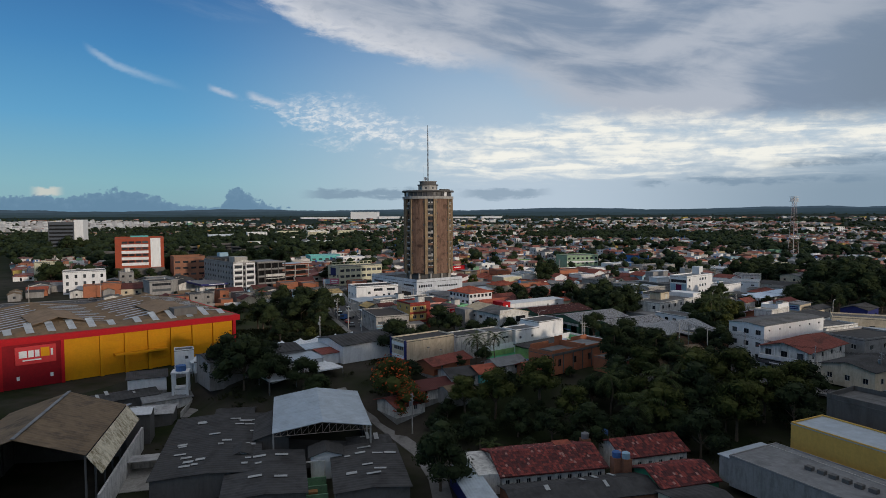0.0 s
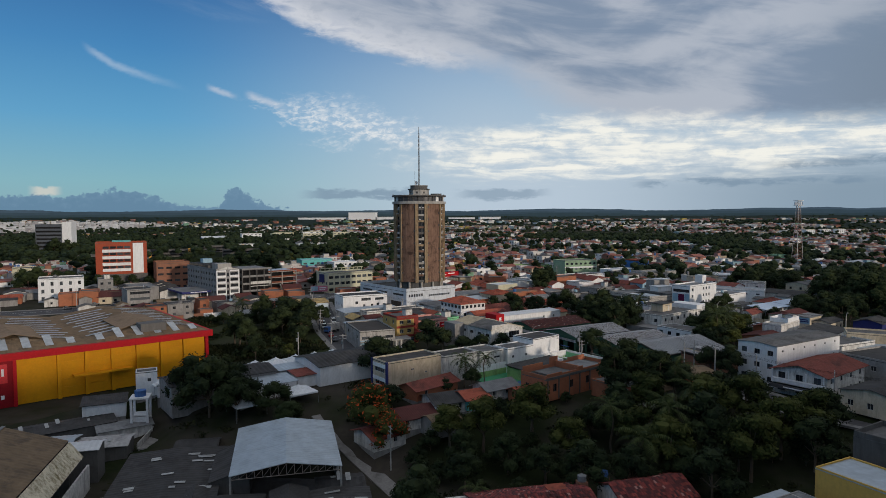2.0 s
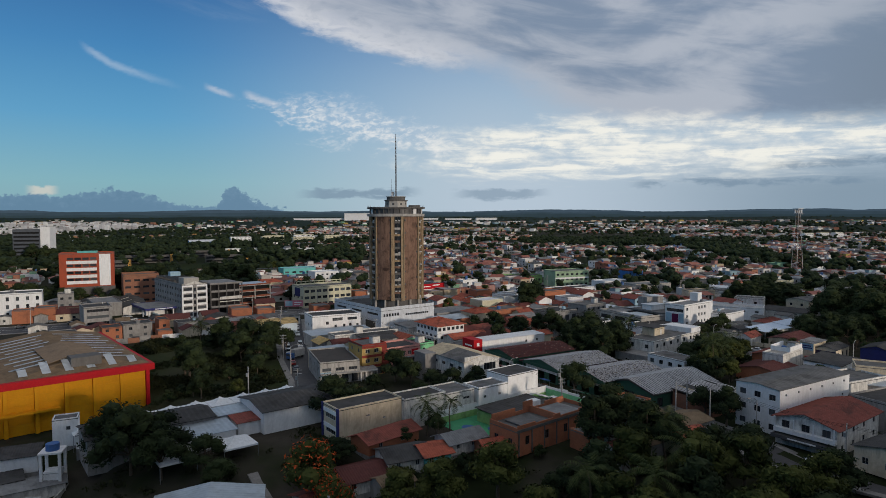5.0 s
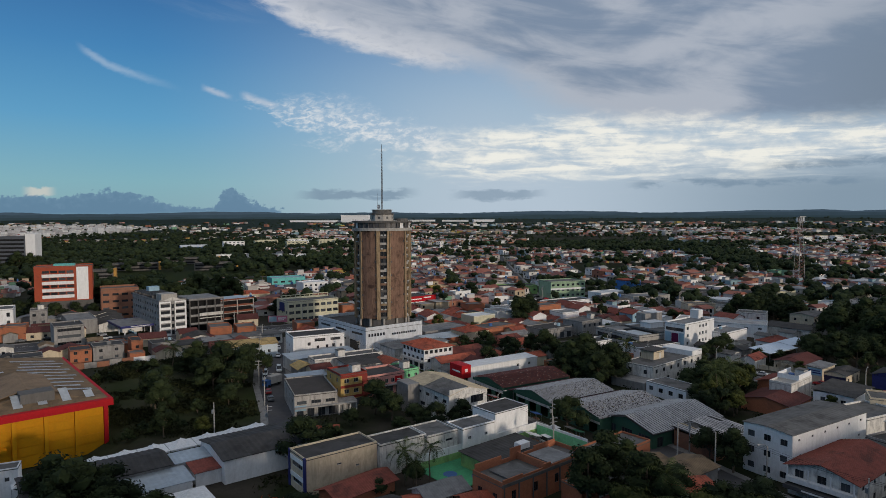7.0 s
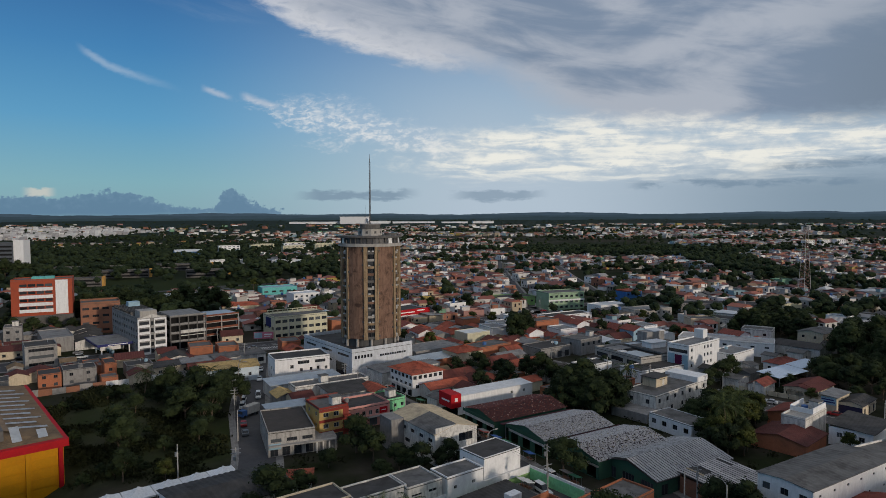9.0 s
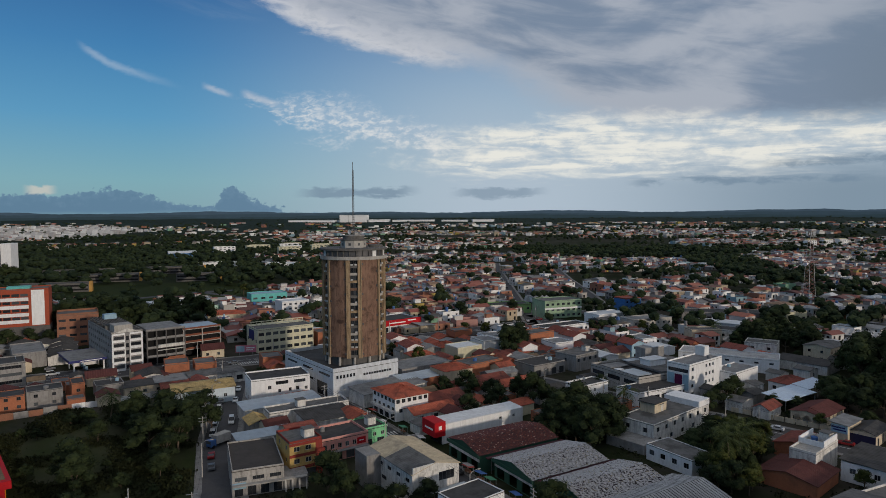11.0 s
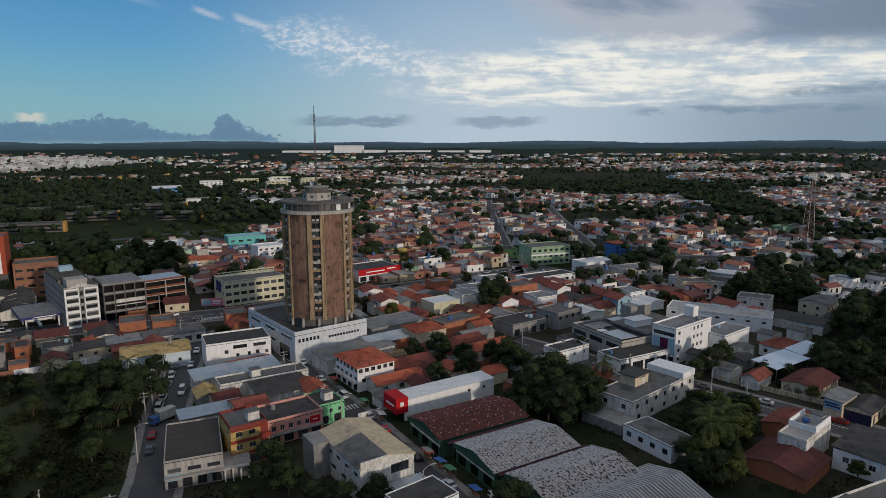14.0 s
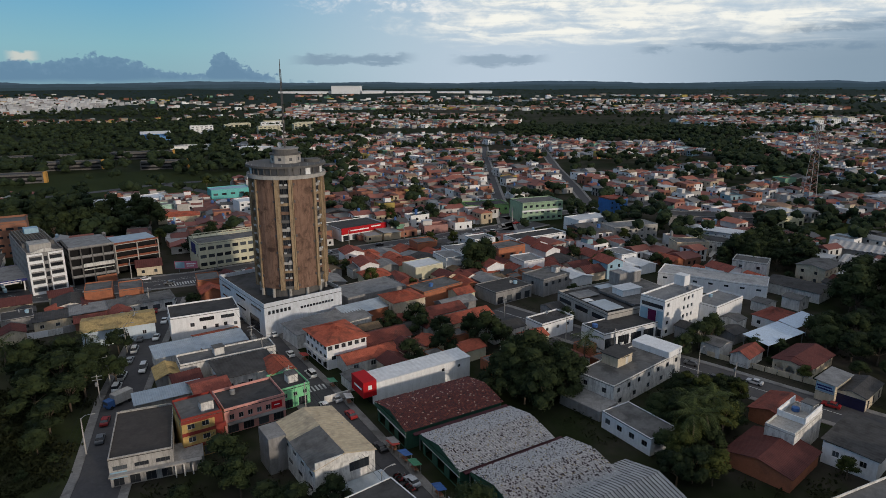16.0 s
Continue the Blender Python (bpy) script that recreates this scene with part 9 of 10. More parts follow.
def woods():
    rng = np.random.default_rng(3)
    v, f = [], []

    bm = bmesh.new()
    bmesh.ops.create_icosphere(bm, subdivisions=1, radius=1.0)
    ball, shell = np.array([p.co for p in bm.verts]), [tuple(p.index for p in q.verts) for q in bm.faces]
    bm.free()

    def clump(x, y, h, r, lumps, n, size):
        """A crown of rough lumps with ragged leaves round them."""
        base = np.array((x, y, land(x, y) + h - r * 0.75))
        spots = rng.normal(size=(lumps, 3))
        spots *= (0.52 * r / np.linalg.norm(spots, axis=1))[:, None] * np.array((1.0, 1.0, 0.55))
        for k in range(lumps):
            q = len(v)
            v.extend(base + spots[k] + ball * r * 0.58 * rng.uniform(0.72, 1.12, size=(12, 1)) * np.array((1.0, 1.0, 0.8)))
            f.extend((q + i, q + j, q + m) for i, j, m in shell)
        d = rng.normal(size=(n, 3))
        d /= np.linalg.norm(d, axis=1)[:, None]
        c = base + spots[rng.integers(0, lumps, n)] + d * np.array((1.0, 1.0, 0.8)) * r * 0.62
        a, b = rng.normal(size=(n, 3)) * size, rng.normal(size=(n, 3)) * size * 0.7
        for k in range(n):
            q = len(v)
            v.extend((c[k] - a[k], c[k] + b[k], c[k] + a[k], c[k] - b[k]))
            f.append((q, q + 1, q + 2, q + 3))

    tries = 0
    done = 0
    while done < 3750 and tries < 110000:
        tries += 1
        y = 395 + 2500 * rng.random() ** 1.6
        x = rng.uniform(-0.93 * y - 10, 0.62 * y + 30)
        w = wooded(x, y)
        if not w and rng.random() > (0.08 if y < 620 else 0.09 if y < 1000 else 0.11):
            continue
        if y < 1150 and x < -105 - 0.12 * (y - 400) and x < -0.42 * (y - 60) + 40:
            open_land = noise.noise((x * 0.011, y * 0.011, 5.0)) < -0.14 or ((x + 250) / 170) ** 2 + ((y - 575) / 62) ** 2 < 1
            if open_land and rng.random() > 0.14:
                continue
        if -330 < x < -180 and 585 < y < 650 and rng.random() < 0.8:
            continue
        if y < 1000 and not free(x, y, 3.5):
            continue
        far = max(1.0, y / 900)
        h = rng.uniform(6, 12) * (1 + 0.15 * far)
        near = y < 700
        clump(x, y, h, rng.uniform(3.2, 5.2) * far ** 0.75, 6 if near else 4 if y < 1100 else 2, 46 if near else 16 if y < 1100 else 6, 0.26 if near else 0.36 * far ** 0.8)
        done += 1
    for k in range(900):
        y = rng.uniform(520, 1250)
        x = -rng.uniform(0.17, 0.86) * y + 20
        if ((x + 250) / 150) ** 2 + ((y - 575) / 50) ** 2 < 1 or not free(x, y, 4.0):
            continue
        clump(x, y, rng.uniform(8, 15), rng.uniform(4.5, 7.5), 5, 26, 0.38)
    for k in range(620):
        cx, cy, rx, ry = ((225, 1090, 175, 150), (296, 890, 45, 90), (283, 735, 36, 85), (260, 1180, 330, 80))[int(rng.choice(4, p=(0.5, 0.15, 0.13, 0.22)))]
        a, r = rng.uniform(0, 6.283), rng.random() ** 0.5
        x, y = cx + rx * r * math.cos(a), cy + ry * r * math.sin(a)
        if y > 1000 or free(x, y, 3.0):
            clump(x, y, rng.uniform(7, 13), rng.uniform(5.0, 8.0), 3, 12, 0.5)
    for k in range(1600):
        a = rng.uniform(-0.80, 0.62)
        r = rng.uniform(2700, 4750)
        x, y = r * math.sin(a), r * math.cos(a)
        clump(x, y, rng.uniform(3, 6), rng.uniform(10, 15), 2, 6, 1.6)
    me = bpy.data.meshes.new("far_woods")
    me.from_pydata([tuple(p) for p in v], [], f)
    me.materials.append(leaf_mat("far_leaves", (0.009, 0.016, 0.009), (0.032, 0.046, 0.020), 0.12))
    tagged(new("far_woods", me), "dark green woods and scattered trees among far houses", "woods", kind="stuff")


woods()

# single trees among the houses
lone = random.Random(404)
planted = 0
for _ in range(4000):
    if planted >= 62:
        break
    y = lone.uniform(285, 560)
    x = lone.uniform(-0.35 * (y - 60) - 20, 0.55 * (y - 60) + 10)
    if free(x, y, 2.2) and not (x < 60 and y < 300):
        plant(lone.choice([A, C_, E_, D, B]), x, y, lone.uniform(0.5, 0.95))
        planted += 1

# advertising board beside the avenue
AD = thing("billboard", -99.5, 351.0, 12, "wide pink and blue advertising board on two posts", "billboard", z=0)
part("board", boxes((-4.6, 4.6, -0.12, 0.12, 1.4, 4.6)), mat("billboard_pink", (0.50, 0.16, 0.22), rough=0.6, stain=0.2), AD)
part("picture_panel", boxes((-4.3, -0.6, -0.16, -0.12, 1.7, 4.3)), SKYBLUE, AD)
part("lettering", boxes((0.2, 3.9, -0.16, -0.12, 3.2, 3.7), (0.2, 3.2, -0.16, -0.12, 2.3, 2.7)), WHITE, AD)
for x in (-3.0, 3.0):
    part("post", boxes((x - 0.12, x + 0.12, 0.13, 0.35, -0.3, 4.4)), STEEL, AD)

# ---- small houses and sheds filling the blocks ----
SHED_KINDS = []
for lab, w, d, h, wl, rf, rm, rise in (("small shed under rusty sheets", 5.0, 6.0, 2.8, GREYWALL, "gable", BROWNROOF, 0.8), ("small lean-to under dark grey sheets", 6.5, 6.0, 3.0, OLDWHITE, "gable", FLATROOF, 0.7),
                                       ("small brick room with a cement roof", 5.0, 5.5, 3.1, BRICK, "flat", FLATROOF, 0), ("small white house under red tiles", 7.0, 8.5, 3.1, OLDWHITE, "gable", TILE, 1.3),
                                       ("small room under blackened sheets", 6.0, 7.0, 3.0, GREYWALL, "gable", DARKROOF, 0.8), ("small yellow room under orange tiles", 6.5, 7.5, 3.2, PALEYELLOW, "gable", TILEOR, 1.1),
                                       ("small house under dark red tiles", 7.5, 8.0, 3.1, CREAM, "gable", TILEDARK, 1.3)):
    t = building("shed", lab, "shed", 0, 0, w, d, 0, h, wl, rf, rm, {"f": row(w, 1, 1.0, 1.1, 1.0)}, DARKFRAME, rise=rise, axis="y", over=0.3, period=0.6, amp=0.05, parapet=0.2, z=-500, group="small sheds", plain=True)
    FOOT.pop()
    SHED_KINDS.append(t)
shed_rng = random.Random(31)


def infill(cx, cy, rx, ry, rot, n, clear=3.1, kinds=None):
    a, made = radians(rot), 0
    for _ in range(n * 30):
        if made >= n:
            break
        u, v = shed_rng.uniform(-1, 1), shed_rng.uniform(-1, 1)
        x, y = cx + u * rx * math.cos(a) - v * ry * math.sin(a), cy + u * rx * math.sin(a) + v * ry * math.cos(a)
        if not free(x, y, clear):
            continue
        s = shed_rng.uniform(0.85, 1.15)
        copy_thing(shed_rng.choice(kinds or SHED_KINDS), pose(x, y, land(x, y), 0, 0, 40 + shed_rng.choice((0, 90, 180))) @ Matrix.Diagonal((s, s, shed_rng.uniform(0.9, 1.3), 1)))
        FOOT.append((x, y, 5.5, 6.5, radians(40)))
        made += 1


infill(-40, 255, 26, 14, -45, 16, 2.4)
infill(-112, 290, 24, 9, 35, 9)
infill(-150, 290, 40, 12, 40, 13, 3.1, [SHED_KINDS[0], SHED_KINDS[1], SHED_KINDS[2], SHED_KINDS[4], SHED_KINDS[6]])
infill(5, 290, 36, 22, 40, 18, 3.3)
infill(48, 285, 26, 24, 35, 8, 3.5)
for x, y, k in ((104, 262, 0.55), (98, 268, 0.5), (112, 268, 0.45), (128, 272, 0.6), (101, 224, 0.5), (86, 240, 0.55), (120, 236, 0.5), (96, 256, 0.5), (130, 290, 0.6)):
    if free(x, y, 1.6):
        plant(shed_rng.choice([A, C_, D]), x, y, k)
infill(-14, 154, 14, 8, 40, 9, 2.0, [SHED_KINDS[0], SHED_KINDS[4], SHED_KINDS[6], SHED_KINDS[6]])
infill(45, 175, 22, 10, 40, 8)
infill(-205, 300, 50, 22, 40, 10, 3.1, [SHED_KINDS[0], SHED_KINDS[1], SHED_KINDS[2], SHED_KINDS[4], SHED_KINDS[6]])
infill(20, 335, 40, 22, 40, 18, 3.4)
infill(-60, 340, 34, 16, 42, 6)
infill(104, 301, 18, 7, 40, 4, 3.0, [SHED_KINDS[1], SHED_KINDS[4], SHED_KINDS[3]])
grove(107, 283, 9, 5, 44, 5, [C_, A, SH], 0.5, 0.85, 1.8, 4.0)
grove(139, 293, 20, 11, 40, 10, [A, C_, E_], 0.9, 1.25, 2.0, 4.5)
infill(150, 350, 40, 18, 30, 6, 3.6, [SHED_KINDS[1], SHED_KINDS[4], SHED_KINDS[6]])

# ---- cars, poles, road paint ----


def car(colour, label, length=4.1, van=False):
    t = thing("car", 0, 0, 0, label, "car", "parked and waiting cars", -500)
    L, W = length / 2, 0.85
    top = 1.95 if van else 1.42
    prof = [(-L, 0.35), (L, 0.35), (L, 0.72), (L - 0.25, 0.86), (0.42 * L, 0.95), (-L + 0.1, 0.95 if not van else 1.1), (-L, 0.8)]
    bm = bmesh.new()
    a = [bm.verts.new((x, -W, z)) for x, z in prof]
    b = [bm.verts.new((x, W, z)) for x, z in prof]
    n = len(prof)
    for i in range(n):
        bm.faces.new((a[i], b[i], b[(i + 1) % n], a[(i + 1) % n]))
    bm.faces.new(a[::-1]), bm.faces.new(b)
    part("body", bm, colour, t)
    back = -L + (0.1 if van else 0.55)
    prof = [(back, 0.95), (0.42 * L, 0.95), (0.12 * L, top - 0.08), (back + (0.1 if van else 0.45), top - 0.08)]
    bm = bmesh.new()
    a = [bm.verts.new((x, -W + 0.06, z)) for x, z in prof[:2]] + [bm.verts.new((x, -W + 0.18, z)) for x, z in prof[2:]]
    b = [bm.verts.new((x, W - 0.06, z)) for x, z in prof[:2]] + [bm.verts.new((x, W - 0.18, z)) for x, z in prof[2:]]
    for i in range(4):
        bm.faces.new((a[i], b[i], b[(i + 1) % 4], a[(i + 1) % 4]))
    bm.faces.new(a[::-1]), bm.faces.new(b)
    part("cabin_glass", bm, GLASS, t)
    part("roof", boxes((back + (0.1 if van else 0.45), 0.12 * L, -W + 0.17, W - 0.17, top - 0.075, top)), colour, t)
    for x in (-L * 0.62, L * 0.64):
        for y in (-W, W - 0.2):
            bm = bmesh.new()
            tube(bm, (x, y, 0.31), (x, y + 0.2, 0.31), 0.31, n=12)
            part("wheel", bm, RUBBER, t)
    return t


def paint(name, c):
    return mat(name, c, rough=0.3, stain=0.08, bump=0, vary=0.05)


CARS = [car(paint("white_car_paint", (0.72, 0.72, 0.72)), "small white hatchback car"), car(paint("silver_car_paint", (0.42, 0.43, 0.45)), "silver grey saloon car"), car(paint("black_car_paint", (0.02, 0.02, 0.022)), "black compact car on the street"),
        car(paint("red_car_paint", (0.30, 0.02, 0.02)), "dark red compact car"), car(paint("white_van_paint", (0.66, 0.66, 0.65)), "white delivery van on the street", 4.9, True), car(paint("grey_car_paint", (0.13, 0.135, 0.14)), "dark grey hatchback car")]
car_rng = random.Random(12)


def park(pts, off, n, t0, t1, flip=False):
    """Cars along a street line, off metres to its side."""
    lens = [math.hypot(b[0] - a[0], b[1] - a[1]) for a, b in zip(pts, pts[1:])]
    total = sum(lens)
    for k in range(n):
        s = total * (t0 + (t1 - t0) * (k + car_rng.uniform(-0.25, 0.25)) / max(1, n - 1))
        s = min(max(s, 0.5), total - 0.5)
        for (a, b), ln in zip(zip(pts, pts[1:]), lens):
            if s <= ln:
                break
            s -= ln
        ux, uy = (b[0] - a[0]) / ln, (b[1] - a[1]) / ln
        x, y = a[0] + ux * s - uy * off, a[1] + uy * s + ux * off
        copy_thing(car_rng.choice(CARS), pose(x, y, land(x, y) + 0.055, 0, 0, math.degrees(math.atan2(uy, ux)) + (180 if flip else 0) + car_rng.uniform(-3, 3)))


park(LEFT_ST, 2.3, 12, 0.30, 0.97)
park(LEFT_ST, -2.3, 4, 0.55, 0.95, True)
park(MID_ST, -3.2, 9, 0.12, 0.92)
park(MID_ST, 3.2, 10, 0.10, 0.95, True)
park(MID_ST, 0.6, 3, 0.3, 0.8)
park(RIGHT_RD, 2.4, 5, 0.30, 0.80, True)
park(RIGHT_RD, -2.6, 3, 0.35, 0.75)
park(AVENUE, 4.8, 12, 0.10, 0.95)
park(AVENUE, -4.6, 11, 0.12, 0.9, True)
park([(-196, 300), (-170, 318)], 0.0, 4, 0.0, 1.0)
park([(46, 196), (66, 160), (80, 152), (120, 150)], 2.0, 4, 0.2, 0.9)
park([(36, 440), (34, 470), (24, 620), (14, 780)], 2.2, 14, 0.05, 0.95)


def truck(x, y, rot):
    t = thing("truck", x, y, rot, "small lorry with a pale box and blue cab", "truck", z=land(x, y) + 0.055)
    part("box", boxes((-3.6, 1.2, -1.15, 1.15, 0.9, 3.2)), CONCRETE, t)
    part("cab", boxes((1.35, 3.1, -1.05, 1.05, 0.5, 2.3)), BLUE, t)
    part("windscreen", boxes((3.1, 3.14, -0.9, 0.9, 1.35, 2.1)), GLASS, t)
    part("chassis", boxes((-3.5, 2.9, -0.5, 0.5, 0.5, 0.9)), RUBBER, t)
    for px in (-2.5, 2.2):
        for py in (-1.1, 0.85):
            bm = bmesh.new()
            tube(bm, (px, py, 0.45), (px, py + 0.25, 0.45), 0.45, n=12)
            part("wheel", bm, RUBBER, t)


truck(-61.5, 240.0, 245)


def zebra(x, y, rot, n, length=4.0):
    z = tagged(new("trim_zebra"), "worn white zebra crossing stripes", "road marking", kind="structure")
    z.matrix_world = pose(x, y, land(x, y) + 0.055, 0, 0, rot)
    for k in range(n):
        part("stripe", boxes((k * 1.0, k * 1.0 + 0.5, 0, length, -0.02, 0.006)), PAINTLINE, z)


zebra(-96.5, 331.0, 36, 14)
zebra(-17.0, 250.0, 36, 7, 3.0)


def centre_line(pts, n, off=0.0, name="trim_line", solid=False):
    z = tagged(new(name), "pale painted road line", "road marking", kind="structure")
    for (x0, y0), (x1, y1) in zip(pts, pts[1:]):
        ln = math.hypot(x1 - x0, y1 - y0)
        ux, uy = (x1 - x0) / ln, (y1 - y0) / ln
        s = 0.5
        while s < ln - 3:
            x, y = x0 + ux * s - uy * off, y0 + uy * s + ux * off
            p = part("dash", boxes((0, 3.9 if solid else 2.4, -0.09, 0.09, -0.02, 0.008)), PAINTLINE, z)
            p.matrix_basis = pose(x, y, land(x, y) + 0.055, 0, 0, math.degrees(math.atan2(uy, ux)))
            s += 4.0 if solid else 10.0


centre_line(RIGHT_RD, 0, 0.0, solid=True)
centre_line(AVENUE, 0, 1.4, solid=True)
centre_line(AVENUE, 0, 3.4)
centre_line(AVENUE, 0, -3.4)


def pole(x, y, rot, h=8.5, lamp=False):
    t = thing("street_lamp" if lamp else "utility_pole", x, y, rot, "grey street lamp with a curved arm" if lamp else "concrete utility pole with cross-arms and a transformer", "lamp" if lamp else "pole", "street lamps" if lamp else "utility poles")
    bm = bmesh.new()
    tube(bm, (0, 0, -0.5), (0, 0, h), 0.18, 0.11, 8)
    part("post", bm, CONCRETE, t)
    if lamp:
        bm = bmesh.new()
        tube(bm, (0, 0, h - 0.1), (0.9, 0, h + 0.55), 0.06, n=6), tube(bm, (0.9, 0, h + 0.55), (2.2, 0, h + 0.7), 0.05, n=6)
        part("arm", bm, STEEL, t)
        part("lamp_head", boxes((2.1, 2.8, -0.14, 0.14, h + 0.58, h + 0.74)), CONCRETE, t)
    else:
        for z in (h - 0.5, h - 1.4):
            part("crossarm", boxes((-1.1, 1.1, -0.06, 0.06, z, z + 0.12)), STEEL, t)
        bm = bmesh.new()
        prism(bm, circle(0.28, 10, 0, 0.3, 0.3), h - 2.8, h - 1.9)
        part("transformer", bm, STEEL, t)
    return t


def run_poles(pts, off, gap, lamp_every=3, wires=True):
    ends = []
    k = 0
    for (x0, y0), (x1, y1) in zip(pts, pts[1:]):
        ln = math.hypot(x1 - x0, y1 - y0)
        ux, uy = (x1 - x0) / ln, (y1 - y0) / ln
        s = gap * 0.4
        while s < ln:
            x, y = x0 + ux * s - uy * off, y0 + uy * s + ux * off
            lamp = k % lamp_every == 1
            pole(x, y, math.degrees(math.atan2(uy, ux)) + (-90 if off > 0 else 90) if lamp else math.degrees(math.atan2(uy, ux)) + 90, 8.5, lamp)
            ends.append((x, y, land(x, y) + 7.9, ux, uy))
            s += gap
            k += 1
    if not wires:
        return
    w = thing("overhead_wires", *pts[0], 0, "thin black overhead wires sagging between poles", "cable", z=0)
    ox, oy = pts[0]
    for p, q in zip(ends, ends[1:]):
        for side in (-0.9, 0.0, 0.9):
            bm = bmesh.new()
            last = None
            for i in range(6):
                f = i / 5
                pt = (p[0] + (q[0] - p[0]) * f - p[4] * side - ox, p[1] + (q[1] - p[1]) * f + p[3] * side - oy, p[2] + (q[2] - p[2]) * f - 1.6 * f * (1 - f))
                if last:
                    tube(bm, last, pt, 0.025, n=3)
                last = pt
            part("wire", bm, RUBBER, w)


run_poles(LEFT_ST, 4.4, 22)
run_poles(MID_ST, 5.6, 21, 2)
run_poles(RIGHT_RD, -6.6, 24, 2)
run_poles(AVENUE, 8.8, 30, 2, False)
run_poles([(46, 196), (66, 160), (80, 152), (110, 150)], 4.8, 20)
for x, y, lamp in ((-58.0, 192.0, False), (-20.0, 134.0, False), (24.0, 199.0, False), (50.0, 186.0, True), (56.0, 180.0, True)):
    pole(x, y, 120, 9.0, lamp)

# ---- roof clutter ----
clutter = random.Random(91)
for ob in list(scene.objects):
    if ob.parent or ob.type != "EMPTY" or ob.get("category") not in ("house", "shop", "building", "hall", "office", "restaurant"):
        continue
    x, y, z = ob.matrix_world.translation
    if not (150 < y < 345 and z > -50):
        continue
    kids = [c for c in ob.children if c.name.startswith("roof") and not c.name.startswith("roof_")]
    if not kids or not any(c.name.startswith("parapet") for c in ob.children) or clutter.random() < 0.35:
        continue
    xs = [v.co for v in kids[0].data.vertices]
    hx, hy, top = max(c.x for c in xs) - 1.6, max(c.y for c in xs) - 1.6, max(c.z for c in xs)
    if hx < 1 or hy < 1 or ob.name.startswith(("podium", "department", "brick_ruin", "wall_row", "stained", "corner_shop", "white_block", "white_cube", "orange_white", "cream_office")):
        continue
    for _ in range(clutter.choice((1, 1, 2))):
        p = ob.matrix_world @ Vector((clutter.uniform(-hx, hx), clutter.uniform(-hy, hy), top))
        pick = clutter.random()
        if pick < 0.6:
            water_tank(p.x, p.y, p.z, clutter.uniform(0.6, 0.85), clutter.uniform(0.8, 1.1), clutter.choice((BLUE, SKYBLUE, GREYROOF)), "round plastic water tank on a flat roof")
        elif pick < 0.85:
            c = thing("roof_room", p.x, p.y, 40, "small cement stair room on a flat roof", "roof room", "roof rooms", p.z)
            part("wall", boxes((-1.3, 1.3, -1.2, 1.2, 0, 2.1)), OLDWHITE, c)
            part("slab", boxes((-1.5, 1.5, -1.4, 1.4, 2.1, 2.25)), FLATROOF, c)
        else:
            dish(p.x, p.y, p.z, 0.6, clutter.uniform(100, 200))

# ---- market stalls and umbrellas on the middle street ----
STALL_CLOTH = [mat("blue_stall_tarp", (0.05, 0.12, 0.32)), mat("white_stall_cloth", (0.62, 0.62, 0.60)), mat("green_stall_tarp", (0.06, 0.20, 0.12)), mat("faded_red_stall_tarp", (0.34, 0.06, 0.05)), mat("grey_stall_tarp", (0.22, 0.22, 0.23))]


def stall(x, y, rot, cloth):
    t = thing("market_stall", x, y, rot, "small street stall under a sagging cloth awning", "stall", "street stalls")
    part("table", boxes((-1.1, 1.1, -0.5, 0.5, 0.72, 0.8)), mat("grey_plank", (0.20, 0.16, 0.12)), t)
    for a in (-1, 1):
        for b in (-1, 1):
            part("post", boxes((a * 1.2 - 0.03, a * 1.2 + 0.03, b * 0.8 - 0.03, b * 0.8 + 0.03, 0, 2.1)), STEEL, t)
    bm = bmesh.new()
    slope(bm, (-1.4, -1.0, 2.05), (1.4, -1.0, 2.05), (1.4, 1.0, 2.45), (-1.4, 1.0, 2.45), 0.7, 0.06, 0.03)
    part("awning", bm, cloth, t)
    part("crate", boxes((-0.9, 0.7, -0.4, 0.4, 0.8, 1.05)), BROWNBRICK, t)


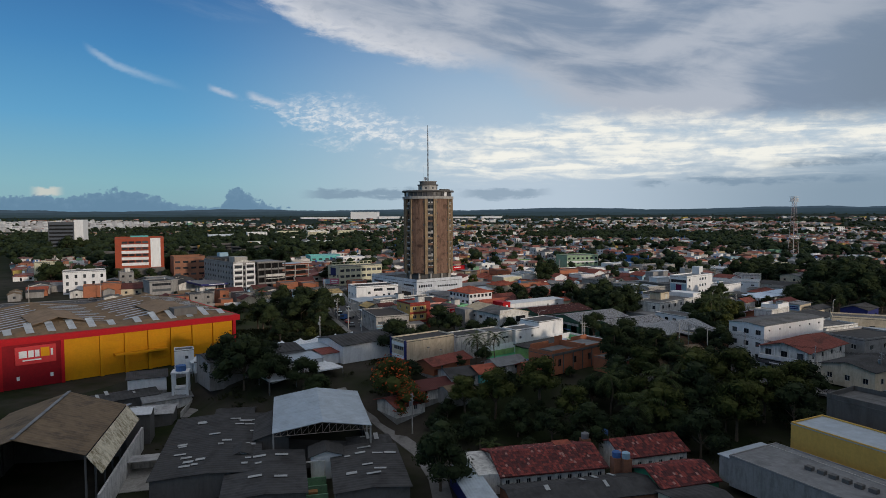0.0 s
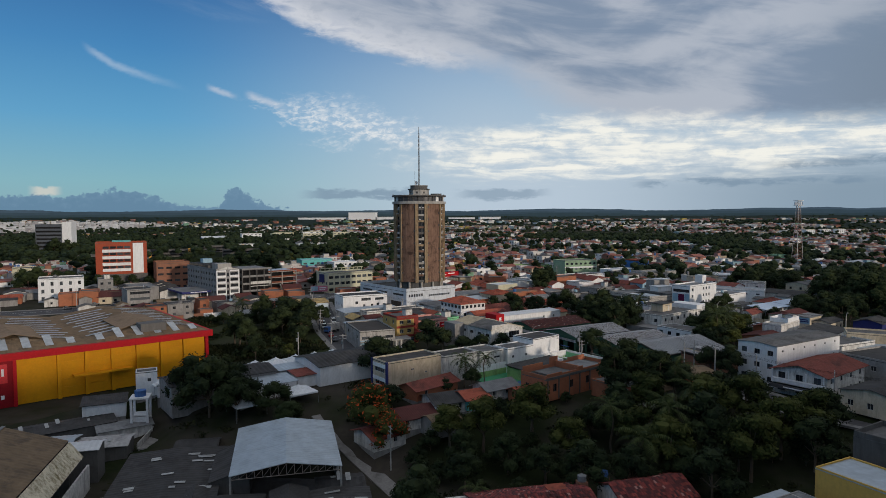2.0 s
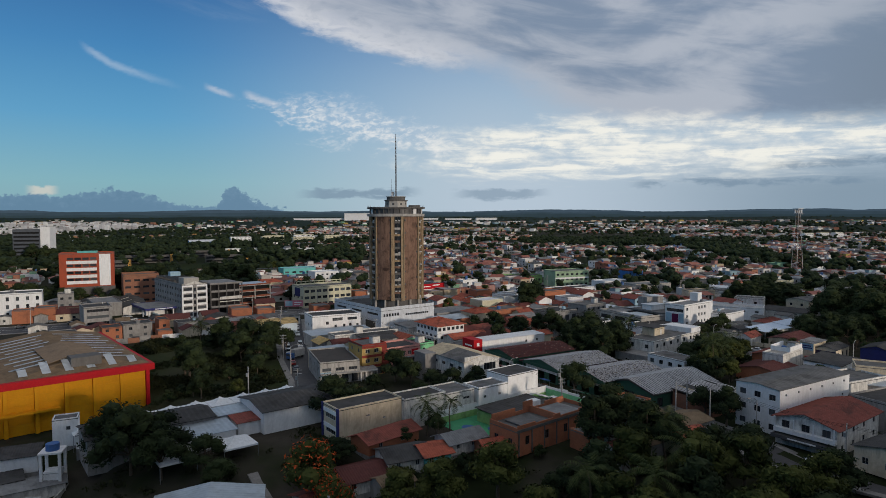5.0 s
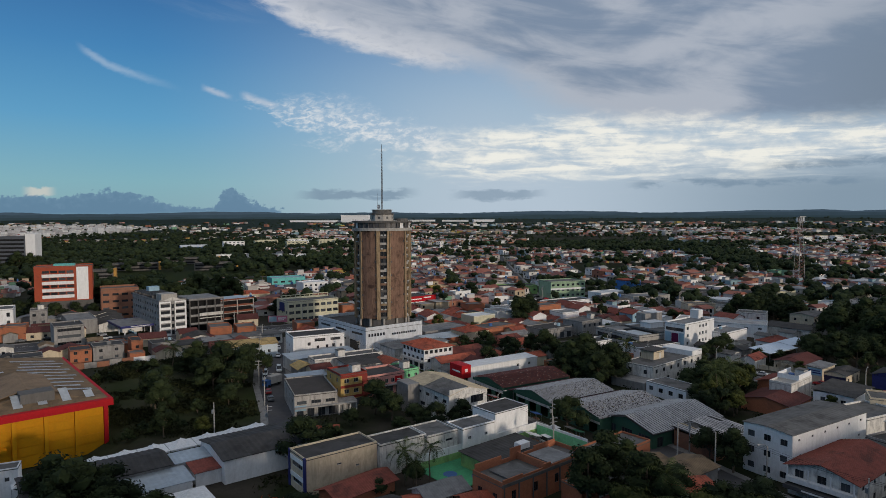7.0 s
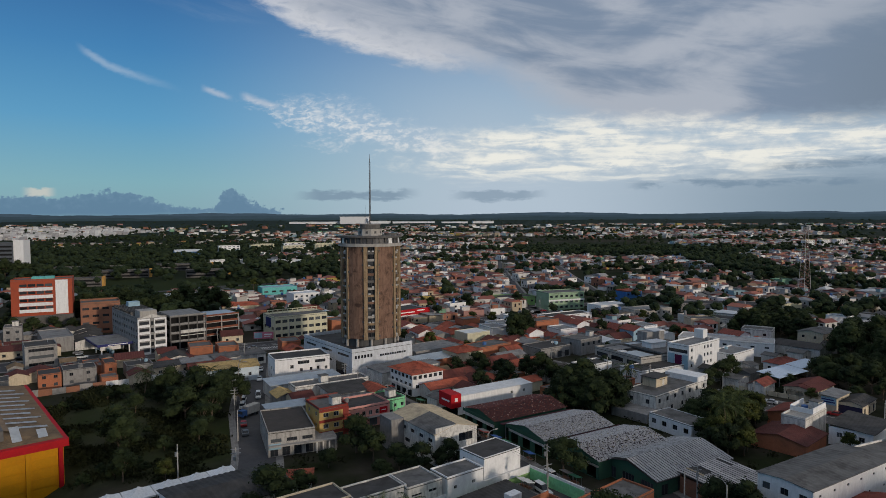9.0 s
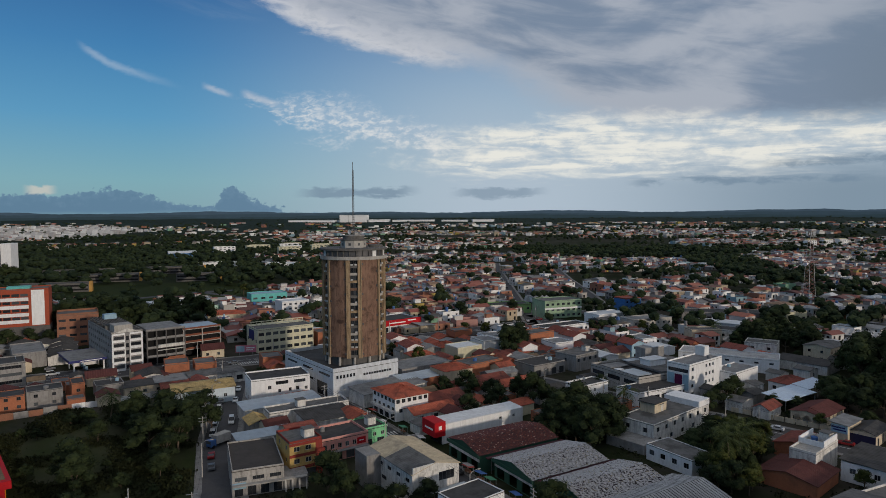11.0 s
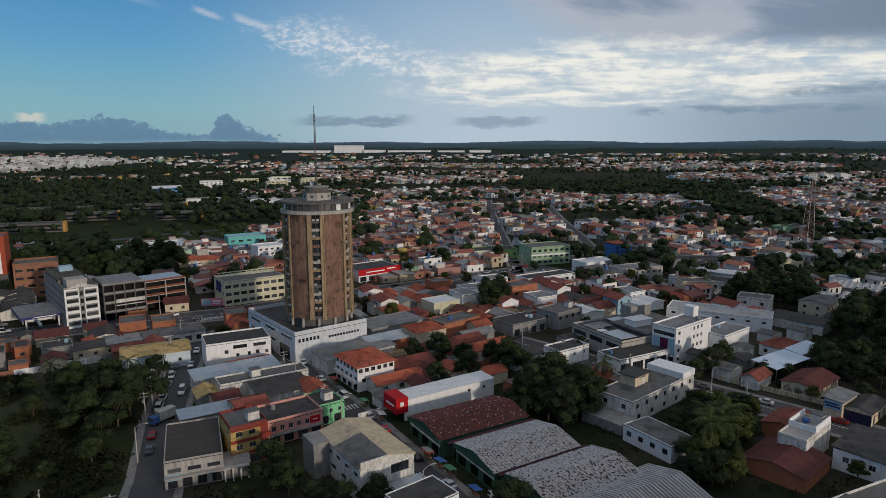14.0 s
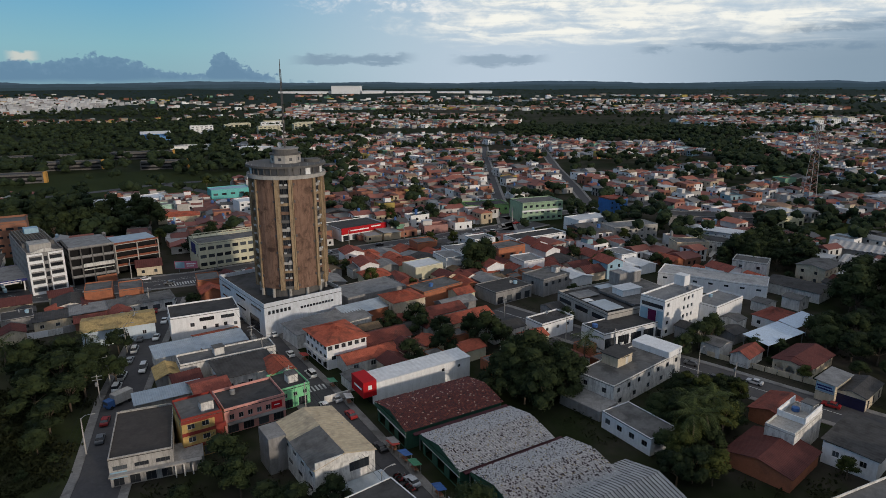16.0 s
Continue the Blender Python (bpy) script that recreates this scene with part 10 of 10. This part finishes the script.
stall_rng = random.Random(61)
for k in range(24):
    f = stall_rng.uniform(0.06, 0.72)
    lens = [math.hypot(b[0] - a[0], b[1] - a[1]) for a, b in zip(MID_ST, MID_ST[1:])]
    d = f * sum(lens)
    for (a, b), ln in zip(zip(MID_ST, MID_ST[1:]), lens):
        if d <= ln:
            break
        d -= ln
    ux, uy = (b[0] - a[0]) / ln, (b[1] - a[1]) / ln
    off = stall_rng.choice((-5.6, 5.6, -5.2, 5.3))
    x, y = a[0] + ux * d - uy * off, a[1] + uy * d + ux * off
    stall(x, y, math.degrees(math.atan2(uy, ux)) + stall_rng.uniform(-8, 8), stall_rng.choice(STALL_CLOTH))


def motorbike():
    t = thing("motorbike", 0, 0, 0, "small dark motorbike parked at the kerb", "motorbike", "parked motorbikes", -500)
    for x in (-0.62, 0.62):
        bm = bmesh.new()
        tube(bm, (x, -0.05, 0.3), (x, 0.05, 0.3), 0.3, n=12)
        part("wheel", bm, RUBBER, t)
    part("body", boxes((-0.45, 0.4, -0.12, 0.12, 0.35, 0.72)), paint("dark_red_bike", (0.18, 0.02, 0.02)), t)
    part("seat", boxes((-0.7, 0.05, -0.13, 0.13, 0.72, 0.84)), RUBBER, t)
    bm = bmesh.new()
    tube(bm, (0.42, -0.35, 1.0), (0.42, 0.35, 1.0), 0.025), tube(bm, (0.62, 0, 0.3), (0.42, 0, 1.0), 0.04)
    part("fork", bm, STEEL, t)
    return t


BIKE = motorbike()
for k in range(14):
    s = k / 13
    x, y = 15.5 - 3.0 * s + stall_rng.uniform(-1.0, 1.0), 212.5 + 4.5 * s
    copy_thing(BIKE, pose(x, y, 0.055, 0, 0, 40 + stall_rng.uniform(-15, 15)))

# gutters between the barns
for x, y in ((23.9, 233.3), (35.3, 220.5), (46.6, 210.8)):
    g = thing("roof_gutter", x, y, 36, "dark rusty gutter between two barn roofs", "gutter", "barn gutters", 0)
    part("channel", boxes((-12.3, 12.3, -0.55, 0.55, 4.1, 4.3)), mat("rusty_gutter", (0.07, 0.025, 0.03)), g)
    for k in range(4):
        part("bracket", boxes((-11 + 7 * k, -10.8 + 7 * k, -0.1, 0.1, 0, 4.1)), STEEL, g)
